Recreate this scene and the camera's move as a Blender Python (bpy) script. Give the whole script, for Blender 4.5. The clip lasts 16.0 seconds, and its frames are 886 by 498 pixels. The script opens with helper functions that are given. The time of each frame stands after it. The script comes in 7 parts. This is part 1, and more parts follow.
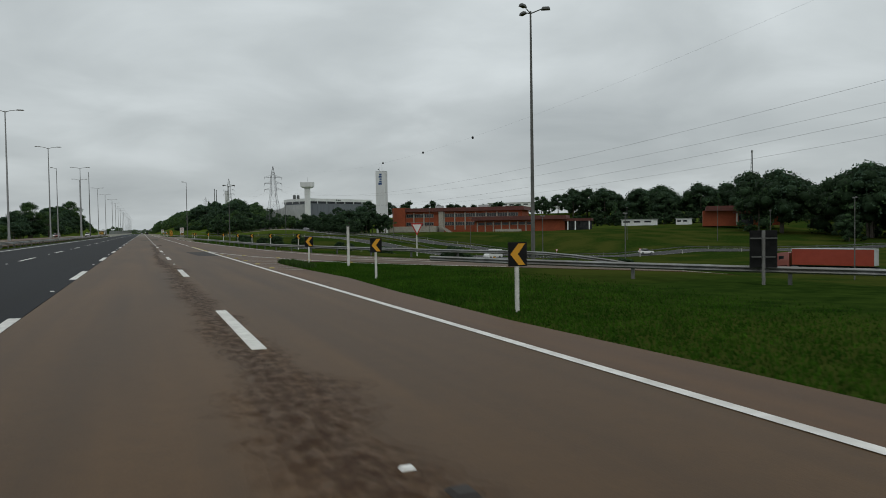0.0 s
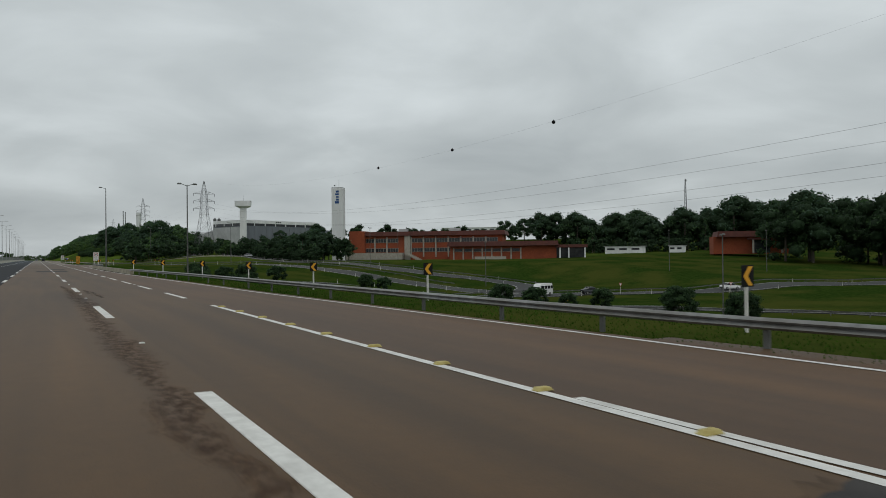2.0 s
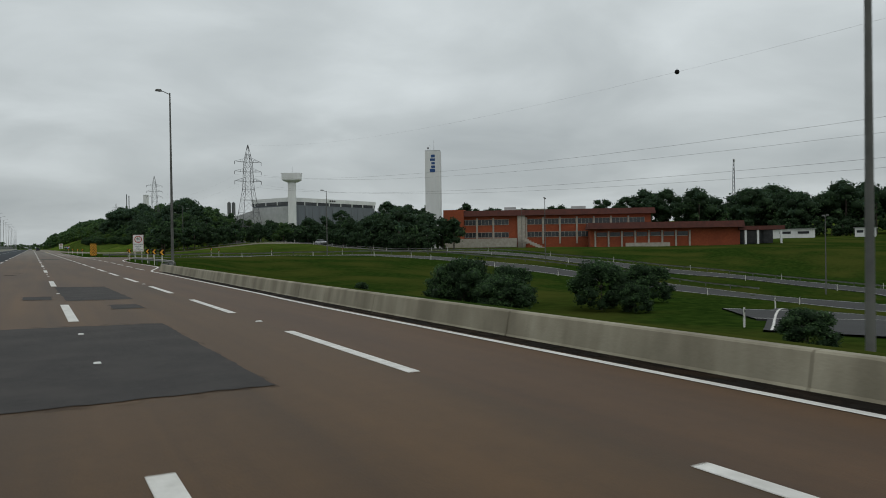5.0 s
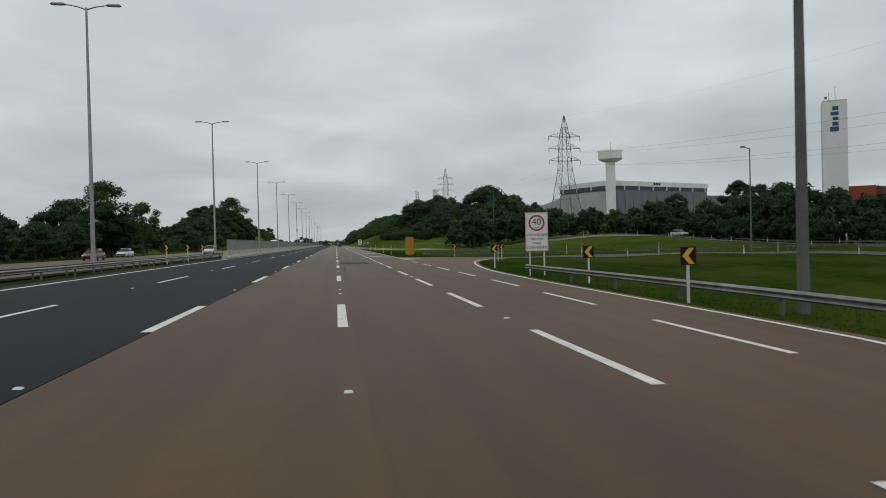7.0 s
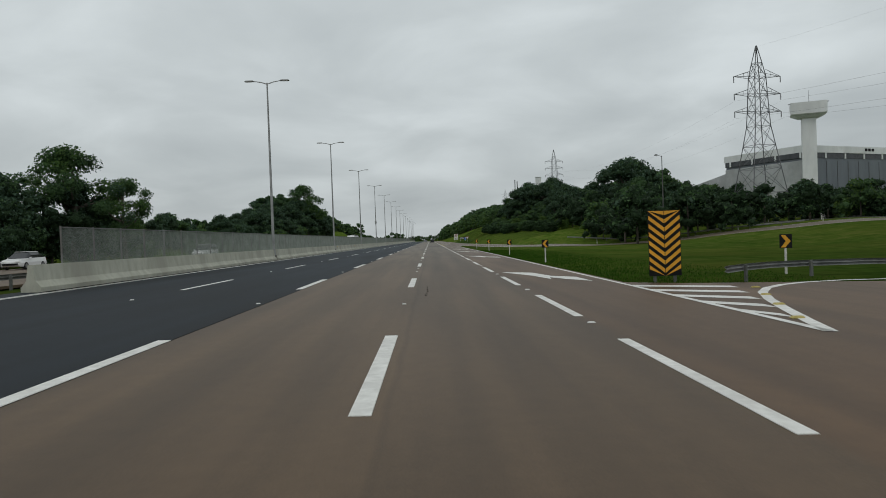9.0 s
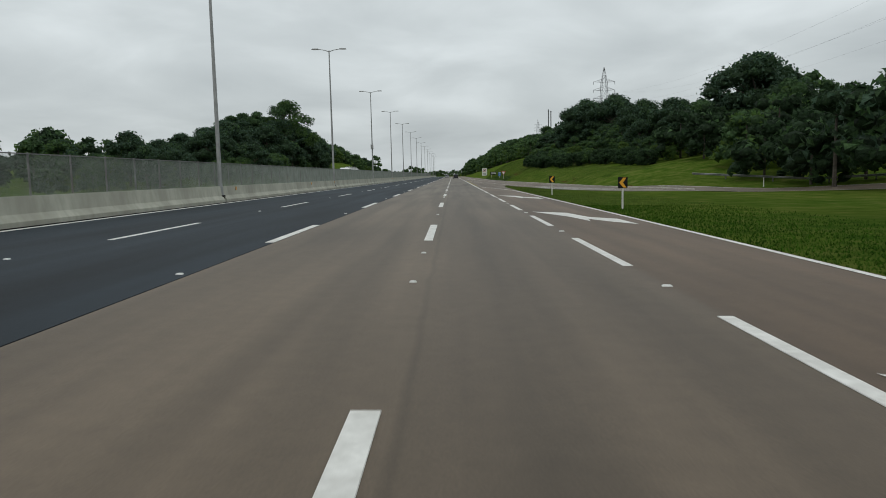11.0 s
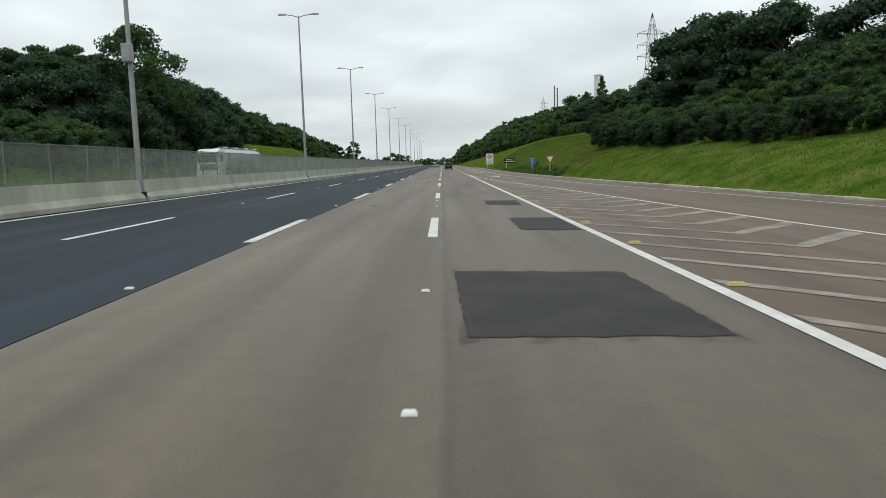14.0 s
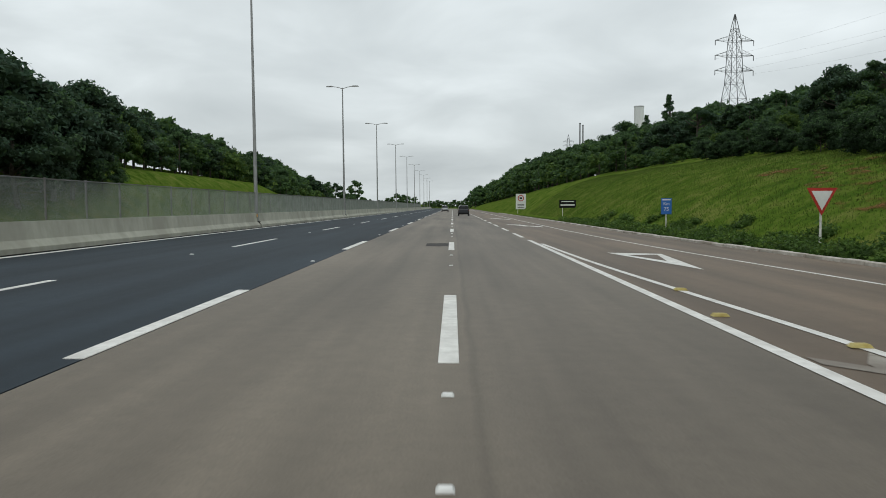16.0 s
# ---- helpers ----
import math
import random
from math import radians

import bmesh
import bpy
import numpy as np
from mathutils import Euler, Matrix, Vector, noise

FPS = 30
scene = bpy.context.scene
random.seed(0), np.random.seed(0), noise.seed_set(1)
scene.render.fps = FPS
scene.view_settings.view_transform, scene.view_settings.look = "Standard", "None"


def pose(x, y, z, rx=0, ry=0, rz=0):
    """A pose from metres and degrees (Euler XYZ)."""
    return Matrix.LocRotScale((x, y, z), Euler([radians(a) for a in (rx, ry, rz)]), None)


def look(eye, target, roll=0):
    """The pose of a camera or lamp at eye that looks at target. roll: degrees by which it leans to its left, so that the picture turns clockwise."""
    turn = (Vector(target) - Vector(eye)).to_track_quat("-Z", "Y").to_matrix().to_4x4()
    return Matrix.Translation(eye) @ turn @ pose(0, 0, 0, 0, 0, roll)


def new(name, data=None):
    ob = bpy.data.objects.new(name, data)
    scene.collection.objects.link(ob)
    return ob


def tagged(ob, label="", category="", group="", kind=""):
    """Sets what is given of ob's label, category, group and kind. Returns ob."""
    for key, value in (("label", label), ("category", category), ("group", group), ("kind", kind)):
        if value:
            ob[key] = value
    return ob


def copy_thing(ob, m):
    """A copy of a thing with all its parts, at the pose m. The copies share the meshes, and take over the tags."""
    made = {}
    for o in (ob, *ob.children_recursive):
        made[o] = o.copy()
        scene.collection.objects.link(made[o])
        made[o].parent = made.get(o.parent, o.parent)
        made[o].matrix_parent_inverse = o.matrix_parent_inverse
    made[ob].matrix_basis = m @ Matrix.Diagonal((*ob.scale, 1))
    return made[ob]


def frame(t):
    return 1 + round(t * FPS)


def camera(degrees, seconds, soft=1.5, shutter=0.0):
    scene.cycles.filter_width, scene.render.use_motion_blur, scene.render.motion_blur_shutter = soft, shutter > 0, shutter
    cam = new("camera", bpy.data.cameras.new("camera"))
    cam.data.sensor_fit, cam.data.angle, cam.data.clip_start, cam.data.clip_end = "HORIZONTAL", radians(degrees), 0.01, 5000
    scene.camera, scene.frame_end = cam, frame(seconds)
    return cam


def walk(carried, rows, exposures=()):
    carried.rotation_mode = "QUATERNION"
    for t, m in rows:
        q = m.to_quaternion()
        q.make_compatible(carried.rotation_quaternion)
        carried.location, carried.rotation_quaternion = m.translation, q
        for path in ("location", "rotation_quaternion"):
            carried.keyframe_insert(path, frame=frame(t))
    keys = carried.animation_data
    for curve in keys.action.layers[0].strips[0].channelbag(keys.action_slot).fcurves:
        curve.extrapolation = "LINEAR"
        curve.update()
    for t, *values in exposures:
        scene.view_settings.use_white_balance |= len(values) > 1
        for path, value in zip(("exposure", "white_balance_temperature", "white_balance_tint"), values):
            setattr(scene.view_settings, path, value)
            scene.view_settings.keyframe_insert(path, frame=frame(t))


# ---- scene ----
cam = camera(63.93, 16.0, soft=0.9, shutter=0.05)
# t, x, y, z, yaw, pitch, roll
ROWS = [
    (0.0, -1.426, 7.449, 1.615, -22.944, -1.686, 0.857),
    (0.5, -1.546, 21.379, 1.635, -24.247, 0.582, 2.884),
    (1.0, -1.789, 35.201, 1.606, -24.889, -1.942, 0.253),
    (1.5, -1.785, 50.629, 1.606, -27.069, -1.150, 0.151),
    (2.0, -1.680, 65.700, 1.585, -29.764, 0.469, 0.596),
    (2.5, -1.605, 80.736, 1.571, -32.439, 0.101, 1.672),
    (3.0, -1.470, 95.658, 1.609, -33.513, -0.133, 1.164),
    (3.2, -1.402, 101.644, 1.611, -33.980, 0.842, 1.234),
    (5.3, -0.671, 164.084, 1.619, -28.037, -0.577, 0.665),
    (5.5, -0.624, 169.786, 1.621, -26.069, 0.830, 0.859),
    (6.0, -0.535, 183.521, 1.661, -19.708, -1.934, 1.441),
    (6.5, -0.410, 196.441, 1.657, -15.043, -2.436, 2.879),
    (7.0, -0.095, 210.338, 1.632, -8.573, -0.610, 1.350),
    (7.5, 0.174, 224.815, 1.633, -5.454, -2.026, 1.415),
    (8.0, 0.366, 240.342, 1.578, -5.666, -0.291, 2.500),
    (8.5, 0.618, 255.557, 1.604, -3.606, -1.255, 2.296),
    (9.0, 0.674, 270.239, 1.534, -1.063, -0.802, 2.084),
    (9.5, 0.799, 284.628, 1.595, -0.766, -2.836, 1.664),
    (10.0, 0.783, 299.481, 1.579, 0.791, -4.657, 1.780),
    (10.2, 0.761, 305.437, 1.569, 0.577, -5.871, 1.772),
    (12.3, 0.323, 367.234, 1.490, 1.337, -6.069, 0.417),
    (12.5, 0.304, 373.174, 1.489, 1.216, -7.407, 0.319),
    (13.0, 0.287, 388.151, 1.504, 0.789, -8.591, 1.607),
    (13.5, 0.260, 403.130, 1.493, 0.458, -6.731, 1.705),
    (14.0, 0.241, 417.632, 1.522, -0.067, -6.900, 1.534),
    (14.5, 0.321, 432.281, 1.540, 1.696, -6.456, 0.963),
    (15.0, 0.292, 447.492, 1.487, 1.093, -7.655, 2.347),
    (15.5, 0.191, 461.490, 1.518, 1.428, -5.561, 2.079),
    (16.0, 0.050, 476.660, 1.519, 0.773, -3.460, 0.454),
]
walk(cam, [(t, pose(x, y, z, 90 + pitch, roll, yaw)) for t, x, y, z, yaw, pitch, roll in ROWS],
     exposures=[(0.0, 0.0), (2.5, -0.03), (6.0, 0.0), (7.5, 0.09), (8.0, -0.03), (8.5, 0.04), (9.5, 0.03), (10.0, 0.10), (12.5, 0.46), (13.0, 0.59), (13.5, 0.52), (14.5, 0.62), (15.0, 0.60), (15.5, 0.63), (16.0, 0.38)])

# ---- world and light ----
world = bpy.data.worlds.new("overcast_sky")
scene.world = world
world.use_nodes = True


def wire(tree, a, b):
    tree.links.new(a, b)


def build_sky():
    t = world.node_tree
    t.nodes.clear()
    n = t.nodes.new
    out, bg = n("ShaderNodeOutputWorld"), n("ShaderNodeBackground")
    sky = n("ShaderNodeTexSky")
    sky.sky_type, sky.sun_disc = "NISHITA", False
    sky.sun_elevation, sky.sun_rotation = radians(52), radians(200)
    sky.air_density, sky.dust_density = 1.0, 4.0
    tc, sep = n("ShaderNodeTexCoord"), n("ShaderNodeSeparateXYZ")
    wire(t, tc.outputs["Generated"], sep.inputs[0])
    # the cloud deck as a plane above the viewer: direction divided by its height
    zc = n("ShaderNodeMath"); zc.operation = "MAXIMUM"; zc.inputs[1].default_value = 0.0
    wire(t, sep.outputs["Z"], zc.inputs[0])
    za = n("ShaderNodeMath"); za.operation = "ADD"; za.inputs[1].default_value = 0.22
    wire(t, zc.outputs[0], za.inputs[0])
    comb = n("ShaderNodeCombineXYZ")
    for k in ("X", "Y"):
        d = n("ShaderNodeMath"); d.operation = "DIVIDE"
        wire(t, sep.outputs[k], d.inputs[0]); wire(t, za.outputs[0], d.inputs[1])
        wire(t, d.outputs[0], comb.inputs[k])
    big, small = n("ShaderNodeTexNoise"), n("ShaderNodeTexNoise")
    big.inputs["Scale"].default_value, big.inputs["Detail"].default_value, big.inputs["Roughness"].default_value = 1.5, 7, 0.50
    big.inputs["Distortion"].default_value = 0.35
    small.inputs["Scale"].default_value, small.inputs["Detail"].default_value = 0.6, 3
    wire(t, comb.outputs[0], big.inputs["Vector"]); wire(t, comb.outputs[0], small.inputs["Vector"])
    add = n("ShaderNodeMath"); add.operation = "ADD"
    wire(t, big.outputs["Fac"], add.inputs[0]); wire(t, small.outputs["Fac"], add.inputs[1])
    half = n("ShaderNodeMath"); half.operation = "MULTIPLY"; half.inputs[1].default_value = 0.5
    wire(t, add.outputs[0], half.inputs[0])
    ramp = n("ShaderNodeValToRGB")
    e = ramp.color_ramp.elements
    e[0].position, e[0].color = 0.31, (0.455, 0.500, 0.515, 1)
    e[1].position, e[1].color = 0.62, (0.760, 0.820, 0.835, 1)
    m = e.new(0.50); m.color = (0.608, 0.66, 0.672, 1)
    wire(t, half.outputs[0], ramp.inputs[0])
    # hazier and darker low down
    low = n("ShaderNodeMapRange")
    low.inputs["From Min"].default_value, low.inputs["From Max"].default_value = 0.0, 0.42
    low.inputs["To Min"].default_value, low.inputs["To Max"].default_value = 0.80, 0.97
    wire(t, zc.outputs[0], low.inputs["Value"])
    grad = n("ShaderNodeMix"); grad.data_type, grad.blend_type = "RGBA", "MULTIPLY"
    grad.inputs["Factor"].default_value = 1.0
    wire(t, ramp.outputs[0], grad.inputs["A"]); wire(t, low.outputs[0], grad.inputs["B"])
    skys = n("ShaderNodeMix"); skys.data_type, skys.blend_type = "RGBA", "MULTIPLY"
    skys.inputs["Factor"].default_value = 1.0
    wire(t, sky.outputs[0], skys.inputs["A"]); skys.inputs["B"].default_value = (0.08, 0.08, 0.08, 1)
    mix = n("ShaderNodeMix"); mix.data_type = "RGBA"; mix.inputs["Factor"].default_value = 0.93
    wire(t, skys.outputs["Result"], mix.inputs["A"]); wire(t, grad.outputs["Result"], mix.inputs["B"])
    wire(t, mix.outputs["Result"], bg.inputs["Color"])
    bg.inputs["Strength"].default_value = 1.0
    wire(t, bg.outputs[0], out.inputs["Surface"])


build_sky()
sun_data = bpy.data.lights.new("sun", "SUN")
sun_data.energy, sun_data.angle, sun_data.color = 0.35, radians(25), (1.0, 0.97, 0.92)
sun = new("sun", sun_data)
sun.matrix_world = look((0, 0, 60), (20, 55, -40))


# ---- materials ----
def surf(name, c1, c2, scale=3.0, rough=0.8, metal=0.0, bump=0.0, bscale=40.0, c3=None, scale3=0.3, f3=0.4, stretch=(1, 1, 1), spec=0.5, island=0.0, obrand=0.0):
    """A two-scale procedural surface: fine mottling c1-c2 and a broad tone c3."""
    m = bpy.data.materials.new(name)
    m.use_nodes = True
    t = m.node_tree
    b = t.nodes["Principled BSDF"]
    b.inputs["Roughness"].default_value, b.inputs["Metallic"].default_value = rough, metal
    b.inputs["Specular IOR Level"].default_value = spec
    n = t.nodes.new
    tc, mp = n("ShaderNodeNewGeometry"), n("ShaderNodeMapping")
    mp.inputs["Scale"].default_value = stretch
    wire(t, tc.outputs["Position"], mp.inputs["Vector"])
    n1 = n("ShaderNodeTexNoise")
    n1.inputs["Scale"].default_value, n1.inputs["Detail"].default_value, n1.inputs["Roughness"].default_value = scale, 6, 0.6
    wire(t, mp.outputs[0], n1.inputs["Vector"])
    r1 = n("ShaderNodeValToRGB")
    e = r1.color_ramp.elements
    e[0].position, e[0].color, e[1].position, e[1].color = 0.35, (*c1, 1), 0.65, (*c2, 1)
    wire(t, n1.outputs["Fac"], r1.inputs[0])
    col = r1.outputs[0]
    if c3:
        n3 = n("ShaderNodeTexNoise")
        n3.inputs["Scale"].default_value, n3.inputs["Detail"].default_value = scale3, 4
        wire(t, mp.outputs[0], n3.inputs["Vector"])
        r3 = n("ShaderNodeMapRange")
        r3.inputs["From Min"].default_value, r3.inputs["From Max"].default_value = 0.42, 0.62
        r3.inputs["To Min"].default_value, r3.inputs["To Max"].default_value = 0.0, f3
        wire(t, n3.outputs["Fac"], r3.inputs["Value"])
        mx = n("ShaderNodeMix"); mx.data_type = "RGBA"
        wire(t, r3.outputs[0], mx.inputs["Factor"]); wire(t, col, mx.inputs["A"])
        mx.inputs["B"].default_value = (*c3, 1)
        col = mx.outputs["Result"]
    if island or obrand:
        src = tc.outputs["Random Per Island"] if island else n("ShaderNodeObjectInfo").outputs["Random"]
        k = island or obrand
        mr = n("ShaderNodeMapRange")
        mr.inputs["To Min"].default_value, mr.inputs["To Max"].default_value = 1 - k, 1 + k
        wire(t, src, mr.inputs["Value"])
        mm = n("ShaderNodeMix"); mm.data_type, mm.blend_type = "RGBA", "MULTIPLY"
        mm.inputs["Factor"].default_value = 1.0
        wire(t, col, mm.inputs["A"]); wire(t, mr.outputs[0], mm.inputs["B"])
        col = mm.outputs["Result"]
    wire(t, col, b.inputs["Base Color"])
    if bump:
        nb, bp = n("ShaderNodeTexNoise"), n("ShaderNodeBump")
        nb.inputs["Scale"].default_value, nb.inputs["Detail"].default_value = bscale, 4
        wire(t, tc.outputs["Position"], nb.inputs["Vector"])
        bp.inputs["Strength"].default_value, bp.inputs["Distance"].default_value = bump, 0.02
        wire(t, nb.outputs["Fac"], bp.inputs["Height"])
        wire(t, bp.outputs[0], b.inputs["Normal"])
    return m


def leafy(name, c1, c2, island=0.30):
    m = surf(name, c1, c2, scale=3.4, rough=0.7, bump=0.9, bscale=4.0, island=island, spec=0.2)
    t = m.node_tree
    bp = next(k for k in t.nodes if k.type == "BUMP")
    bp.inputs["Distance"].default_value = 0.30
    b, out = t.nodes["Principled BSDF"], t.nodes["Material Output"]
    tl, mx = t.nodes.new("ShaderNodeBsdfTranslucent"), t.nodes.new("ShaderNodeMixShader")
    wire(t, b.inputs["Base Color"].links[0].from_socket, tl.inputs["Color"])
    mx.inputs[0].default_value = 0.38
    wire(t, b.outputs[0], mx.inputs[1]); wire(t, tl.outputs[0], mx.inputs[2])
    wire(t, mx.outputs[0], out.inputs["Surface"])
    return m


def road_material(name, tone_a, tone_b, streak, rough, spec=0.5):
    """Worn asphalt: aggregate grain, long wheel-path streaks, broad stains, and a tone that shifts along the road."""
    m = bpy.data.materials.new(name)
    m.use_nodes = True
    t = m.node_tree
    b = t.nodes["Principled BSDF"]
    n = t.nodes.new
    geo, sep = n("ShaderNodeNewGeometry"), n("ShaderNodeSeparateXYZ")
    wire(t, geo.outputs["Position"], sep.inputs[0])
    along = n("ShaderNodeMapRange")
    along.inputs["From Min"].default_value, along.inputs["From Max"].default_value = 235.0, 395.0
    wire(t, sep.outputs["Y"], along.inputs["Value"])
    tone = n("ShaderNodeMix"); tone.data_type = "RGBA"
    tone.inputs["A"].default_value, tone.inputs["B"].default_value = (*tone_a, 1), (*tone_b, 1)
    wire(t, along.outputs[0], tone.inputs["Factor"])
    col = tone.outputs["Result"]

    def layer(col, stretch, scale, lo, hi, fmin, fmax, detail=5):
        mp, ns, mr, mx = n("ShaderNodeMapping"), n("ShaderNodeTexNoise"), n("ShaderNodeMapRange"), n("ShaderNodeMix")
        mp.inputs["Scale"].default_value = stretch
        wire(t, geo.outputs["Position"], mp.inputs["Vector"])
        ns.inputs["Scale"].default_value, ns.inputs["Detail"].default_value = scale, detail
        wire(t, mp.outputs[0], ns.inputs["Vector"])
        mr.inputs["From Min"].default_value, mr.inputs["From Max"].default_value = lo, hi
        mr.inputs["To Min"].default_value, mr.inputs["To Max"].default_value = fmin, fmax
        wire(t, ns.outputs["Fac"], mr.inputs["Value"])
        mx.data_type, mx.blend_type = "RGBA", "MULTIPLY"
        mx.inputs["Factor"].default_value = 1.0
        wire(t, col, mx.inputs["A"]); wire(t, mr.outputs[0], mx.inputs["B"])
        return mx.outputs["Result"], ns
    if name.startswith("worn"):
        # browner older paving beyond the right-hand lane line
        side = n("ShaderNodeMapRange")
        side.inputs["From Min"].default_value, side.inputs["From Max"].default_value = 3.50, 3.66
        side.inputs["To Max"].default_value = 0.8
        wire(t, sep.outputs["X"], side.inputs["Value"])
        tan, mt = n("ShaderNodeMix"), n("ShaderNodeMix")
        tan.data_type = mt.data_type = "RGBA"
        tan.inputs["A"].default_value, tan.inputs["B"].default_value = (0.090, 0.041, 0.0115, 1), (0.158, 0.111, 0.072, 1)
        wire(t, along.outputs[0], tan.inputs["Factor"])
        wire(t, side.outputs[0], mt.inputs["Factor"]); wire(t, col, mt.inputs["A"]); wire(t, tan.outputs["Result"], mt.inputs["B"])
        col = mt.outputs["Result"]
        # the paving seam beside the lane line: the right-hand lane is a shade darker, with a tarred joint
        wob = n("ShaderNodeTexNoise")
        wob.inputs["Scale"].default_value = 0.5
        wire(t, geo.outputs["Position"], wob.inputs["Vector"])
        off = n("ShaderNodeMath"); off.operation = "MULTIPLY_ADD"
        off.inputs[1].default_value, off.inputs[2].default_value = 0.16, 0.0
        wire(t, wob.outputs["Fac"], off.inputs[0])
        xs_ = n("ShaderNodeMath"); xs_.operation = "SUBTRACT"
        wire(t, sep.outputs["X"], xs_.inputs[0]); wire(t, off.outputs[0], xs_.inputs[1])
        rmp = n("ShaderNodeValToRGB")
        rmp.color_ramp.interpolation = "LINEAR"
        sc = n("ShaderNodeMapRange")
        sc.inputs["From Min"].default_value, sc.inputs["From Max"].default_value = -0.5, 1.5
        wire(t, xs_.outputs[0], sc.inputs["Value"])
        e = rmp.color_ramp.elements
        e[0].position, e[0].color = 0.30, (1, 1, 1, 1)
        e[1].position, e[1].color = 0.44, (0.90, 0.90, 0.91, 1)
        for p_, v_ in ((0.315, 0.84), (0.335, 0.72), (0.36, 0.86)):
            q_ = e.new(p_); q_.color = (v_, v_, v_, 1)
        wire(t, sc.outputs[0], rmp.inputs[0])
        mj = n("ShaderNodeMix"); mj.data_type, mj.blend_type = "RGBA", "MULTIPLY"
        fade = n("ShaderNodeMapRange")
        fade.inputs["From Min"].default_value, fade.inputs["From Max"].default_value = 195.0, 215.0
        fade.inputs["To Min"].default_value = 0.55
        wire(t, sep.outputs["Y"], fade.inputs["Value"]); wire(t, fade.outputs[0], mj.inputs["Factor"])
        wire(t, col, mj.inputs["A"]); wire(t, rmp.outputs[0], mj.inputs["B"])
        col = mj.outputs["Result"]
    col, _ = layer(col, (1, 0.035, 1), 1.3, 0.3, 0.7, 1 - streak, 1 + streak)
    col, _ = layer(col, (1, 0.25, 1), 0.35, 0.3, 0.7, 1 - streak * 0.8, 1 + streak * 0.6)
    col, _ = layer(col, (1, 1, 1), 4.0, 0.3, 0.7, 0.93, 1.07)
    col, grain = layer(col, (1, 1, 1), 55.0, 0.25, 0.75, 0.84, 1.14, 2)
    wire(t, col, b.inputs["Base Color"])
    b.inputs["Roughness"].default_value = rough
    b.inputs["Specular IOR Level"].default_value = spec
    bp = n("ShaderNodeBump")
    bp.inputs["Strength"].default_value, bp.inputs["Distance"].default_value = 0.35, 0.006
    wire(t, grain.outputs["Fac"], bp.inputs["Height"])
    wire(t, bp.outputs[0], b.inputs["Normal"])
    return m


ROAD = road_material("worn_brown_asphalt", (0.080, 0.0400, 0.0115), (0.146, 0.122, 0.093), 0.25, 0.6, 0.33)
BLACK = road_material("fresh_black_asphalt", (0.0034, 0.0046, 0.0068), (0.0215, 0.0310, 0.0400), 0.34, 0.72, 0.18)
RAMP = road_material("brown_ramp_asphalt", (0.080, 0.0400, 0.0115), (0.142, 0.112, 0.083), 0.14, 0.6, 0.33)
VALLEY = road_material("grey_valley_asphalt", (0.034, 0.034, 0.034), (0.10, 0.095, 0.088), 0.12, 0.75, 0.25)
PATCH = surf("dark_asphalt_patch", (0.0185, 0.0155, 0.0145), (0.029, 0.0245, 0.0225), 8, 0.85, bump=0.3, bscale=60, c3=(0.050, 0.043, 0.038), scale3=1.2, f3=0.5)


def thin_stain(name, c, lo, hi, scale):
    """A stain that lets the road show through in a ragged way."""
    m = surf(name, c, tuple(v * 1.25 for v in c), 6, 0.9, spec=0.08)
    t = m.node_tree
    b, out = t.nodes["Principled BSDF"], t.nodes["Material Output"]
    tr, mx, geo, mp, ns, mr = (t.nodes.new(k) for k in ("ShaderNodeBsdfTransparent", "ShaderNodeMixShader", "ShaderNodeNewGeometry", "ShaderNodeMapping", "ShaderNodeTexNoise", "ShaderNodeMapRange"))
    mp.inputs["Scale"].default_value = (1, 0.45, 1)
    ns.inputs["Scale"].default_value, ns.inputs["Detail"].default_value = scale, 5
    wire(t, geo.outputs["Position"], mp.inputs["Vector"])
    wire(t, mp.outputs[0], ns.inputs["Vector"])
    mr.inputs["From Min"].default_value, mr.inputs["From Max"].default_value = 0.35, 0.65
    mr.inputs["To Min"].default_value, mr.inputs["To Max"].default_value = lo, hi
    wire(t, ns.outputs["Fac"], mr.inputs["Value"])
    wire(t, mr.outputs[0], mx.inputs[0])
    wire(t, tr.outputs[0], mx.inputs[1]); wire(t, b.outputs[0], mx.inputs[2])
    wire(t, mx.outputs[0], out.inputs["Surface"])
    return m


STAIN = thin_stain("worn_dark_stain", (0.034, 0.023, 0.016), -0.08, 0.24, 6.0)
BROWN = thin_stain("brown_ravelled_asphalt", (0.050, 0.021, 0.009), 0.0, 0.13, 9.0)
FAINT = thin_stain("faint_dark_stain", (0.040, 0.031, 0.025), -0.14, 0.25, 3.5)
SKID = thin_stain("tyre_rubber_mark", (0.035, 0.033, 0.032), 0.0, 0.42, 6.0)
# gutter dirt; also colours the painted shade in the barrier gaps
DIRT_AND_SHADE = thin_stain("gutter_dirt_and_gap_shade", (0.012, 0.010, 0.008), 0.6, 1.0, 3.0)
PAINT = surf("road_paint", (0.62, 0.61, 0.57), (0.78, 0.77, 0.73), 6, 0.6, c3=(0.42, 0.40, 0.37), scale3=1.6, f3=0.32, bump=0.1)
OLDPAINT = surf("worn_road_paint", (0.24, 0.215, 0.18), (0.38, 0.35, 0.30), 5, 0.7, c3=(0.16, 0.135, 0.11), scale3=1.0, f3=0.8)


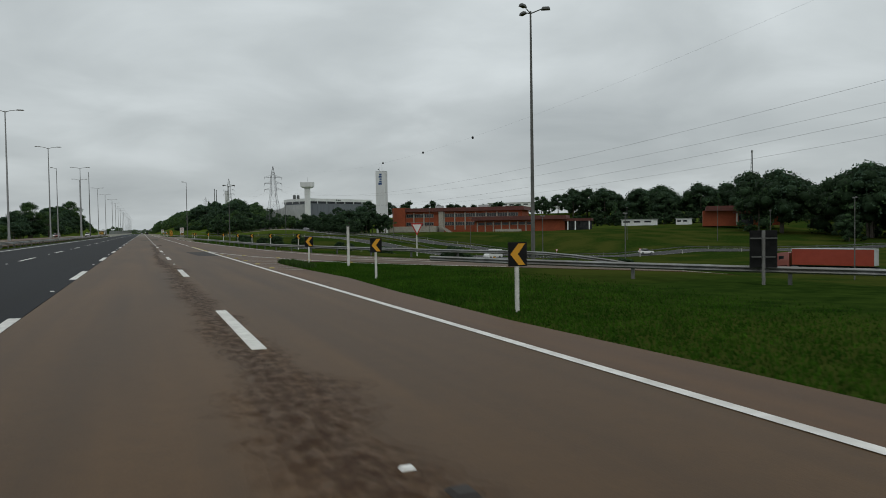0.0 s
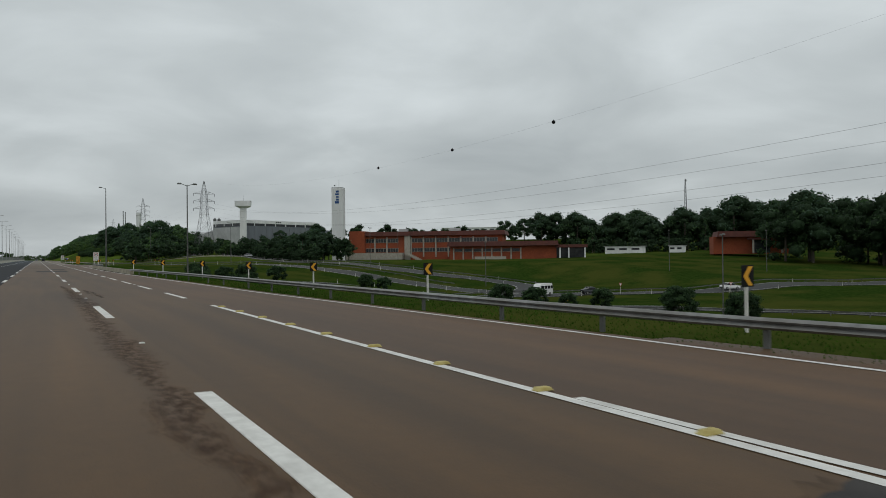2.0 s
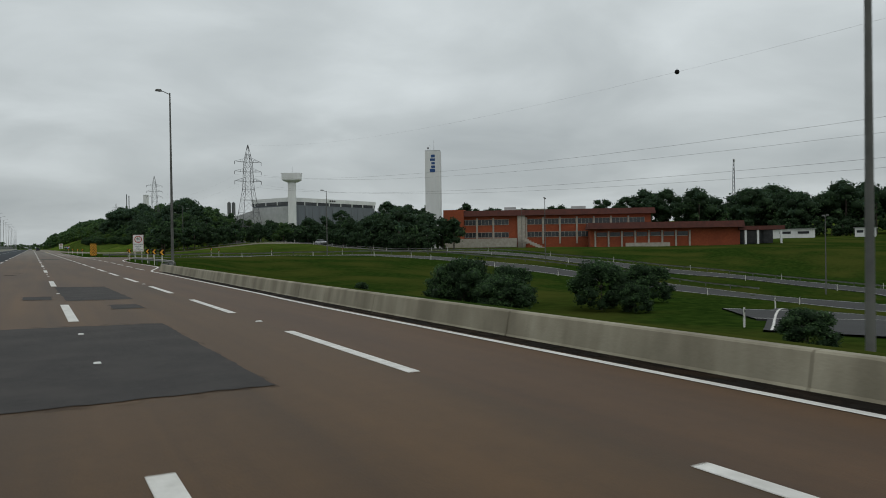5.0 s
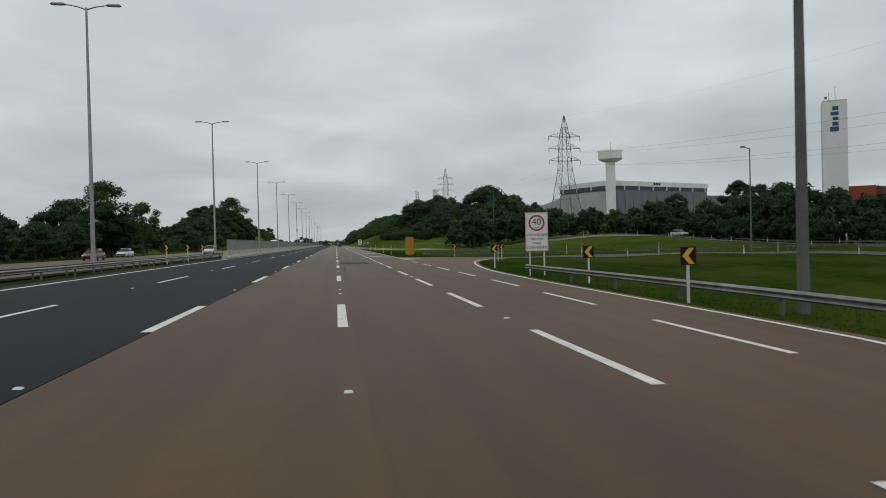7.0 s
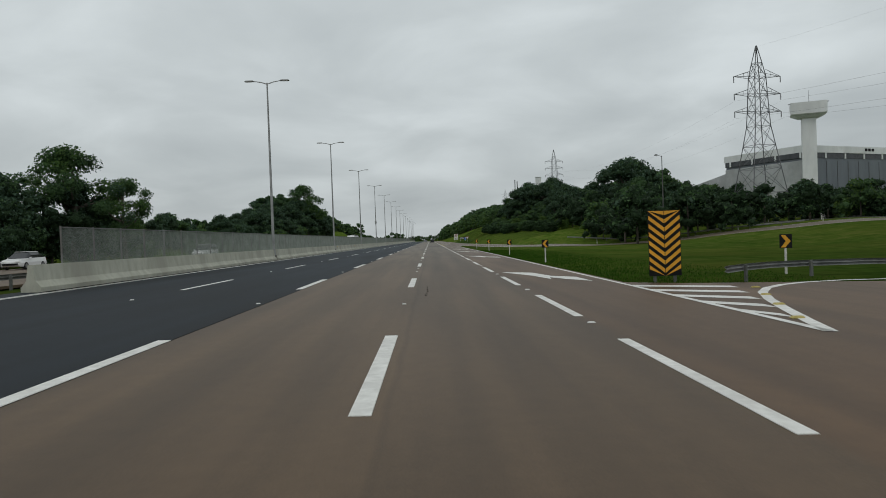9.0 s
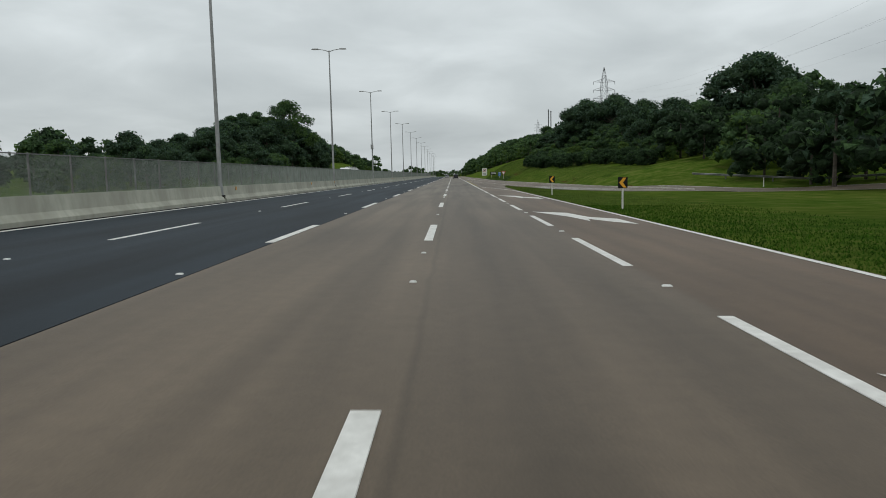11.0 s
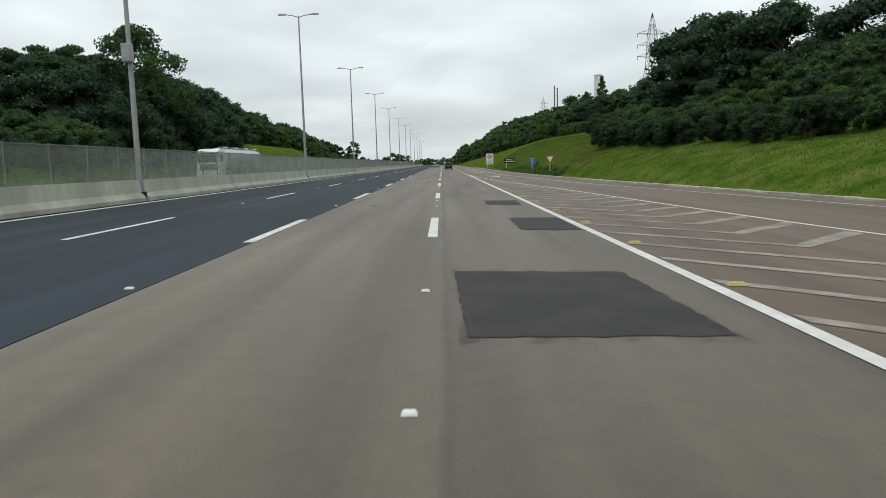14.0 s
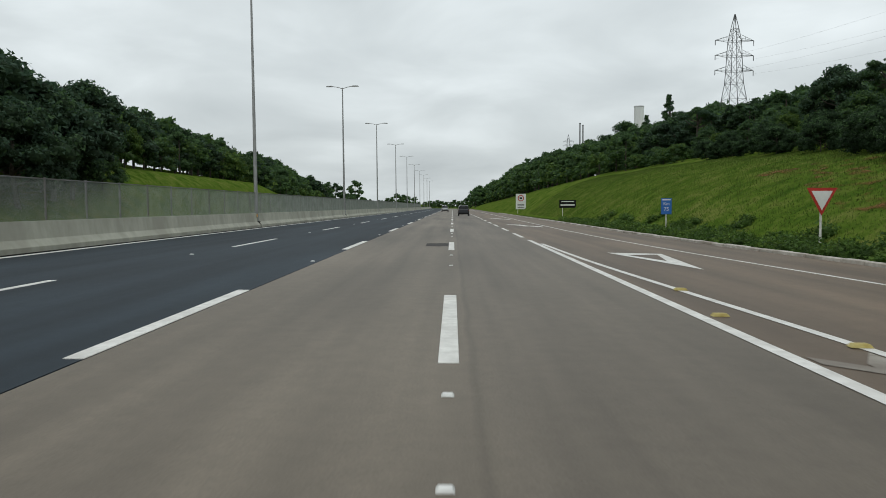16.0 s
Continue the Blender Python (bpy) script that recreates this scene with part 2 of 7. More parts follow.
def grass_material():
    """Deep green mown lawn at the interchange, drier yellow-green on the slopes beyond."""
    m = surf("mown_grass", (0.013, 0.029, 0.005), (0.030, 0.054, 0.009), 1.2, 1.0, c3=(0.058, 0.064, 0.014), scale3=0.07, f3=0.75, bump=0.5, bscale=9, spec=0.0)
    t = m.node_tree
    n = t.nodes.new
    b = t.nodes["Principled BSDF"]
    old = b.inputs["Base Color"].links[0].from_socket
    geo, sep = n("ShaderNodeNewGeometry"), n("ShaderNodeSeparateXYZ")
    wire(t, geo.outputs["Position"], sep.inputs[0])
    ns, na = n("ShaderNodeTexNoise"), n("ShaderNodeTexNoise")
    ns.inputs["Scale"].default_value, ns.inputs["Detail"].default_value, ns.inputs["Roughness"].default_value = 0.55, 8, 0.74
    na.inputs["Scale"].default_value, na.inputs["Detail"].default_value = 0.05, 3
    wire(t, geo.outputs["Position"], ns.inputs["Vector"]); wire(t, geo.outputs["Position"], na.inputs["Vector"])
    rp = n("ShaderNodeValToRGB")
    e = rp.color_ramp.elements
    e[0].position, e[0].color = 0.36, (0.036, 0.076, 0.010, 1)
    e[1].position, e[1].color = 0.66, (0.150, 0.162, 0.044, 1)
    q = e.new(0.50); q.color = (0.080, 0.128, 0.018, 1)
    wire(t, ns.outputs["Fac"], rp.inputs[0])
    off = n("ShaderNodeMath"); off.operation = "MULTIPLY_ADD"; off.inputs[1].default_value = 90.0
    wire(t, na.outputs["Fac"], off.inputs[0]); wire(t, sep.outputs["Y"], off.inputs[2])
    mr = n("ShaderNodeMapRange")
    mr.inputs["From Min"].default_value, mr.inputs["From Max"].default_value = 330.0, 490.0
    wire(t, off.outputs[0], mr.inputs["Value"])
    mx = n("ShaderNodeMix"); mx.data_type = "RGBA"
    wire(t, mr.outputs[0], mx.inputs["Factor"]); wire(t, old, mx.inputs["A"]); wire(t, rp.outputs[0], mx.inputs["B"])
    wire(t, mx.outputs["Result"], b.inputs["Base Color"])
    return m


GRASS = grass_material()
BLADE = surf("grass_blade", (0.018, 0.056, 0.004), (0.040, 0.098, 0.008), 0.6, 0.9, island=0.35, spec=0.05)
DRYBLADE = surf("slope_grass_blade", (0.052, 0.104, 0.013), (0.118, 0.156, 0.032), 0.6, 0.85, island=0.4, spec=0.15)
WEED = surf("weed_leaf", (0.020, 0.050, 0.008), (0.046, 0.088, 0.015), 0.8, 0.8, island=0.45, spec=0.2)
CONCRETE = surf("barrier_concrete", (0.385, 0.382, 0.312), (0.485, 0.482, 0.405), 3.0, 0.9, bump=0.25, bscale=25, c3=(0.29, 0.28, 0.23), scale3=0.5, f3=0.65, stretch=(1, 1, 0.4))
PARAPET = surf("beige_weathered_concrete", (0.265, 0.240, 0.175), (0.355, 0.325, 0.245), 2.0, 0.9, bump=0.3, bscale=22, c3=(0.15, 0.130, 0.090), scale3=0.9, f3=0.7, stretch=(1, 1, 0.3))
KERB = surf("whitewashed_kerb", (0.40, 0.37, 0.32), (0.58, 0.55, 0.50), 4.0, 0.9, c3=(0.24, 0.20, 0.16), scale3=0.6, f3=0.7)
GALV = surf("galvanised_steel", (0.17, 0.175, 0.172), (0.29, 0.295, 0.29), 2.5, 0.55, metal=0.3, c3=(0.15, 0.135, 0.115), scale3=0.4, f3=0.6)
POLE = surf("grey_lamp_pole", (0.27, 0.275, 0.27), (0.36, 0.365, 0.36), 1.5, 0.55, metal=0.2)
DARKPOLE = surf("dark_weathered_pole", (0.075, 0.078, 0.072), (0.13, 0.13, 0.12), 1.0, 0.7)
WHITEPOST = surf("white_painted_post", (0.58, 0.57, 0.53), (0.75, 0.74, 0.70), 3.0, 0.7, c3=(0.42, 0.40, 0.35), scale3=1.2, f3=0.5)
YELLOW = surf("yellow_reflective", (0.66, 0.30, 0.012), (0.78, 0.38, 0.02), 2.0, 0.45)
SIGNBLACK = surf("black_sign_face", (0.008, 0.008, 0.008), (0.016, 0.016, 0.016), 4.0, 0.8, spec=0.15)
SIGNWHITE = surf("white_sign_face", (0.66, 0.66, 0.64), (0.76, 0.76, 0.74), 3.0, 0.5)
SIGNRED = surf("red_sign_face", (0.36, 0.02, 0.015), (0.48, 0.03, 0.02), 4.0, 0.5)
EMBLEM = surf("blue_emblem", (0.012, 0.06, 0.20), (0.016, 0.075, 0.24), 4.0, 0.5)
SIGNBLUE = surf("blue_sign_face", (0.02, 0.12, 0.42), (0.025, 0.15, 0.50), 4.0, 0.5)
WHITEWALL = surf("white_render", (0.72, 0.73, 0.72), (0.82, 0.83, 0.82), 0.8, 0.85, c3=(0.60, 0.61, 0.60), scale3=0.12, f3=0.5, stretch=(1, 1, 0.25))
ORANGE = surf("orange_brick_wall", (0.235, 0.048, 0.016), (0.30, 0.070, 0.024), 1.5, 0.85, c3=(0.20, 0.042, 0.016), scale3=0.2, f3=0.6)
ROOFRED = surf("dark_red_roof_sheet", (0.075, 0.020, 0.014), (0.115, 0.030, 0.02), 0.8, 0.7)
GREYPANEL = surf("grey_metal_cladding", (0.13, 0.145, 0.165), (0.165, 0.185, 0.205), 0.5, 0.55, stretch=(1, 1, 0.15))
LIGHTPANEL = surf("pale_grey_cladding", (0.38, 0.39, 0.39), (0.50, 0.51, 0.51), 0.4, 0.6, c3=(0.3, 0.3, 0.29), scale3=0.15, f3=0.5)
WINDOW = surf("dark_window_glass", (0.02, 0.024, 0.028), (0.045, 0.05, 0.055), 0.6, 0.12)
PALEBAND = surf("pale_concrete_band", (0.30, 0.27, 0.23), (0.40, 0.37, 0.32), 1.2, 0.85)
STEEL = surf("pylon_steel", (0.10, 0.103, 0.105), (0.16, 0.163, 0.165), 1.0, 0.6, metal=0.3)
CABLE = surf("dark_cable", (0.10, 0.10, 0.105), (0.15, 0.15, 0.155), 1.0, 0.6)
BARK = surf("bark", (0.05, 0.042, 0.033), (0.11, 0.095, 0.075), 3.0, 0.95, bump=0.5, bscale=8)
RUBBER = surf("tyre_rubber", (0.012, 0.012, 0.012), (0.022, 0.022, 0.022), 5.0, 0.85)
GLASSCAR = surf("car_glass", (0.012, 0.014, 0.016), (0.02, 0.022, 0.025), 1.0, 0.08)
STUD = surf("white_road_stud", (0.6, 0.6, 0.58), (0.75, 0.75, 0.72), 8, 0.5)
YSTUD = surf("yellow_road_stud", (0.36, 0.28, 0.075), (0.50, 0.42, 0.16), 8, 0.7)
GREENS = [leafy("leaves_dark", (0.040, 0.082, 0.032), (0.092, 0.166, 0.064)),
          leafy("leaves_mid", (0.044, 0.098, 0.024), (0.112, 0.192, 0.052)),
          leafy("leaves_light", (0.062, 0.118, 0.022), (0.128, 0.194, 0.042)),
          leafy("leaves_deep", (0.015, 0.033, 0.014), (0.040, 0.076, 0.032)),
          leafy("leaves_blue", (0.040, 0.077, 0.048), (0.088, 0.150, 0.092))]


# ---- mesh tools ----
class Build:
    """Collects vertices and faces; obj() links them as one mesh."""

    def __init__(self):
        self.v, self.f, self.mi = [], [], []

    def add(self, vs, fs, mi=0):
        o = len(self.v)
        self.v += [tuple(p) for p in vs]
        self.f += [tuple(i + o for i in q) for q in fs]
        self.mi += [mi] * len(fs)
        return self

    def box(self, c, s, rz=0.0, mi=0, taper=1.0):
        x, y, z = s[0] / 2, s[1] / 2, s[2] / 2
        k = taper
        pts = [(-x, -y, -z), (x, -y, -z), (x, y, -z), (-x, y, -z), (-x * k, -y * k, z), (x * k, -y * k, z), (x * k, y * k, z), (-x * k, y * k, z)]
        a, b = math.cos(rz), math.sin(rz)
        pts = [(c[0] + p[0] * a - p[1] * b, c[1] + p[0] * b + p[1] * a, c[2] + p[2]) for p in pts]
        return self.add(pts, [(0, 3, 2, 1), (4, 5, 6, 7), (0, 1, 5, 4), (1, 2, 6, 5), (2, 3, 7, 6), (3, 0, 4, 7)], mi)

    def tube(self, p0, p1, r0, r1=None, seg=8, mi=0, cap=True):
        r1 = r0 if r1 is None else r1
        p0, p1 = Vector(p0), Vector(p1)
        d = (p1 - p0).normalized()
        u = d.orthogonal().normalized()
        w = d.cross(u)
        pts, n = [], seg
        for p, r in ((p0, r0), (p1, r1)):
            for i in range(n):
                a = 2 * math.pi * i / n
                pts.append(p + u * (r * math.cos(a)) + w * (r * math.sin(a)))
        fs = [(i, (i + 1) % n, n + (i + 1) % n, n + i) for i in range(n)]
        if cap:
            fs += [tuple(reversed(range(n))), tuple(range(n, 2 * n))]
        return self.add(pts, fs, mi)

    def sweep(self, profile, path, mi=0, closed=True, caps=True):
        """profile: (sideways to the right, up) pairs, carried along path points (x, y, z)."""
        m, n = len(profile), len(path)
        pts = []
        for i, p in enumerate(path):
            a, b = path[max(i - 1, 0)], path[min(i + 1, n - 1)]
            dx, dy = b[0] - a[0], b[1] - a[1]
            l = math.hypot(dx, dy) or 1.0
            nx, ny = dy / l, -dx / l
            pts += [(p[0] + nx * s, p[1] + ny * s, p[2] + h) for s, h in profile]
        fs = []
        for i in range(n - 1):
            for j in range(m if closed else m - 1):
                k = (j + 1) % m
                fs.append((i * m + j, (i + 1) * m + j, (i + 1) * m + k, i * m + k))
        if caps and closed:
            fs += [tuple(range(m)), tuple(reversed(range((n - 1) * m, n * m)))]
        return self.add(pts, fs, mi)

    def prism(self, poly, z0, z1, mi=0):
        n = len(poly)
        pts = [(x, y, z0) for x, y in poly] + [(x, y, z1) for x, y in poly]
        fs = [(i, (i + 1) % n, n + (i + 1) % n, n + i) for i in range(n)] + [tuple(reversed(range(n))), tuple(range(n, 2 * n))]
        return self.add(pts, fs, mi)

    def plate(self, poly, y0, y1, mi=0):
        """A flat plate standing upright: poly in (x, z), thickness along y."""
        n = len(poly)
        pts = [(x, y0, z) for x, z in poly] + [(x, y1, z) for x, z in poly]
        fs = [(i, (i + 1) % n, n + (i + 1) % n, n + i) for i in range(n)] + [tuple(reversed(range(n))), tuple(range(n, 2 * n))]
        return self.add(pts, fs, mi)

    def mesh(self, name, mats, smooth=False, bevel=0.0, fix=True):
        me = bpy.data.meshes.new(name)
        me.from_pydata(self.v, [], self.f)
        for mt in (mats if isinstance(mats, (list, tuple)) else [mats]):
            me.materials.append(mt)
        me.polygons.foreach_set("material_index", self.mi)
        if fix or bevel:
            bm = bmesh.new()
            bm.from_mesh(me)
            if fix:
                bmesh.ops.recalc_face_normals(bm, faces=bm.faces)
            if bevel:
                bmesh.ops.bevel(bm, geom=[e for e in bm.edges], offset=bevel, segments=1, affect="EDGES", clamp_overlap=True)
            bm.to_mesh(me)
            bm.free()
        if smooth:
            me.polygons.foreach_set("use_smooth", [True] * len(me.polygons))
        return me

    def obj(self, name, mats, parent=None, label="", smooth=False, bevel=0.0, fix=True):
        ob = new(name, self.mesh(name, mats, smooth, bevel, fix))
        if parent:
            ob.parent = parent
        if label:
            ob["label"] = label
        return ob


def thing(name, label, category, group="", kind="", at=None):
    ob = new(name)
    tagged(ob, label, category, group, kind)
    if at is not None:
        ob.matrix_basis = at
    return ob


def shared(name, mesh, parent, at=(0, 0, 0), rz=0.0):
    ob = new(name, mesh)
    ob.parent = parent
    ob.location, ob.rotation_euler = at, (0, 0, rz)
    return ob


def lerp_list(table, y):
    """Piecewise linear value of a (y, x) table."""
    if y <= table[0][0]:
        return table[0][1]
    for (a, u), (b, w) in zip(table, table[1:]):
        if y <= b:
            return u + (w - u) * (y - a) / (b - a)
    return table[-1][1]


def smooth_path(pts, step=2.0):
    """A Catmull-Rom line through pts, about every step metres."""
    out = []
    p = [pts[0]] + list(pts) + [pts[-1]]
    for i in range(1, len(p) - 2):
        a, b, c, d = (Vector((*q, 0.0)[:3]) for q in p[i - 1:i + 3])
        k = max(2, int((c - b).length / step))
        for j in range(k):
            s = j / k
            q = 0.5 * ((2 * b) + (c - a) * s + (2 * a - 5 * b + 4 * c - d) * s * s + (3 * b - a - 3 * c + d) * s ** 3)
            out.append((q.x, q.y, q.z))
    out.append((*pts[-1], 0.0)[:3])
    return out


def sstep(a, b, t):
    t = np.clip((t - a) / (b - a), 0, 1)
    return t * t * (3 - 2 * t)


# ---- the lie of the land ----
FALL = 0.019  # crossfall of the carriageway, down to the right
FOOT = [(360, 42.0), (380, 32.0), (395, 26.0), (407, 21.5), (420, 18.9), (431, 17.3), (442.6, 16.2), (452, 15.2), (460, 14.4), (471, 13.3), (479, 12.6), (486, 12.1), (495, 11.6), (506, 11.0), (520, 10.6), (900, 10.6)]

HEM = [(400, 31.0), (432, 26.5), (450, 25.0), (470, 22.8), (480, 21.0), (505, 21.0), (514, 23.5), (527, 26.5), (548, 28.0), (620, 25.0), (700, 21.0), (900, 20.0)]  # lower hem of the trees on the bank


def gz(x, y):
    """Height of the ground at x, y (arrays or numbers)."""
    x, y = np.asarray(x, float), np.asarray(y, float)
    low = 1 - sstep(225, 290, y)
    brink = np.interp(y, [40, 60, 78, 110, 200, 232, 262, 290], [20.0, 17.0, 12.5, 10.5, 10.0, 12.5, 19.0, 24.0])
    valley = -2.2 * sstep(brink, brink + 11.5, x) * low - 4.2 * sstep(34, 72, x) * (1 - sstep(195, 300, y))
    platform = (6.4 * sstep(122, 150, x) - 1.6 * sstep(150, 152, x) * 0) * (1 - sstep(195, 300, y)) * sstep(120, 260, y - 0.35 * (x - 122)) + 1.6 * sstep(160, 260, x)
    hill = 9.0 * sstep(66, 92, x) * sstep(372, 425, y) + 3.0 * sstep(30, 66, x) * sstep(300, 380, y) * (1 - sstep(66, 92, x))
    foot = np.interp(y, [p[0] for p in FOOT], [p[1] for p in FOOT])
    rise = np.interp(y, [395, 440, 515, 560, 620, 900], [0.26, 0.42, 0.55, 0.68, 0.70, 0.50])
    cap = np.interp(y, [395, 430, 450, 500, 550, 620, 700, 900], [2.3, 2.7, 3.2, 4.7, 7.2, 8.0, 6.6, 4.0])
    hem = np.interp(y, [p[0] for p in HEM], [p[1] for p in HEM])
    d = np.clip(x - foot - 0.7 - 1.5 * sstep(486, 512, y), 0, 75)
    cut = (cap * np.tanh(d * rise * 1.15 / cap) + np.clip(0.13 * (x - hem), 0, 3.2)) * sstep(395, 425, y)
    base = valley + platform + hill
    right = np.where(x > 0, np.where(cut > 0, np.maximum(base, cut), base), 0)
    right = right + np.where(x > 0, 9.0 * sstep(200, 600, x), 0)
    left = np.where(x < 0, (2.6 * sstep(-37, -43, x) + 3.4 * sstep(-42, -70, x)) * sstep(380, 520, y) + 4.6 * sstep(-35, -46, x) * sstep(550, 576, y) * (1 - sstep(640, 668, y)) - 0.4 * sstep(-15, -18, x), 0)
    bumps = 0.10 * np.sin(x * 0.31 + y * 0.07) * np.sin(y * 0.23 - x * 0.05) * (sstep(14, 30, x) + sstep(-36, -60, x))
    return right + left + bumps - 0.035 - FALL * np.clip(x, -14.5, 24)


def gzf(x, y):
    return float(gz(x, y))

# ---- ground ----
def build_ground():
    xs = [-2600, -1500, -900, -550, -350, -230, -160, -120, -95] + list(range(-80, 9, 2)) + [9 + 0.7 * k for k in range(27)] + list(range(28, 81, 2)) + list(range(84, 245, 4)) + [260, 285, 320, 400, 520, 700, 1000, 1500, 2600]
    ys = [-2000, -1000, -500, -250, -150, -100] + list(range(-70, 641, 3)) + list(range(650, 1000, 15)) + [1040, 1100, 1200, 1400, 1700, 2200, 3200]
    xx, yy = np.meshgrid(np.array(xs, float), np.array(ys, float))
    zz = gz(xx, yy)
    n, m = len(xs), len(ys)
    v = np.stack([xx.ravel(), yy.ravel(), zz.ravel()], 1)
    i = np.arange((m - 1) * n).reshape(m - 1, n)[:, :-1].ravel()
    f = np.stack([i, i + 1, i + n + 1, i + n], 1)
    me = bpy.data.meshes.new("ground")
    me.from_pydata(v.tolist(), [], f.tolist())
    me.polygons.foreach_set("use_smooth", [True] * len(me.polygons))
    me.materials.append(GRASS)
    tagged(new("ground", me), "rough mown green grass over rolling ground", "ground", kind="structure")


build_ground()

# right-hand limit of the main carriageway's paving, and its white edge line
EDGE = [(-80, 3.52), (40, 3.52), (400, 3.52), (900, 3.52)]
PAVE_R = [(-80, 5.2), (10, 4.95), (14, 4.92), (19, 4.75), (26, 4.95), (32, 5.3), (38, 5.1), (43, 5.05), (45.8, 5.1), (46.4, 6.6), (47.5, 9.0), (52, 11.6), (60, 11.2), (66, 10.5), (71, 9.5), (80, 9.0), (90, 8.6), (100, 8.1), (110, 7.9), (134, 7.3), (150, 6.9), (175, 6.72), (207, 6.85), (212, 7.5), (216, 8.2), (221, 8.95), (240, 8.95), (248, 9.15), (254, 9.5), (262.5, 10.6), (271, 12.1), (276, 13.5), (281, 15.5), (284, 17.5), (292, 17.5), (292.6, 10.5), (293.4, 7.15), (330, 7.12), (380, 6.95), (398, 6.85), (417, 7.0), (424, 7.5), (425.5, 9.0), (426, 18.1), (431, 17.25), (442.6, 16.14), (452, 15.14), (460, 14.34), (471, 13.24), (479, 12.54), (486, 12.04), (495, 11.54), (506, 10.94), (520, 10.54), (900, 10.54)]


def strip(name, left, right, y0, y1, step, z, mat, label, category, thick=0.12):
    b = Build()
    ys = np.arange(y0, y1 + 0.01, step)
    pts = []
    for y in ys:
        a, c = left(y), right(y)
        pts += [(a, y, z), (c, y, z), (c, y, z - thick), (a, y, z - thick)]
    fs = []
    for i in range(len(ys) - 1):
        for j in range(4):
            k = (j + 1) % 4
            fs.append((i * 4 + j, i * 4 + k, i * 4 + 4 + k, i * 4 + 4 + j))
    b.add(pts, fs)
    return tagged(b.obj(name, mat), label, category, kind="structure")


road = strip("road", lambda y: -3.52, lambda y: lerp_list(PAVE_R, y), -80, 900, 1.0, 0.0, ROAD, "worn brownish asphalt carriageway with faded wheel tracks", "road")
road_black = strip("road_inner", lambda y: -13.25, lambda y: -3.53, -80, 900, 4.0, 0.006, BLACK, "freshly laid black asphalt inner lanes", "road")
road_far = strip("road_opposite", lambda y: -36.0, lambda y: -16.8, -80, 900, 4.0, 0.0, RAMP, "grey asphalt opposite carriageway behind the barrier", "road")
road.rotation_euler = road_black.rotation_euler = (0, math.atan(FALL), 0)
road_far.location = (0, 0, 0.26)


def ramp_road(pts, width, name, label, zoff=0.09, skip=0, tail=0, mat=RAMP):
    """A slip road draped over the ground, with its two edge lines."""
    path = smooth_path(pts, 2.0)
    n = len(path)

    def band(offs, dz, i0, i1, thick=0.0):
        b, m = Build(), len(offs)
        v = []
        for i in range(i0, i1):
            p, a, c = path[i], path[max(i - 1, 0)], path[min(i + 1, n - 1)]
            dx, dy = c[0] - a[0], c[1] - a[1]
            l = math.hypot(dx, dy) or 1.0
            for s in offs:
                x, y = p[0] + dy / l * s, p[1] - dx / l * s
                v.append((x, y, gzf(x, y) + dz))
        k = i1 - i0
        f = [(i * m + j, (i + 1) * m + j, (i + 1) * m + j + 1, i * m + j + 1) for i in range(k - 1) for j in range(m - 1)]
        if thick:
            o = len(v)
            v += [(x, y, z - thick) for x, y, z in v]
            f += [(i * m + e, i * m + e + o, (i + 1) * m + e + o, (i + 1) * m + e) for i in range(k - 1) for e in (0, m - 1)]
        return b.add(v, f)
    ob = tagged(band([width * (q / 6 - 0.5) for q in range(7)], zoff, 0, n, 0.25).obj(name, mat, smooth=False), label, "road", kind="structure")
    for s in (-width / 2 + 0.35, width / 2 - 0.35):
        band([s - 0.06, s + 0.06], zoff + 0.010, skip, n - tail).obj("edge_line", PAINT, ob, fix=False)
    return ob


ENTRY_A = [(62, 2), (44, 14), (31, 24.5), (22, 33.5), (15.5, 41.5), (11.6, 49), (9.4, 57), (8.0, 66), (6.9, 76)]
EXIT_LOOP = [(9.5, 278.5), (13.2, 285.5), (19, 289.6), (31, 291.5), (46, 289), (61, 281), (73, 263), (81, 241), (85, 218), (86, 200), (87, 186)]
ENTRY_B = [(78, 338), (66, 360), (50, 376), (37, 388), (26, 398.5), (19.4, 408.5), (15.6, 420), (13.6, 434)]
CROSS = [(30, 172), (48, 183), (66, 187), (81, 183), (100, 178), (122, 170), (161, 163), (260, 150)]
LOWER = [(34, 182), (48, 172), (66, 158), (84, 138), (97, 113), (104, 92), (116, 66), (140, 36), (190, 0)]
FARROAD = [(52, 470), (64, 400), (74, 342), (84, 288), (97, 254), (107, 234), (107, 214), (97, 199), (82, 189)]
ramp_road(ENTRY_A, 6.0, "road_entry_ramp", "grey asphalt slip road joining the carriageway", 0.024, 0, 22)
ramp_road(EXIT_LOOP, 7.0, "road_exit_loop", "grey asphalt loop ramp winding through the grass", 0.02, 6, mat=VALLEY)
ramp_road(ENTRY_B, 7.2, "road_second_ramp", "pale asphalt slip road climbing to the carriageway", 0.02, 0, 14)
ramp_road(CROSS, 9.0, "road_cross", "grey asphalt access road below the embankment", 0.10, mat=VALLEY)
ramp_road(LOWER, 6.0, "road_lower", "grey asphalt service road along the valley floor", 0.10, mat=VALLEY)
ramp_road(FARROAD, 7.0, "road_far", "grey asphalt road skirting the works", 0.09, mat=VALLEY)

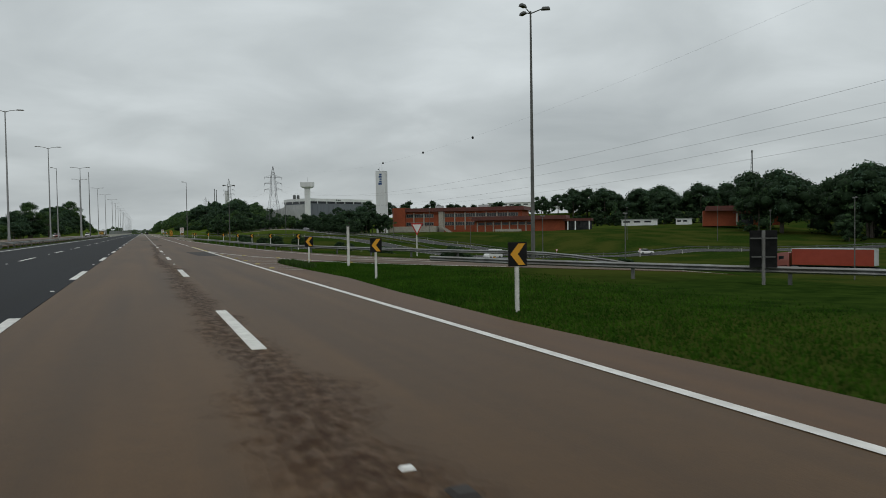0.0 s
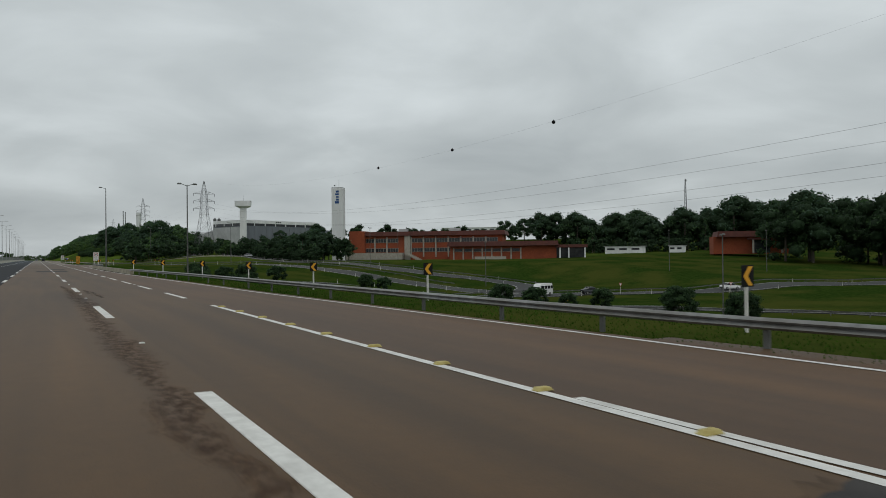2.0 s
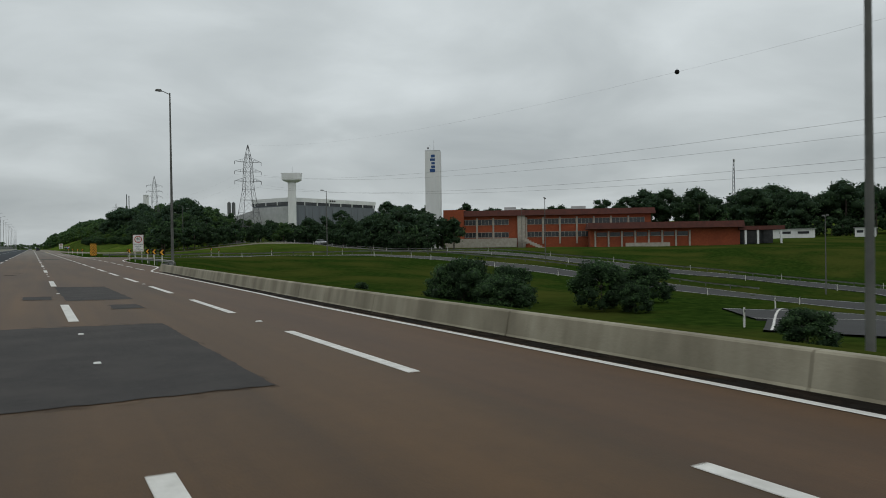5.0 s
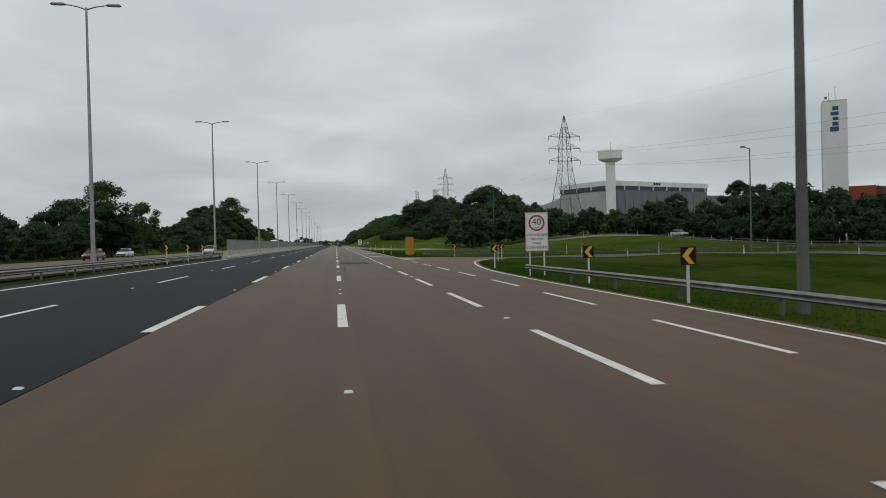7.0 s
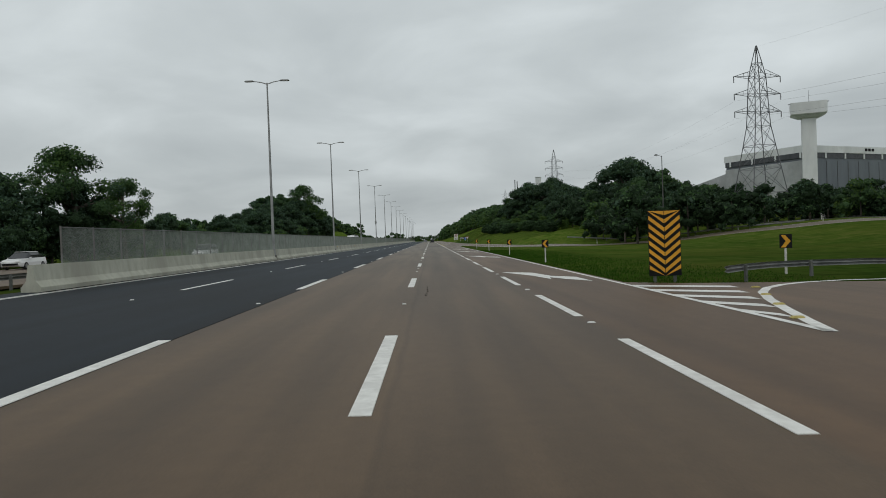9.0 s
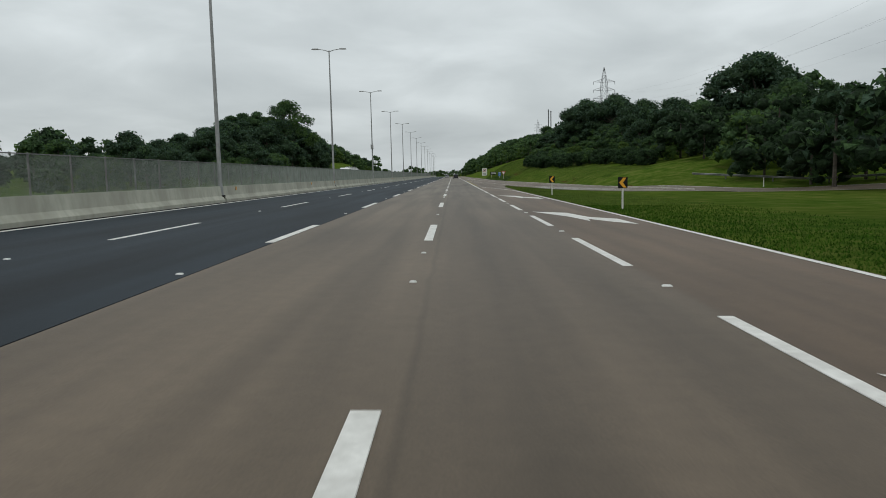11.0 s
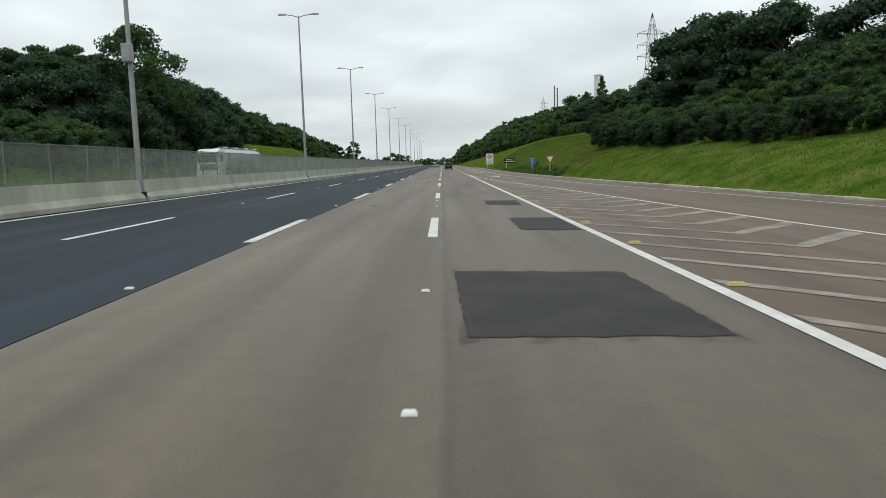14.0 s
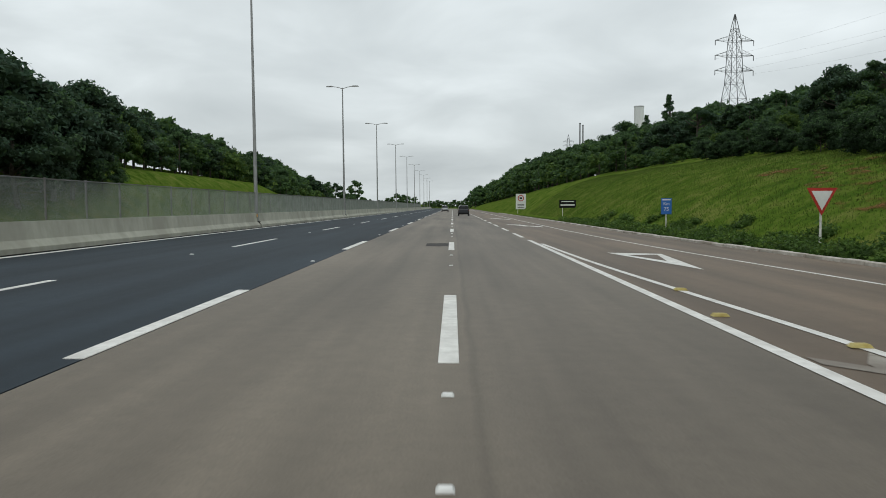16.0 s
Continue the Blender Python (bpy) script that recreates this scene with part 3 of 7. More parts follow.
# paved apron between the second grass island and the slope's kerb
ISLE_R = [(394, 17.0), (397, 14.6), (401, 12.1), (406, 10.6), (414, 10.2), (420, 9.5), (424, 8.4), (426, 7.4)]
apron = strip("road_apron", lambda y: lerp_list(ISLE_R, y), lambda y: lerp_list(FOOT, y) - 0.15, 394, 426.5, 1.0, -0.008, RAMP, "pale asphalt apron of the joining slip road", "road")
apron.rotation_euler = (0, math.atan(FALL), 0)


# ---- markings ----
def dash_mesh(w, l):
    b = Build()
    b.add([(-w / 2, 0, 0), (w / 2, 0, 0), (w / 2, l, 0), (-w / 2, l, 0), (-w / 2 - 0.004, -0.004, -0.008), (w / 2 + 0.004, -0.004, -0.008), (w / 2 + 0.004, l + 0.004, -0.008), (-w / 2 - 0.004, l + 0.004, -0.008)],
          [(0, 1, 2, 3), (4, 5, 1, 0), (5, 6, 2, 1), (6, 7, 3, 2), (7, 4, 0, 3)])
    return b.mesh("lane_dash", PAINT)


PERIOD, DASH = 17.28, 5.2
centre_dash, side_dash, thin_dash, edge_dash, exit_dash = dash_mesh(0.20, DASH), dash_mesh(0.17, 5.2), dash_mesh(0.14, 6.0), dash_mesh(0.20, 5.6), dash_mesh(0.13, 4.6)
for k in range(-4, 45):
    shared("lane_dash", centre_dash, road, (0, k * PERIOD + {11: -1.0, 12: 0.9, 13: -0.3, 14: -0.2, 17: -0.4, 25: 0.3, 26: -0.6, 28: -0.4}.get(k, 0.0), 0.011))
    shared("lane_dash", edge_dash, road_black, (-3.62, k * PERIOD - 0.45, 0.014))
    shared("lane_dash", thin_dash, road_black, (-7.65, k * PERIOD + 0.3, 0.014))
    shared("lane_dash", thin_dash, road_far, (-26.0, k * PERIOD + 6.0, 0.012)) if k < 10 else None
RSTEP = 9.485
side_stud = Build().box((0, 0, 0.011), (0.15, 0.09, 0.024), taper=0.7).mesh("road_stud", STUD, bevel=0.004)
SHIFT = {10: 0.4, 11: 0.9, 12: 0.7, 13: 0.7, 14: 0.9, 15: 1.2, 16: 1.5, 17: 1.8, 18: 2.0, 19: 1.4, 20: 1.5, 21: 0.9, 22: 0.2, 23: -0.7, 24: 0.0, 25: -0.1, 26: -0.2, 27: 0.6, 28: 0.8, 29: 0.0, 30: -1.1, 31: -1.2, 32: -1.1, 33: -1.1, 34: -1.1, 35: -1.1, 36: -1.1, 37: -1.2, 38: -1.2, 39: -1.3, 40: -1.3, 41: -0.6, 42: -0.8, 43: -0.9}
for k in range(10, 44):
    y = 0.55 + k * RSTEP + SHIFT[k]
    shared("lane_dash", side_dash, road, (3.52, y, 0.011))
    if k % 2 or k > 28:
        shared("road_stud", side_stud, road, (3.52, y + 7.3, 0.003))
for k in range(8):
    shared("lane_dash", exit_dash, road, ((6.32, 6.47, 6.6, 6.72)[min(k, 3)], 211.4 + k * 8.4, 0.011))
for k in range(0, 24):
    shared("lane_dash", side_dash, road, (3.52, 512 + k * RSTEP, 0.008))
stud_mesh = Build().box((0, 0, 0.011), (0.11, 0.09, 0.024), taper=0.7).mesh("road_stud", STUD, bevel=0.004)
ystud_mesh = Build().box((0, 0, 0.022), (0.25, 0.14, 0.045), taper=0.7).mesh("road_stud", YSTUD, bevel=0.006)
STUDS = {1: (), 13: (9.0, 11.0), 21: (13.8, 15.7), 22: (11.0, 12.7), 24: (7.1, 11.3), 27: (13.8, 15.7)}  # uneven ones
for k in range(-3, 40):
    for off in STUDS.get(k, (10.8, 14.6) if k % 2 or k > 20 else (10.8,)):
        shared("road_stud", stud_mesh, road, (0.0, k * PERIOD + off, 0.003))
    shared("road_stud", stud_mesh, road_black, (-3.68, k * PERIOD + 11.6, 0.008))
    shared("road_stud", stud_mesh, road_black, (-7.65, k * PERIOD + 13.6, 0.008))

shared("road_stud", stud_mesh, road, (0.17, 11.9, 0.003))
shared("road_stud", Build().box((0, 0, 0.014), (0.17, 0.2, 0.03), taper=0.7).mesh("road_stud", PATCH), road, (0.33, 11.35, 0.003))


def painted_line(pts, width, parent, name="edge_line", z=0.008, mat=PAINT, step=3.0):
    path = [(x, y, z) for x, y, _ in smooth_path(pts, step)]
    return Build().sweep([(-width / 2, 0), (width / 2, 0)], path, closed=False).obj(name, mat, parent, fix=False)


# solid lines of the carriageway
painted_line([(3.52, -80), (3.52, 30), (3.52, 90.8)], 0.17, road)
painted_line([(14.6, 37.6), (12.3, 39.8), (9.9, 42.9), (8.7, 44.9), (7.3, 48.3), (6.35, 52.4), (5.25, 56.6), (4.5, 61.6), (3.95, 66), (3.74, 69), (3.69, 72)], 0.15, road)
painted_line([(18.0, 43.0), (14.6, 46.6), (12.3, 50.5), (10.9, 56), (9.8, 64), (9.0, 71), (8.8, 76), (8.45, 83), (8.1, 91), (7.6, 100), (7.4, 110), (7.1, 120), (6.8, 134), (6.4, 152), (6.1, 174), (6.2, 180), (6.28, 192), (6.35, 203), (6.3, 206.6), (6.5, 209), (7.15, 212.6), (7.86, 216.1), (8.55, 221.1), (8.6, 230), (8.6, 240), (8.82, 248), (9.2, 254), (10.3, 262.5), (11.8, 271), (13.2, 276), (15.2, 281), (18.4, 285.2), (22, 286.9), (28, 287.8)], 0.16, road)
painted_line([(6.9, 291), (6.9, 310), (6.92, 350), (6.6, 388), (6.42, 398), (5.5, 406), (4.58, 412.2), (3.8, 417.6)], 0.16, road)
painted_line([(3.52, 414), (3.52, 450), (3.52, 509)], 0.19, road)
painted_line([(23.5, 394.5), (17.4, 404), (14.0, 413.4), (11.7, 421.4), (9.9, 428), (8.9, 434.8), (8.0, 446), (7.1, 457.5), (6.5, 463.6), (5.6, 471), (4.98, 478), (4.5, 486), (4.2, 491), (3.9, 497), (3.72, 506)], 0.16, road)
painted_line([(16.6, 426), (14.6, 441), (12.0, 459), (10.9, 466), (9.9, 476), (9.0, 490), (8.3, 499), (7.8, 508), (7.5, 520), (7.4, 560), (7.4, 890)], 0.14, road)
painted_line([(-12.1, -80), (-12.05, 290), (-11.93, 310), (-11.93, 890)], 0.25, road_black, z=0.014)
# arms of the exit gore
painted_line([(6.88, 281.2), (6.9, 286), (6.9, 291)], 0.18, road)
painted_line([(6.88, 281.2), (7.9, 284.6), (9.4, 288.8), (11.2, 291.4), (14.0, 293.0), (19, 293.4)], 0.24, road)


def hatch(poly, parent, mat):
    b = Build()
    b.add([(x, y, 0.007) for x, y in poly], [tuple(range(len(poly)))])
    return b.obj("hatch_stripe", mat, parent)


for k in range(5):
    y = 283.2 + k * 1.9
    hatch([(6.95, y + 0.95), (6.95, y + 1.7), (6.9 + (y - 281.6) * 0.30, y + 0.6), (6.85 + (y - 281.6) * 0.30, y - 0.15)], road, PAINT)
for k in range(15):
    # stripes of the entry gore: back to the island, then on to the ramp's line
    y = 38.9 + k * 2.15
    if y < 46:
        hatch([(3.66, y), (3.66, y + 0.40), (4.95, y - 0.55), (4.95, y - 0.95)], road, OLDPAINT)
        continue
    xr = lerp_list([(46, 7.6), (48.3, 7.1), (52.4, 6.2), (56.6, 5.1), (61.6, 4.35), (66, 3.85), (70, 3.72)], y)
    xm = 3.66 + (xr - 3.66) * 0.6
    hatch([(3.66, y), (3.66, y + 0.34), (xm, y + 0.34 - (xm - 3.66) * 0.45), (xm, y - (xm - 3.66) * 0.45)], road, OLDPAINT)
    if k % 2 and xr > 4.4:
        yy = y - (xm - 3.66) * 0.45
        hatch([(xm, yy), (xm, yy + 0.42), (xr, yy + 0.42 + (xr - xm) * 0.8), (xr, yy + (xr - xm) * 0.8)], road, OLDPAINT)
for k in range(34):
    # stripes of the second gore
    y = 411.0 + k * 2.2
    if y < 417.5:
        xl = lerp_list([(398, 6.42), (406, 5.5), (412.2, 4.58), (418, 3.75)], y) + 0.2
        hatch([(xl, y), (xl, y + 0.42), (6.95, y + 0.42 - (6.95 - xl) * 1.6), (6.95, y - (6.95 - xl) * 1.6)], road, OLDPAINT)
        continue
    xr = lerp_list([(417, 6.9), (424, 8.3), (428, 9.7), (434.8, 8.75), (446, 7.85), (457.5, 6.95), (463.6, 6.35), (471, 5.45), (478, 4.83), (486, 4.35)], y)
    xm = 3.68 + (xr - 3.68) * 0.56
    hatch([(3.68, y), (3.68, y + 0.36), (xm, y + 0.36 - (xm - 3.68) * 1.0), (xm, y - (xm - 3.68) * 1.0)], road, OLDPAINT)
    yy = y - (xm - 3.68) * 1.0
    hatch([(xm, yy), (xm, yy + 0.5), (xr, yy + 0.75 + (xr - xm) * 0.95), (xr, yy + 0.1 + (xr - xm) * 0.95)], road, OLDPAINT)
for k in range(6):
    shared("road_stud", ystud_mesh, road, (3.88, 39.7 + k * 4.4, 0.003))
for k in range(9):
    shared("road_stud", ystud_mesh, road, (3.60, 70.1 + k * 2.45, 0.009))
for k in range(15):
    shared("road_stud", ystud_mesh, road, (3.83, 421.6 + k * 4.65, 0.003))
for y, x in ((484.5, 4.55), (489.8, 4.26), (44.4, 8.8), (48.2, 7.4), (52.4, 6.35), (58.2, 5.0)):
    shared("road_stud", ystud_mesh, road, (x, y, 0.009))
for k in range(4):
    shared("road_stud", ystud_mesh, road, (7.3 + k * 0.9, 283.0 + k * 2.5, 0.003))


for k in range(9):
    # broad stripes beside the grass island
    y = 398.6 + k * 2.15
    xl = lerp_list(ISLE_R, y) + 0.25
    xr = lerp_list([(394.5, 23.5), (404, 17.4), (413.4, 14.0), (421.4, 11.7)], y + 2.2) - 0.3
    if xr > xl + 0.6:
        hatch([(xl, y - 0.15), (xl, y + 0.45), (xr, y + 0.45 + (xr - xl) * 0.8), (xr, y - 0.15 + (xr - xl) * 0.8)], apron, PAINT)


def arrow(points, parent, mat=PAINT):
    b = Build()
    b.add([(x, y, 0.014) for x, y in points], [tuple(range(len(points)))])
    return b.obj("lane_arrow", mat, parent)


def merge_arrow(cx, y, s=1.0, flip=1):
    """A slanting arrow that points back to the through lane."""
    pts = ((-1.17, 7.4), (0.11, 6.5), (0.49, 3.6), (1.28, 2.6), (1.31, -0.1), (0.65, 1.3), (0.26, 2.6), (0.11, 1.4), (-0.21, 3.9))
    b = Build()
    b.add([(cx + u * s, y + w, 0.009) for u, w in pts], [(0, 1, 8), (1, 2, 6, 8), (6, 7, 8), (2, 3, 5, 6), (3, 4, 5)])
    b.obj("lane_arrow", PAINT, road)


for y in (295.0, 327.0, 351, 373.8):
    merge_arrow(5.0, y)
hollow = Build()
hollow.add([(x, y, 0.010) for x, y in ((5.21, 500.57), (6.97, 500.32), (6.30, 494.37), (5.66, 499.55), (6.71, 499.86), (6.20, 497.07))], [(0, 1, 4, 3), (1, 2, 5, 4), (2, 0, 3, 5)])
hollow.obj("lane_arrow", PAINT, road, "hollow white merge arrow")
merge_arrow(5.6, 530)
merge_arrow(5.6, 560)
arrow([(9.5, 49.9), (10.7, 49.3), (12.9, 45.6), (14.0, 43.4), (13.75, 43.2), (12.3, 45.3), (10.6, 48.4), (9.8, 48.8)], road, OLDPAINT)


def patch(poly, sink=0.0075):
    r = random.Random(int(poly[0][1] * 10))
    ring, halo = [], []
    cx, cy = sum(p[0] for p in poly) / 4, sum(p[1] for p in poly) / 4
    for (ax, ay), (bx, by) in zip(poly, poly[1:] + poly[:1]):
        m = max(4, int(math.hypot(bx - ax, by - ay) / 0.16))
        for i in range(m):
            x, y = ax + (bx - ax) * i / m, ay + (by - ay) * i / m
            ring.append((x + r.uniform(-0.02, 0.02), y + r.uniform(-0.05, 0.05), sink))
            grow = 0.03 + 0.12 * r.random()
            halo.append((x + math.copysign(grow * 0.6, x - cx), y + math.copysign(grow * 2.2, y - cy), 0.0045))
    Build().add(halo, [tuple(range(len(halo)))]).obj("tar_smear", FAINT, road, "faint dark smear of tar round a repair patch")
    b = Build()
    b.add(ring, [tuple(range(len(ring)))])
    return b.obj("asphalt_patch", PATCH, road, "darker square repair patch of newer asphalt")


for poly in ([(-1.8, 171.7), (1.62, 171.5), (1.68, 163.6), (-1.75, 163.4)], [(1.75, 68.3), (3.42, 68.7), (3.42, 58.4), (2.05, 58.3)], [(0.0, 188.3), (1.81, 188.0), (1.96, 179.7), (0.11, 179.6)], [(-1.06, 182.2), (-0.23, 182.1), (-0.27, 180.3), (-1.03, 180.5)],
             [(1.10, 177.5), (1.78, 177.4), (1.84, 175.9), (1.05, 175.8)], [(0.19, 273.4), (2.47, 272.8), (2.54, 267.4), (0.26, 267.6)], [(0.38, 427.6), (2.70, 427.4), (2.80, 423.7), (0.42, 423.7)],
             [(2.05, 437.3), (3.40, 437.3), (3.36, 433.6), (2.0, 433.8)], [(1.89, 446.4), (3.19, 446.4), (3.08, 443.3), (1.84, 443.6)], [(-1.0, 505.2), (-0.12, 505.5), (-0.12, 503.5), (-0.95, 503.2)]):
    patch(poly)


def streak(rows, name, mat, label, z=0.0045, seed=1):
    """A ragged stain lying on the road: rows of (y, x middle, width)."""
    r = np.random.default_rng(seed)
    ys = np.arange(rows[0][0], rows[-1][0], 0.22)
    mid, wid = np.interp(ys, [q[0] for q in rows], [q[1] for q in rows]), np.interp(ys, [q[0] for q in rows], [q[2] for q in rows])
    n = len(ys)

    def drift(k):
        return np.convolve(r.standard_normal(n + 12), np.ones(k) / k ** 0.5, "same")[:n]
    le = mid - wid * 0.5 * (1 + 0.22 * drift(3) + 0.2 * drift(9))
    ri = mid + wid * 0.5 * (1 + 0.22 * drift(3) + 0.2 * drift(9))
    ri = np.maximum(ri, le + 0.02)
    b = Build()
    for lay, k in enumerate((1.15, 0.90, 0.66, 0.42) if mat is BROWN else (1.0, 0.72, 0.45)):
        # thin coats, each narrower, so that the edge fades out
        pts = []
        for y, a, c in zip(ys, le, ri):
            m, w = (a + c) / 2, (c - a) / 2 * k
            pts += [(m - w, y, z + 0.0011 * lay), (m + w, y, z + 0.0011 * lay)]
        b.add(pts, [(2 * i, 2 * i + 1, 2 * i + 3, 2 * i + 2) for i in range(n - 1)])
    return b.obj(name, mat, road, label, fix=False)


streak([(-4, -0.05, 0.7), (6, -0.08, 0.95), (12, -0.1, 1.05), (18, -0.15, 0.9), (26, -0.3, 0.7), (34, -0.32, 0.7), (40, -0.2, 0.85), (46, -0.5, 0.6), (58, -0.65, 0.4), (70, -0.35, 0.55), (84, -0.35, 0.5), (100, -0.25, 0.6), (112, -0.5, 0.2)], "worn_streak", BROWN, "broad brown ravelled strip along the paving joint", z=0.0036, seed=8)
streak([(97.5, 0.62, 0.22), (100, 0.5, 0.5), (103, 0.4, 0.35), (106, 0.32, 0.1)], "worn_streak", STAIN, "dark ragged wear beside the lane line", seed=3)
streak([(289.6, 0.50, 0.07), (291.3, 0.55, 0.07), (294, 0.53, 0.03)], "skid_mark", STAIN, "short dark skid mark on the asphalt", seed=4)
streak([(253.5, 0.40, 0.18), (259, 0.42, 0.12), (264.5, 0.42, 0.08)], "worn_streak", STAIN, "short dark tar streak in the wheel path", seed=6)
for k, (y, x, w, l) in enumerate(((203.0, -1.9, 0.9, 1.2), (206.4, -1.55, 0.7, 0.9), (408.2, -1.4, 0.3, 0.8), (409.0, 0.0, 0.3, 0.5), (236.5, 5.6, 0.35, 0.3), (247.6, 4.9, 0.5, 0.25), (29.5, 3.9, 0.3, 0.4), (443.0, -2.4, 0.5, 0.9))):
    streak([(y, x, 0.05), (y + l * 0.3, x, w), (y + l * 0.7, x + 0.1, w * 0.8), (y + l, x, 0.05)], "road_stain", FAINT, "faint dark stain on the asphalt", seed=20 + k)


def skid_arc(pts, w):
    path = [(x, y, 0.0046) for x, y, _ in smooth_path(pts, 0.12)]
    Build().sweep([(-w / 2, 0), (w / 2, 0)], path, closed=False).obj("skid_mark", SKID, road, "curved dark tyre mark", fix=False)


skid_arc([(0.26, 451.3), (0.40, 451.0), (0.52, 450.8), (0.60, 450.5), (0.62, 450.1)], 0.07)
skid_arc([(1.15, 451.42), (1.35, 451.42), (1.52, 451.32), (1.63, 451.1), (1.62, 450.8), (1.52, 450.5), (1.35, 450.2)], 0.08)

# ---- barriers and rails ----
WBEAM = [(s_, 0.34 + (h_ - 0.36) * 0.9) for s_, h_ in [(0, 0.36), (-0.04, 0.383), (-0.085, 0.415), (-0.04, 0.461), (0.0, 0.485), (-0.04, 0.508), (-0.085, 0.547), (-0.04, 0.586), (0, 0.61), (0.012, 0.61), (-0.028, 0.586), (-0.07, 0.547), (-0.028, 0.508), (0.012, 0.485), (-0.028, 0.461), (-0.07, 0.415), (-0.028, 0.383), (0.012, 0.36)]]
post_mesh = Build().box((0.09, 0, 0.06), (0.08, 0.12, 0.96)).mesh("post", DARKPOLE, bevel=0.008)


def guard_rail(pts, face=1, label="galvanised steel guardrail on short posts along the verge", gap=3.8, drop=True):
    """A W-beam rail. face 1: its corrugation faces the left of the path, -1 the right."""
    path = [(x, y, (gzf(x, y) + 0.035) if drop else 0.0) for x, y, _ in smooth_path(pts, 2.0)]
    root = thing("guard_rail", label, "guardrail", "guardrails beside the road")
    Build().sweep([(s * face, h) for s, h in WBEAM], path).obj("beam", GALV, root, smooth=False)
    run = 0.0
    for a, b in zip(path, path[1:]):
        run += math.hypot(b[0] - a[0], b[1] - a[1])
        if run >= gap:
            run = 0.0
            ob = shared("post", post_mesh, root, a, math.atan2(b[1] - a[1], b[0] - a[0]) - math.pi / 2 + (0 if face > 0 else math.pi))
    return root


guard_rail([(33.0, 30), (24.5, 39), (18.2, 47), (14.6, 55), (11.9, 64), (10.2, 72), (9.45, 78), (9.1, 86), (8.9, 96), (8.6, 106), (8.3, 118), (7.6, 134), (6.95, 148.3)])
guard_rail([(7.15, 208.3), (8.3, 212), (9.35, 217), (9.75, 223), (9.7, 232), (9.55, 239), (9.35, 245)])
guard_rail([(9.9, 292.2), (12.6, 295.0), (17.0, 296.8), (23.68, 297.6), (32.0, 298.4), (50.0, 297), (66.0, 288), (79.0, 269), (88.0, 247), (91.0, 222)], label="curving galvanised guardrail round the outside of the loop ramp")
guard_rail([(30.0, 13.5), (23.0, 18.5), (17.6, 24), (15.9, 26.4), (13.6, 30.5), (11.6, 35), (10.7, 37.6)], label="weathered guardrail at the edge of the grass island")
guard_rail([(56.0, 374), (48.0, 385), (40.0, 396), (34.0, 404), (28.0, 411)], label="galvanised guardrail beside the joining slip road")
guard_rail([(60.0, 10), (50.0, 18), (41.0, 27), (34.5, 36), (30.0, 46)], label="galvanised guardrail beside the curving slip road")
guard_rail([(71.0, 405), (79.0, 345), (88.0, 292), (101.0, 257), (112.0, 236), (112.0, 210)], label="galvanised guardrail along the lower road")
guard_rail([(60, 194), (81, 190), (100, 185), (122, 177), (161, 170), (230, 160)], label="galvanised guardrail beside the lower access road")
guard_rail([(52, 164), (65, 152.5), (80, 134), (92, 111), (99, 90), (111, 64)], label="galvanised guardrail beside the valley road")
guard_rail([(-13.9, -70), (-13.9, 60), (-13.9, 180), (-13.9, 293.6)], face=-1, label="double galvanised median guardrail on heavy posts")
guard_rail([(-15.7, -70), (-15.7, 60), (-15.7, 180), (-15.7, 330)], face=1, label="galvanised guardrail on the far side of the median")

JERSEY = [(-0.02, 0), (-0.02, 0.10), (0.16, 0.30), (0.24, 0.80), (0.40, 0.80), (0.48, 0.30), (0.66, 0.10), (0.66, 0)]


PLAIN = [(0, 0), (0.05, 0.10), (0.13, 0.76), (0.16, 0.80), (0.32, 0.80), (0.38, 0.74), (0.46, 0.10), (0.5, 0)]


def jersey_run(path_x, y0, y1, seg, sgn, h, label, group):
    root = thing("concrete_barrier", label, "barrier", group)
    y = y0
    prof = [(s * sgn, z * h) for s, z in PLAIN]
    while y < y1 - 0.5:
        e = min(y + seg, y1)
        n = max(2, int((e - y) / 4) + 1)
        pts = [(path_x(t), t, -FALL * path_x(t) - 0.02) for t in np.linspace(y + 0.012, e - 0.012, n)]
        Build().sweep(prof, pts).obj("block", PARAPET, root)
        y = e
    return root


jersey_run(lambda y: lerp_list([(148, 6.9), (175, 6.7), (190, 6.85), (208, 7.0)], y), 148.5, 209.2, 5.9, 1, 0.60, "weathered pale concrete barrier in joined blocks along the bridge edge", "concrete barriers")
LAMP_Y = [-16, 23, 62, 101, 139, 178, 215, 254, 293.6, 331, 369.5, 408.5, 448, 485.3, 522.5, 560, 597, 637, 676, 715, 754, 793, 832, 871]
cuts = [294] + [y for y in LAMP_Y if y > 300] + [895]
left_barrier = thing("concrete_barrier", "long smooth concrete median barrier below a mesh screen", "barrier", "concrete barriers")
for a, b in zip(cuts, cuts[1:]):
    Build().sweep([(-s, z * 1.083 if z else -0.12) for s, z in JERSEY], [(-12.37, a + 0.17, 0.30), (-12.37, (a + b) / 2, 0.30), (-12.37, b - 0.17, 0.30)]).obj("block", CONCRETE, left_barrier)
    # dark box added in each gap, its colour standing in for shade
    Build().box((-12.37 - 0.32, b, 0.40), (0.44, 0.5, 0.5)).obj("joint_block", DIRT_AND_SHADE, left_barrier, "dark block added in the gap of the barrier, coloured as its shade")


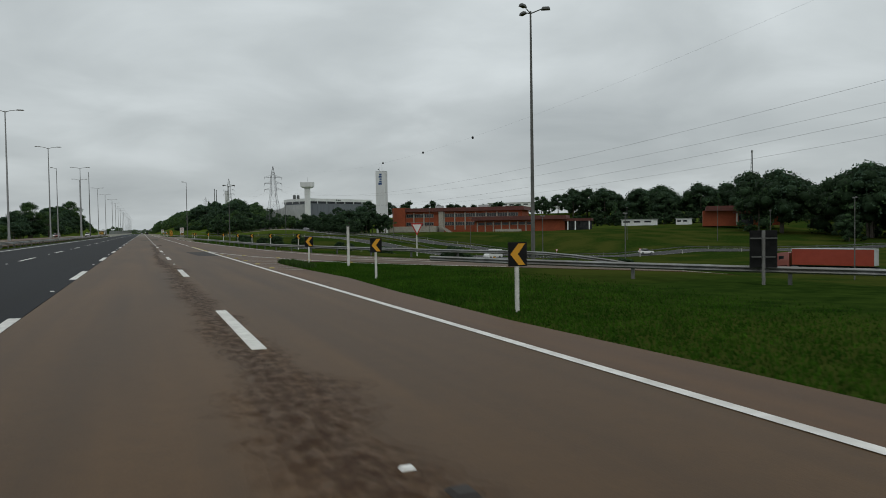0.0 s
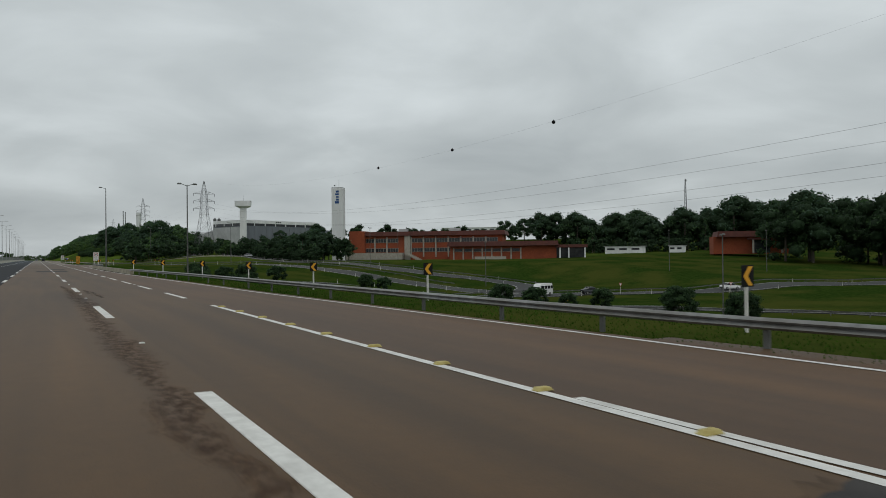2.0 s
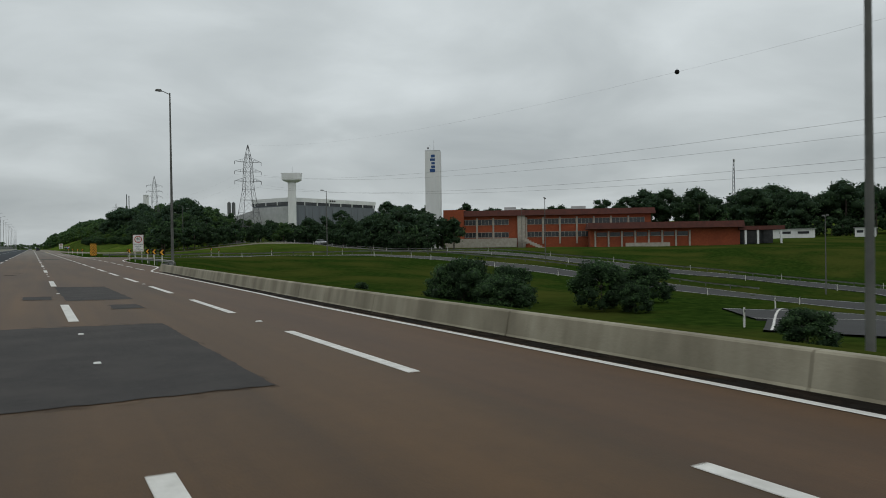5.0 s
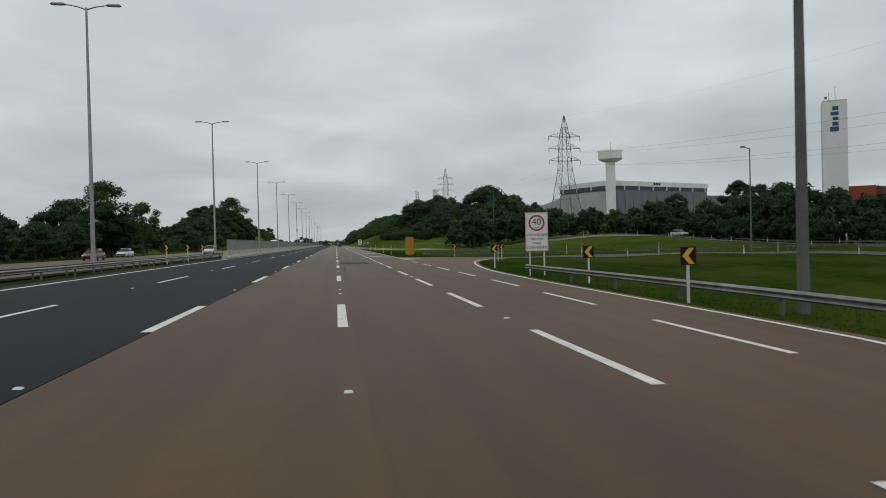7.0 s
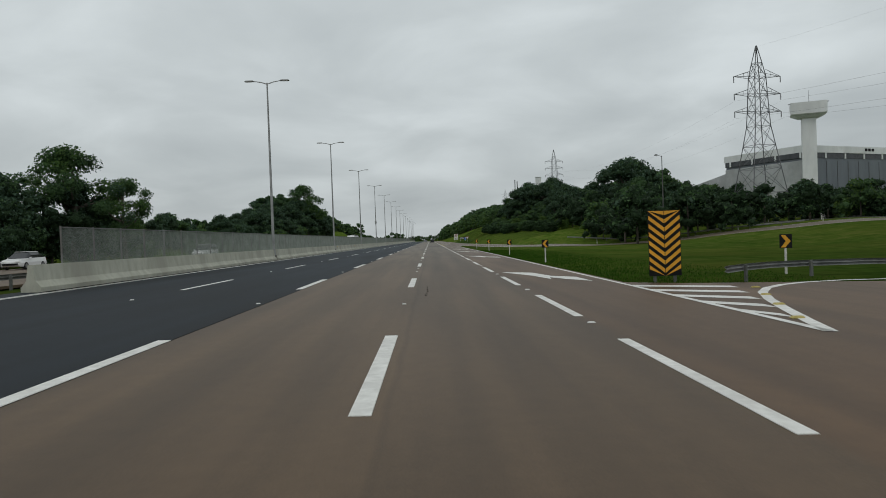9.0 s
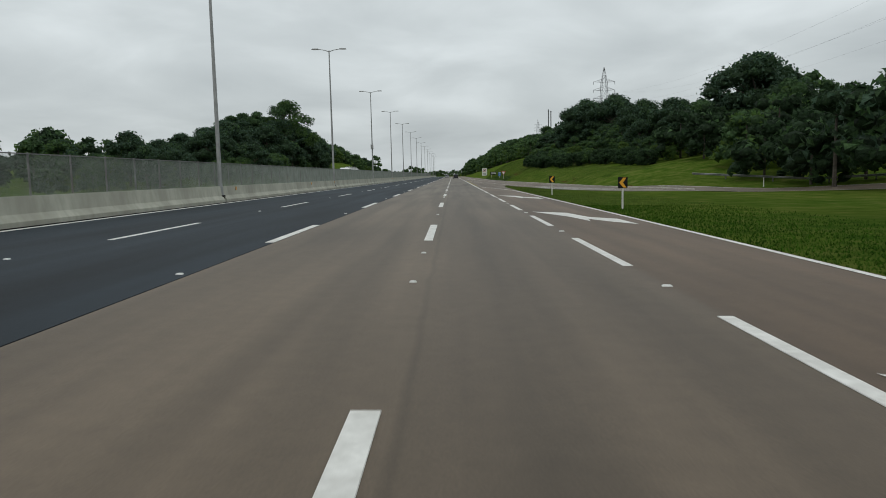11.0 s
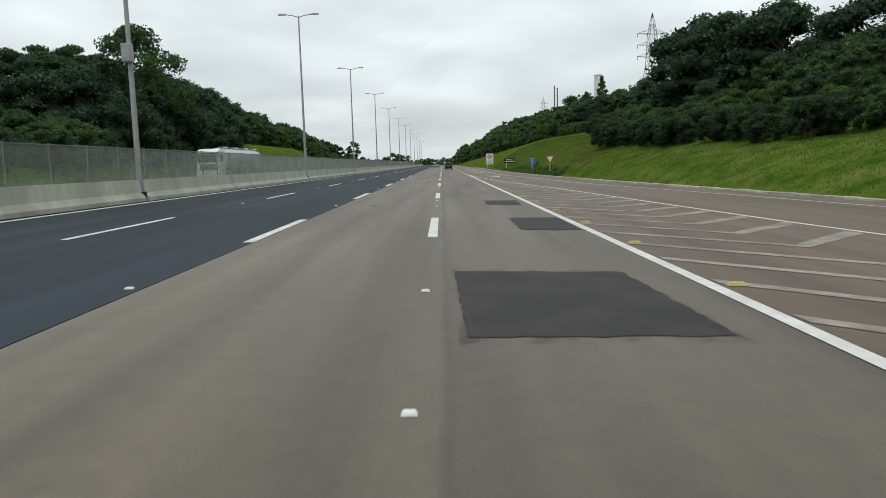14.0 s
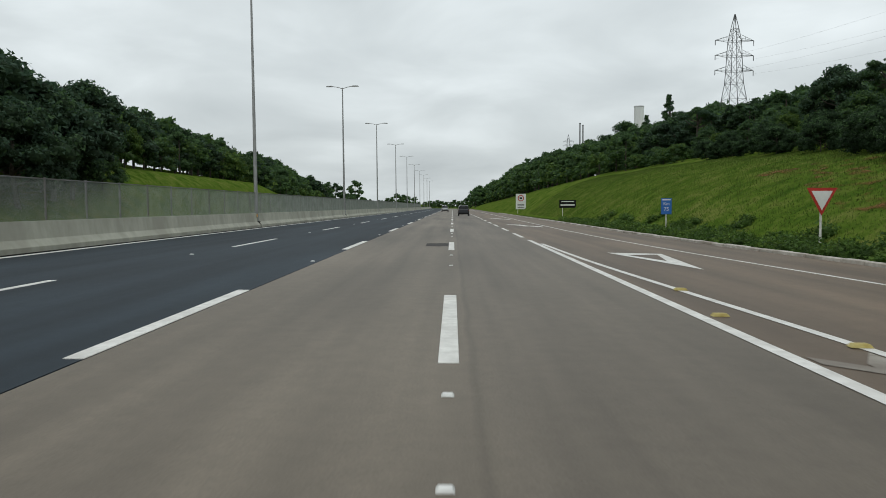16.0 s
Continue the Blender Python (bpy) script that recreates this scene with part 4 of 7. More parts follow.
SCREEN = surf("grey_screen_slat", (0.20, 0.225, 0.20), (0.28, 0.31, 0.28), 1.4, 0.7, spec=0.3)
screen = thing("mesh_fence", "grey slatted anti-glare screen on posts above the median barrier", "fence")
vs, fs = [], []
for k in range(69):
    # upright slats held by a strip at foot and head, closed when seen along the road and clear when seen across it
    y0, n = 0.03 + k * 0.0354, len(vs)
    vs += [(x, y, z) for z in (0.02, 1.32) for x, y in ((-0.00375, y0 - 0.001), (0.00375, y0 - 0.001), (0.00375, y0 + 0.001), (-0.00375, y0 + 0.001))]
    fs += [(n, n + 3, n + 2, n + 1), (n + 4, n + 5, n + 6, n + 7)] + [(n + a, n + (a + 1) % 4, n + 4 + (a + 1) % 4, n + 4 + a) for a in range(4)]
    if k:
        fs += [(n - 6, n - 5, n, n + 1), (n - 2, n - 1, n + 4, n + 5)]
b = Build().add(vs, fs)
panel_mesh = b.mesh("panel", SCREEN)
frame_mesh = Build().box((0, 0, 0.68), (0.05, 0.055, 1.42)).mesh("fence_post", GALV)
rail_mesh = Build().box((0, 1.25, 1.345), (0.035, 2.42, 0.035)).mesh("top_rail", GALV)
y = 296.3
while y < 760:
    for nm, me in (("panel", panel_mesh), ("fence_post", frame_mesh), ("top_rail", rail_mesh)):
        shared(nm, me, screen, (-12.72, y, 1.13))
    y += 2.5


# ---- lamps ----
def twin_lamp(height=14.7):
    root = thing("street_lamp", "tall grey steel street lamp with two outstretched arms", "street lamp", "lamps along the median")
    Build().tube((0, 0, 0), (0, 0, 0.5), 0.17, 0.15, 12).obj("base", POLE, root)
    Build().tube((0, 0, 0.5), (0, 0, height), 0.125, 0.06, 12, cap=True).obj("pole", POLE, root, smooth=False)
    for s in (-1, 1):
        b = Build()
        b.tube((0, 0, height - 0.12), (s * 0.5, 0, height + 0.05), 0.045, 0.04, 8)
        b.tube((s * 0.5, 0, height + 0.05), (s * 1.15, 0, height + 0.16), 0.04, 0.035, 8)
        arm = b.obj("arm", POLE, root)
        Build().box((s * 1.5, 0, height + 0.18), (0.85, 0.30, 0.12), taper=0.75).obj("lamp_head", POLE, root, bevel=0.03)
        Build().box((s * 1.55, 0, height + 0.115), (0.5, 0.22, 0.02)).obj("lens", SIGNWHITE, root)
    return root


lamp = twin_lamp()
lamp.matrix_basis = pose(-15.0, LAMP_Y[0], 0.2)
OLD_X = {101: -15.4, 139: -15.2, 178: -13.4, 215: -16.2, 254: -14.0, 293.6: -13.6}
for k, y in enumerate(LAMP_Y[1:]):
    c = copy_thing(lamp, pose(-12.66 if y > 300 else OLD_X.get(y, -15.2), y, 0.64 if y > 300 else 0.9, 0, 0, (k * 37 % 7 - 3) * 0.8))
box_root = thing("control_box", "small pale steel control box strapped to a lamp pole", "control box", at=pose(-12.66, 448, 6.1))
Build().box((0, -0.22, 0.3), (0.42, 0.26, 0.75)).obj("case", POLE, box_root, bevel=0.02)
Build().box((0, -0.36, 0.3), (0.34, 0.015, 0.64)).obj("door", POLE, box_root, bevel=0.004)


def mast_lamp(at, height, heads, lean=0.0, dark=DARKPOLE, label="tall dark weathered lamp pole with floodlight heads"):
    root = thing("lamp_pole", label, "street lamp", "lamp poles beside the ramps", at=at)
    Build().tube((0, 0, -0.6), (0, 0, height), 0.135 * height / 15, 0.06, 12).obj("pole", dark, root)
    for k in range(heads):
        a = math.pi * (0.5 + 2 * k / max(heads, 1)) if heads > 2 else math.pi * (k + 1) + 0.1
        dx, dy = math.cos(a), math.sin(a)
        b = Build().tube((0, 0, height - 0.15), (dx * 0.75, dy * 0.75, height + 0.12), 0.04, 0.035, 6)
        b.obj("arm", dark, root)
        Build().box((dx * 1.0, dy * 1.0, height + 0.14), (0.62, 0.34, 0.2), a, taper=0.7).obj("lamp_head", dark, root, bevel=0.03)
    return root


def on_ground(x, y, rz=0.0):
    return pose(x, y, gzf(x, y), 0, 0, rz)


mast_lamp(on_ground(22.6, 48.8), 16.9, 3)
mast_lamp(pose(-19.4, 194, 0.2), 16.6, 1, label="slim grey lamp pole beyond the median rail", dark=POLE)
mast_lamp(pose(-14.4, 221.6, 0.2), 18.0, 0, label="thick dark concrete pole in the median")
mast_lamp(on_ground(10.55, 225.3), 16.1, 1)
mast_lamp(on_ground(15.7, 164.5), 12.6, 2)
mast_lamp(on_ground(51.2, 292.3), 13.0, 1)
mast_lamp(on_ground(40.4, 389.9), 14.2, 1)
for x, y, h in ((88, 268, 12), (128, 330, 12), (96, 215, 11), (150, 205, 11), (185, 200, 12), (120, 118, 11), (66, 120, 10), (95, 80, 12), (60, 88, 9)):
    mast_lamp(on_ground(x, y, 40), h, 2, label="slim dark lamp pole standing in the grass")


# ---- signs ----
def chevron_sign(right=False):
    root = thing("chevron_sign", "black curve marker with a yellow chevron on a white post", "road sign", "chevron curve markers")
    Build().box((0, 0.045, 0.5), (0.08, 0.07, 1.9)).obj("post", WHITEPOST, root, bevel=0.008)
    Build().box((0, 0, 1.28), (0.46, 0.018, 0.54)).obj("panel", SIGNBLACK, root, bevel=0.004)
    s = -1 if right else 1
    poly = [(-0.18, 1.28), (0.02, 1.52), (0.18, 1.52), (0.0, 1.28), (0.18, 1.04), (0.02, 1.04)]
    b = Build()
    pts = [(s * x, z) for x, z in poly]
    top, bot = [pts[i] for i in (0, 1, 2, 3)], [pts[i] for i in (0, 3, 4, 5)]
    b.plate(top, -0.016, -0.010).plate(bot, -0.016, -0.010)
    b.obj("chevron", YELLOW, root)
    return root


chev_l, chev_r = chevron_sign(), chevron_sign(True)
spots = [(5.67, 20.3, 4), (6.2, 31.6, 2), (6.15, 42.4, 0), (12.5, 76.4, 0), (12.3, 91.4, 0), (12.0, 104.5, 2), (11.8, 118.0, 0), (11.0, 130.7, 0), (9.7, 144.3, 0), (7.95, 154.2, 0),
         (8.75, 219.4, 10), (9.4, 228.5, 10), (10.05, 238, 12), (10.24, 256.2, 18), (14.9, 275.4, 10), (16.6, 281.0, 0), (30.6, 296.4, -40), (41.0, 296.5, -50), (54.0, 291, -60), (62.0, 276, -70),
         (7.88, 314.6, 2), (8.2, 337.5, 2), (8.2, 361, 2), (8.1, 383, 2)]
for k, (x, y, a) in enumerate(spots):
    m = pose(x, y, gzf(x, y) + (0.02 if k < 3 or k > 15 else 0.12), 0, 0, -a)
    if k == 0:
        m = m @ Matrix.Scale(0.92, 4)
    if k == 0:
        chev_l.matrix_basis = m
    else:
        copy_thing(chev_l, m)
chev_r.matrix_basis = on_ground(14.5, 297.6, -10)
for x, y, a in ((-14.8, 275.5, 4), (-14.8, 284.5, 4), (-14.8, 292.3, 4), (30, 300.5, -30), (8.9, 300, 0)):
    if y != 300:
        copy_thing(chev_r, pose(x, y, 0.35 if x < 0 else gzf(x, y), 0, 0, -a))


def words(body, size, at, mat, parent, name="lettering", align="CENTER", rx=90):
    cu = bpy.data.curves.new(name, "FONT")
    cu.body, cu.size, cu.align_x, cu.align_y, cu.extrude, cu.resolution_u = body, size, align, "CENTER", 0.003, 2
    tmp = bpy.data.objects.new(name, cu)
    scene.collection.objects.link(tmp)
    me = bpy.data.meshes.new_from_object(tmp.evaluated_get(bpy.context.evaluated_depsgraph_get()))
    bpy.data.objects.remove(tmp)
    me.materials.clear()
    me.materials.append(mat)
    ob = new(name, me)
    ob.parent = parent
    ob.location, ob.rotation_euler = at, (radians(rx), 0, 0)
    return ob


def ring(b, cx, cz, r0, r1, y0, y1, seg=28):
    pts = []
    for i in range(seg):
        a = 2 * math.pi * i / seg
        pts += [(cx + r * math.cos(a), y, cz + r * math.sin(a)) for r, y in ((r0, y0), (r1, y0), (r1, y1), (r0, y1))]
    fs = [(4 * i + j, 4 * i + (j + 1) % 4, 4 * ((i + 1) % seg) + (j + 1) % 4, 4 * ((i + 1) % seg) + j) for i in range(seg) for j in range(4)]
    return b.add(pts, fs)


def speed_board():
    root = thing("speed_limit_sign", "white board with a red-ringed forty limit and black words", "road sign", at=on_ground(10.0, 245.3, -9) @ pose(0, 0, 0.84) @ Matrix.Scale(0.87, 4))
    for s in (-0.42, 0.42):
        Build().tube((s, 0.06, -1.3), (s, 0.06, 2.3), 0.045, seg=10).obj("post", WHITEPOST, root)
    Build().box((0, 0, 1.60), (1.32, 0.025, 2.26)).obj("board", SIGNWHITE, root, bevel=0.006)
    f = Build()
    for c, s in (((0, -0.015, 2.70), (1.26, 0.006, 0.02)), ((0, -0.015, 0.50), (1.26, 0.006, 0.02)), ((-0.63, -0.015, 1.6), (0.02, 0.006, 2.2)), ((0.63, -0.015, 1.6), (0.02, 0.006, 2.2))):
        f.box(c, s)
    f.obj("border", SIGNRED, root)
    ring(Build(), 0, 2.12, 0.37, 0.47, -0.022, -0.014).obj("red_ring", SIGNRED, root)
    words("40", 0.56, (0, -0.018, 2.17), SIGNBLACK, root)
    words("km/h", 0.17, (0, -0.018, 1.86), SIGNBLACK, root)
    for k, w in enumerate(("VELOCIDADE", "M\u00c1XIMA", "PARA", "CONVERS\u00c3O")):
        words(w, 0.20, (0, -0.018, 1.42 - k * 0.245), SIGNBLACK, root)


speed_board()


def hazard_panel():
    root = thing("chevron_board", "tall yellow and black chevron board at the ramp nose", "road sign", at=on_ground(8.5, 293.8) @ Matrix.Diagonal((1.13, 1, 1.02, 1)))
    for s in (-0.3, 0.3):
        Build().box((s, 0.06, 0.5), (0.08, 0.06, 2.2)).obj("post", DARKPOLE, root)
    Build().box((0, 0, 1.30), (0.96, 0.02, 2.14)).obj("board", SIGNBLACK, root, bevel=0.004)
    b = Build()
    for k in range(9):
        z = 0.06 + k * 0.27
        for s in (-1, 1):
            lo, hi = 0.235, 2.365
            q = [(0.01 * s, z + 0.0), (0.465 * s, z + 0.40), (0.465 * s, z + 0.535), (0.01 * s, z + 0.135)]
            q = [(x, min(max(h, lo), hi)) for x, h in q]
            if len({round(h, 3) for _, h in q}) > 2:
                b.plate(q, -0.018, -0.011)
    b.obj("stripes", YELLOW, root)


hazard_panel()


def yield_sign(at, post_h, size, label="red-bordered white give way triangle on a post"):
    root = thing("give_way_sign", label, "road sign", "give way signs", at=at)
    Build().tube((0, 0.05, -0.2), (0, 0.05, post_h), 0.04, seg=10).obj("post", WHITEPOST, root)
    h = size * 0.92
    c = post_h - h + 0.05
    Build().plate([(-size / 2, c + h), (size / 2, c + h), (0, c)], -0.012, 0.012).obj("red_triangle", SIGNRED, root)
    k = 0.70
    zc = c + h * 0.63
    Build().plate([(x * k, zc + (z - zc) * k) for x, z in ((-size / 2, c + h), (size / 2, c + h), (0, c))], -0.02, -0.013).obj("white_face", SIGNWHITE, root)
    return root


yield_sign(pose(12.9, 501.6, -0.1), 2.1, 1.05)
yield_sign(on_ground(16.6, 54.8), 2.3, 0.95)
yield_sign(on_ground(104, 176), 2.2, 0.9)
yield_sign(on_ground(122, 163), 2.2, 0.9)
tall = thing("marker_post", "tall white painted wooden post in the grass island", "post", at=on_ground(7.9, 41.5))
Build().box((0, 0, 0.8), (0.11, 0.11, 2.3)).obj("shaft", WHITEPOST, tall, bevel=0.01)
Build().box((0, 0, 1.96), (0.13, 0.13, 0.05)).obj("cap", GALV, tall)


def board_sign(at, w, h, z, face, posts, label, name="road_sign"):
    root = thing(name, label, "road sign", at=at)
    for s in posts:
        Build().tube((s, 0.05, -0.3), (s, 0.05, z + h * 0.8), 0.04, seg=8).obj("post", WHITEPOST, root)
    Build().box((0, 0, z + h / 2), (w, 0.025, h)).obj("board", face, root, bevel=0.005)
    return root


km = board_sign(pose(13.2, 520.6, 0.36), 0.64, 0.98, 0.55, SIGNBLUE, (0,), "small blue kilometre marker with white lettering")
words("Km", 0.27, (0, -0.018, 1.19), SIGNWHITE, km)
words("75", 0.32, (0, -0.018, 0.86), SIGNWHITE, km)
Build().box((0, -0.016, 1.44), (0.5, 0.005, 0.08)).obj("unreadable_line", SIGNWHITE, km)
gs = board_sign(pose(13.9, 562.5, 0.08), 2.0, 0.95, 1.1, SIGNBLACK, (-0.6,), "dark direction board with white bars of lettering")
Build().box((0.0, -0.018, 1.45), (1.7, 0.006, 0.16)).obj("unreadable_line", SIGNWHITE, gs)
Build().box((0.0, -0.018, 1.86), (1.5, 0.006, 0.10)).obj("unreadable_line", SIGNWHITE, gs)
cs = board_sign(pose(13.5, 617, 0.0), 2.0, 3.0, 0.8, SIGNWHITE, (-0.6, 0.6), "white regulation board with a dark roundel")
ring(Build(), 0, 2.95, 0.45, 0.62, -0.026, -0.015).obj("roundel", SIGNRED, cs)
Build().box((0, -0.02, 2.95), (0.5, 0.008, 0.35)).obj("lorry_mark", SIGNBLACK, cs)
for k in range(3):
    Build().box((0, -0.018, 1.75 - k * 0.3), (1.3, 0.006, 0.12)).obj("unreadable_line", SIGNBLACK, cs)
bk = thing("road_sign", "back of a large dark road sign on a steel post", "road sign", at=pose(16.9, 24.4, gzf(16.9, 24.4), 0, 0, -40))
Build().tube((0, 0, -0.3), (0, 0, 1.75), 0.05, seg=8).obj("post", GALV, bk)
Build().box((0, 0.06, 1.15), (0.82, 0.03, 1.2)).obj("board", SIGNBLACK, bk, bevel=0.006)
Build().box((0, -0.03, 1.5), (0.8, 0.03, 0.04)).obj("crossbar", DARKPOLE, bk)
Build().box((0, -0.03, 0.9), (0.7, 0.03, 0.04)).obj("crossbar", DARKPOLE, bk)
small = thing("hazard_marker", "small yellow and black striped marker at the lower junction", "road sign", at=on_ground(77, 161, -40))
Build().box((0, 0, 0.75), (0.6, 0.03, 1.5)).obj("board", YELLOW, small)
for k in range(4):
    Build().plate([(-0.29, 0.12 + k * 0.36), (0.29, 0.36 + k * 0.36), (0.29, 0.48 + k * 0.36), (-0.29, 0.24 + k * 0.36)], -0.022, -0.016).obj("stripe", SIGNBLACK, small)

# low white delineator posts along the ramps
delineator = thing("delineator_post", "short white reflector post beside the ramp", "post", "delineator posts along the ramps")
Build().box((0, 0, 0.45), (0.10, 0.06, 1.0), taper=0.85).obj("shaft", WHITEPOST, delineator, bevel=0.008)
Build().box((0, -0.034, 0.78), (0.07, 0.008, 0.14)).obj("reflector", SIGNBLACK, delineator)
first = True
for line, off, gap in ((EXIT_LOOP[3:], 4.4, 13), (FARROAD, -4.6, 15), (FARROAD, 4.6, 17), (CROSS, 5.4, 16), (CROSS, -5.4, 18), (ENTRY_B[:5], 4.6, 12)):
    path = smooth_path(line, 1.0)
    for i in range(3, len(path) - 2, gap):
        (x, y, _), (u, w, _) = path[i], path[i + 1]
        l = math.hypot(u - x, w - y)
        px, py = x + (w - y) / l * off, y - (u - x) / l * off
        if first:
            delineator.matrix_basis, first = on_ground(px, py), False
        else:
            copy_thing(delineator, on_ground(px, py))

# kerb of the joining ramp
kerb = thing("kerb", "rough whitewashed concrete kerb at the foot of the slope", "kerb", kind="structure")
y = 400.0
kerb_mesh = Build().box((0, 0, 0.02), (0.22, 0.97, 0.30)).mesh("kerb_stone", KERB, bevel=0.025)
k = 0
while y < 640:
    x0, x1 = lerp_list(FOOT, y), lerp_list(FOOT, y + 1)
    ob = shared("kerb_stone", kerb_mesh, kerb, (x0 + 0.05 + 0.03 * math.sin(k * 2.3), y, gzf(x0 - 0.1, y) - 0.02 + 0.01 * math.sin(k * 1.7)), math.atan2(1, x1 - x0) - math.pi / 2)
    y += 1.0 if y < 560 else 2.0
    k += 1

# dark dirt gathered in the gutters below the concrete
Build().sweep([(-0.42, 0.006), (0.04, 0.006)], [(lerp_list([(148, 6.9), (175, 6.7), (190, 6.85), (208, 7.1)], y), y, 0) for y in np.arange(148.5, 208, 1.5)], closed=False).obj("gutter_dirt", DIRT_AND_SHADE, road, "dark wet dirt along the foot of the barrier", fix=False)
Build().sweep([(0.0, 0.020), (0.28, 0.020)], [(-12.38, y, 0) for y in np.arange(294, 620, 3.0)], closed=False).obj("gutter_dirt", DIRT_AND_SHADE, road_black, "dark dirt along the foot of the barrier", fix=False)
for y in (372, 395.2, 408.2, 485.0, 491.5, 522.2):
    mk = thing("reflector_plate", "small yellow reflector plate on the concrete barrier", "reflector", at=pose(-12.52, y, 1.0))
    Build().box((0, 0, 0), (0.03, 0.14, 0.20)).obj("plate", YELLOW, mk, bevel=0.006)
    Build().box((-0.06, 0, -0.1), (0.12, 0.05, 0.05)).obj("bracket", GALV, mk)

# ---- buildings ----
def frame_at(p, q, z):
    """A pose at p whose x axis runs towards q, on height z; the y axis points away from the viewer's side."""
    return pose(p[0], p[1], z, 0, 0, math.degrees(math.atan2(q[1] - p[1], q[0] - p[0])))


def orange_works():
    L, D, H = 67.0, 22.0, 11.4
    root = thing("works_building", "long two-storey orange brick works with dark red roof and window bands", "building", at=frame_at((124, 366), (176, 324), -0.4))
    Build().box((L / 2, D / 2, H / 2 - 1), (L, D, H + 1.0)).obj("wall", ORANGE, root)
    Build().box((L / 2 + 2, D / 2, H + 0.25), (L - 4 + 3, D + 3, 1.9), taper=0.985).obj("roof", ROOFRED, root)
    Build().box((1.5, 2, H / 2 + 0.4), (7, 8, H + 2.4)).obj("stair_tower", ORANGE, root)
    wb = {}
    for k in range(11):
        x = 6.5 + k * 5.6
        if 22 < x < 27:
            continue
        for z, h in ((4.3, 1.7), (8.6, 1.8)):
            w = thing_part("window", root)
            if (h) not in wb:
                wb[h] = (Build().box((0, 0.12, 0), (4.9, 0.1, h)).mesh("pane", WINDOW), frame_bars(4.9, h))
            shared("pane", wb[h][0], w, (x, -0.14, z))
            shared("window_frame", wb[h][1], w, (x, -0.14, z))
        Build().box((x - 2.75, -0.2, 5.6), (0.55, 0.5, 9.0)).obj("pilaster", PALEBAND, root)
    Build().box((24.5, -0.5, 5.6), (2.6, 1.0, 11.6)).obj("column", PALEBAND, root)
    Build().box((10, -2.5, 1.6), (26, 4.0, 3.0)).obj("plinth", PALEBAND, root)
    b = Build()
    for k in range(9):
        b.box((25.0 + k * 0.9, -3.0 - k * 0.7, 2.8 - k * 0.42), (2.2, 1.4, 0.5))
    b.obj("outside_stair", PALEBAND, root)
    for x, y, w in ((20, 12, 4), (44, 14, 5)):
        Build().box((x, y, H + 2.0), (w, 3, 1.6)).obj("roof_plant", LIGHTPANEL, root, bevel=0.1)


def thing_part(name, parent):
    ob = new(name)
    ob.parent = parent
    return ob


def frame_bars(w, h):
    b = Build()
    b.box((0, 0.03, h / 2), (w, 0.09, 0.1)).box((0, 0.03, -h / 2), (w, 0.09, 0.1))
    for i in range(5):
        b.box((-w / 2 + w * i / 4, 0.03, 0), (0.09, 0.09, h))
    return b.mesh("window_frame", PALEBAND)


def annex():
    L, D, H = 56.0, 16.0, 6.6
    root = thing("works_annex", "low orange brick annex with pale pilasters and a red fascia", "building", at=frame_at((149, 323), (192.6, 287.5), -0.9))
    Build().box((22, D / 2, H / 2 - 0.5), (44, D, H + 1)).obj("wall", ORANGE, root)
    Build().box((22, D / 2 - 1, H + 0.3), (46, D + 2.6, 1.9), taper=0.985).obj("roof", ROOFRED, root)
    for k in range(8):
        Build().box((1.5 + k * 4.0, -0.2, 2.6), (0.5, 0.5, 5.4)).obj("pilaster", PALEBAND, root)
        if k < 7:
            w = thing_part("window", root)
            Build().box((3.5 + k * 4.0, -0.05, 4.3), (3.0, 0.14, 1.2)).obj("pane", WINDOW, w)
            Build().box((3.5 + k * 4.0, -0.06, 3.65), (3.2, 0.2, 0.12)).obj("sill", PALEBAND, w)
    Build().box((17, -1.4, 0.4), (13, 1.0, 2.4)).obj("low_wall", PALEBAND, root)
    can = thing_part("canopy", root)
    Build().box((50, 5, 5.6), (13, 12, 1.2)).obj("slab", ROOFRED, can)
    for x in (45.5, 49, 55.5):
        Build().box((x, -0.5, 2.2), (0.55, 0.55, 6.0)).obj("pillar", WHITEWALL, can)
    Build().box((50, 9.5, 2.2), (12, 0.4, 6.0)).obj("back_wall", WINDOW, can)


def tower():
    root = thing("water_tower", "tall smooth white tower with a blue vertical emblem", "tower", at=pose(112.6, 357, -0.6, 0, 0, -33))
    prof = [(-2.5, -2.5), (2.1, -2.5), (2.5, -2.1), (2.5, 2.5), (-2.5, 2.5)]
    Build().prism(prof, -1.5, 31.6).obj("shaft", WHITEWALL, root, bevel=0.12)
    Build().prism([(x * 0.97, y * 0.97) for x, y in prof], 31.6, 31.9).obj("parapet", LIGHTPANEL, root)
    Build().tube((0.3, 0, 31.7), (0.3, 0, 35.4), 0.06, 0.03, 6).obj("antenna", STEEL, root)
    Build().tube((-1.0, 0, 31.7), (-1.0, 0, 34.0), 0.05, 0.03, 6).obj("antenna", STEEL, root)
    Build().box((-1.6, 0, 32.9), (0.5, 0.5, 0.5)).obj("roof_box", STEEL, root)
    em = thing_part("emblem", root)
    # the emblem as plain upright bars
    for k, (h, w) in enumerate(((1.25, 1.75), (1.0, 1.2), (0.8, 1.15), (0.9, 1.6), (1.05, 1.2))):
        Build().box((0.1 + (w - 1.2) * -0.4, -2.53, 25.4 + k * 1.16), (w, 0.06, h * 0.86)).obj("blue_bar", EMBLEM, em)
    return root


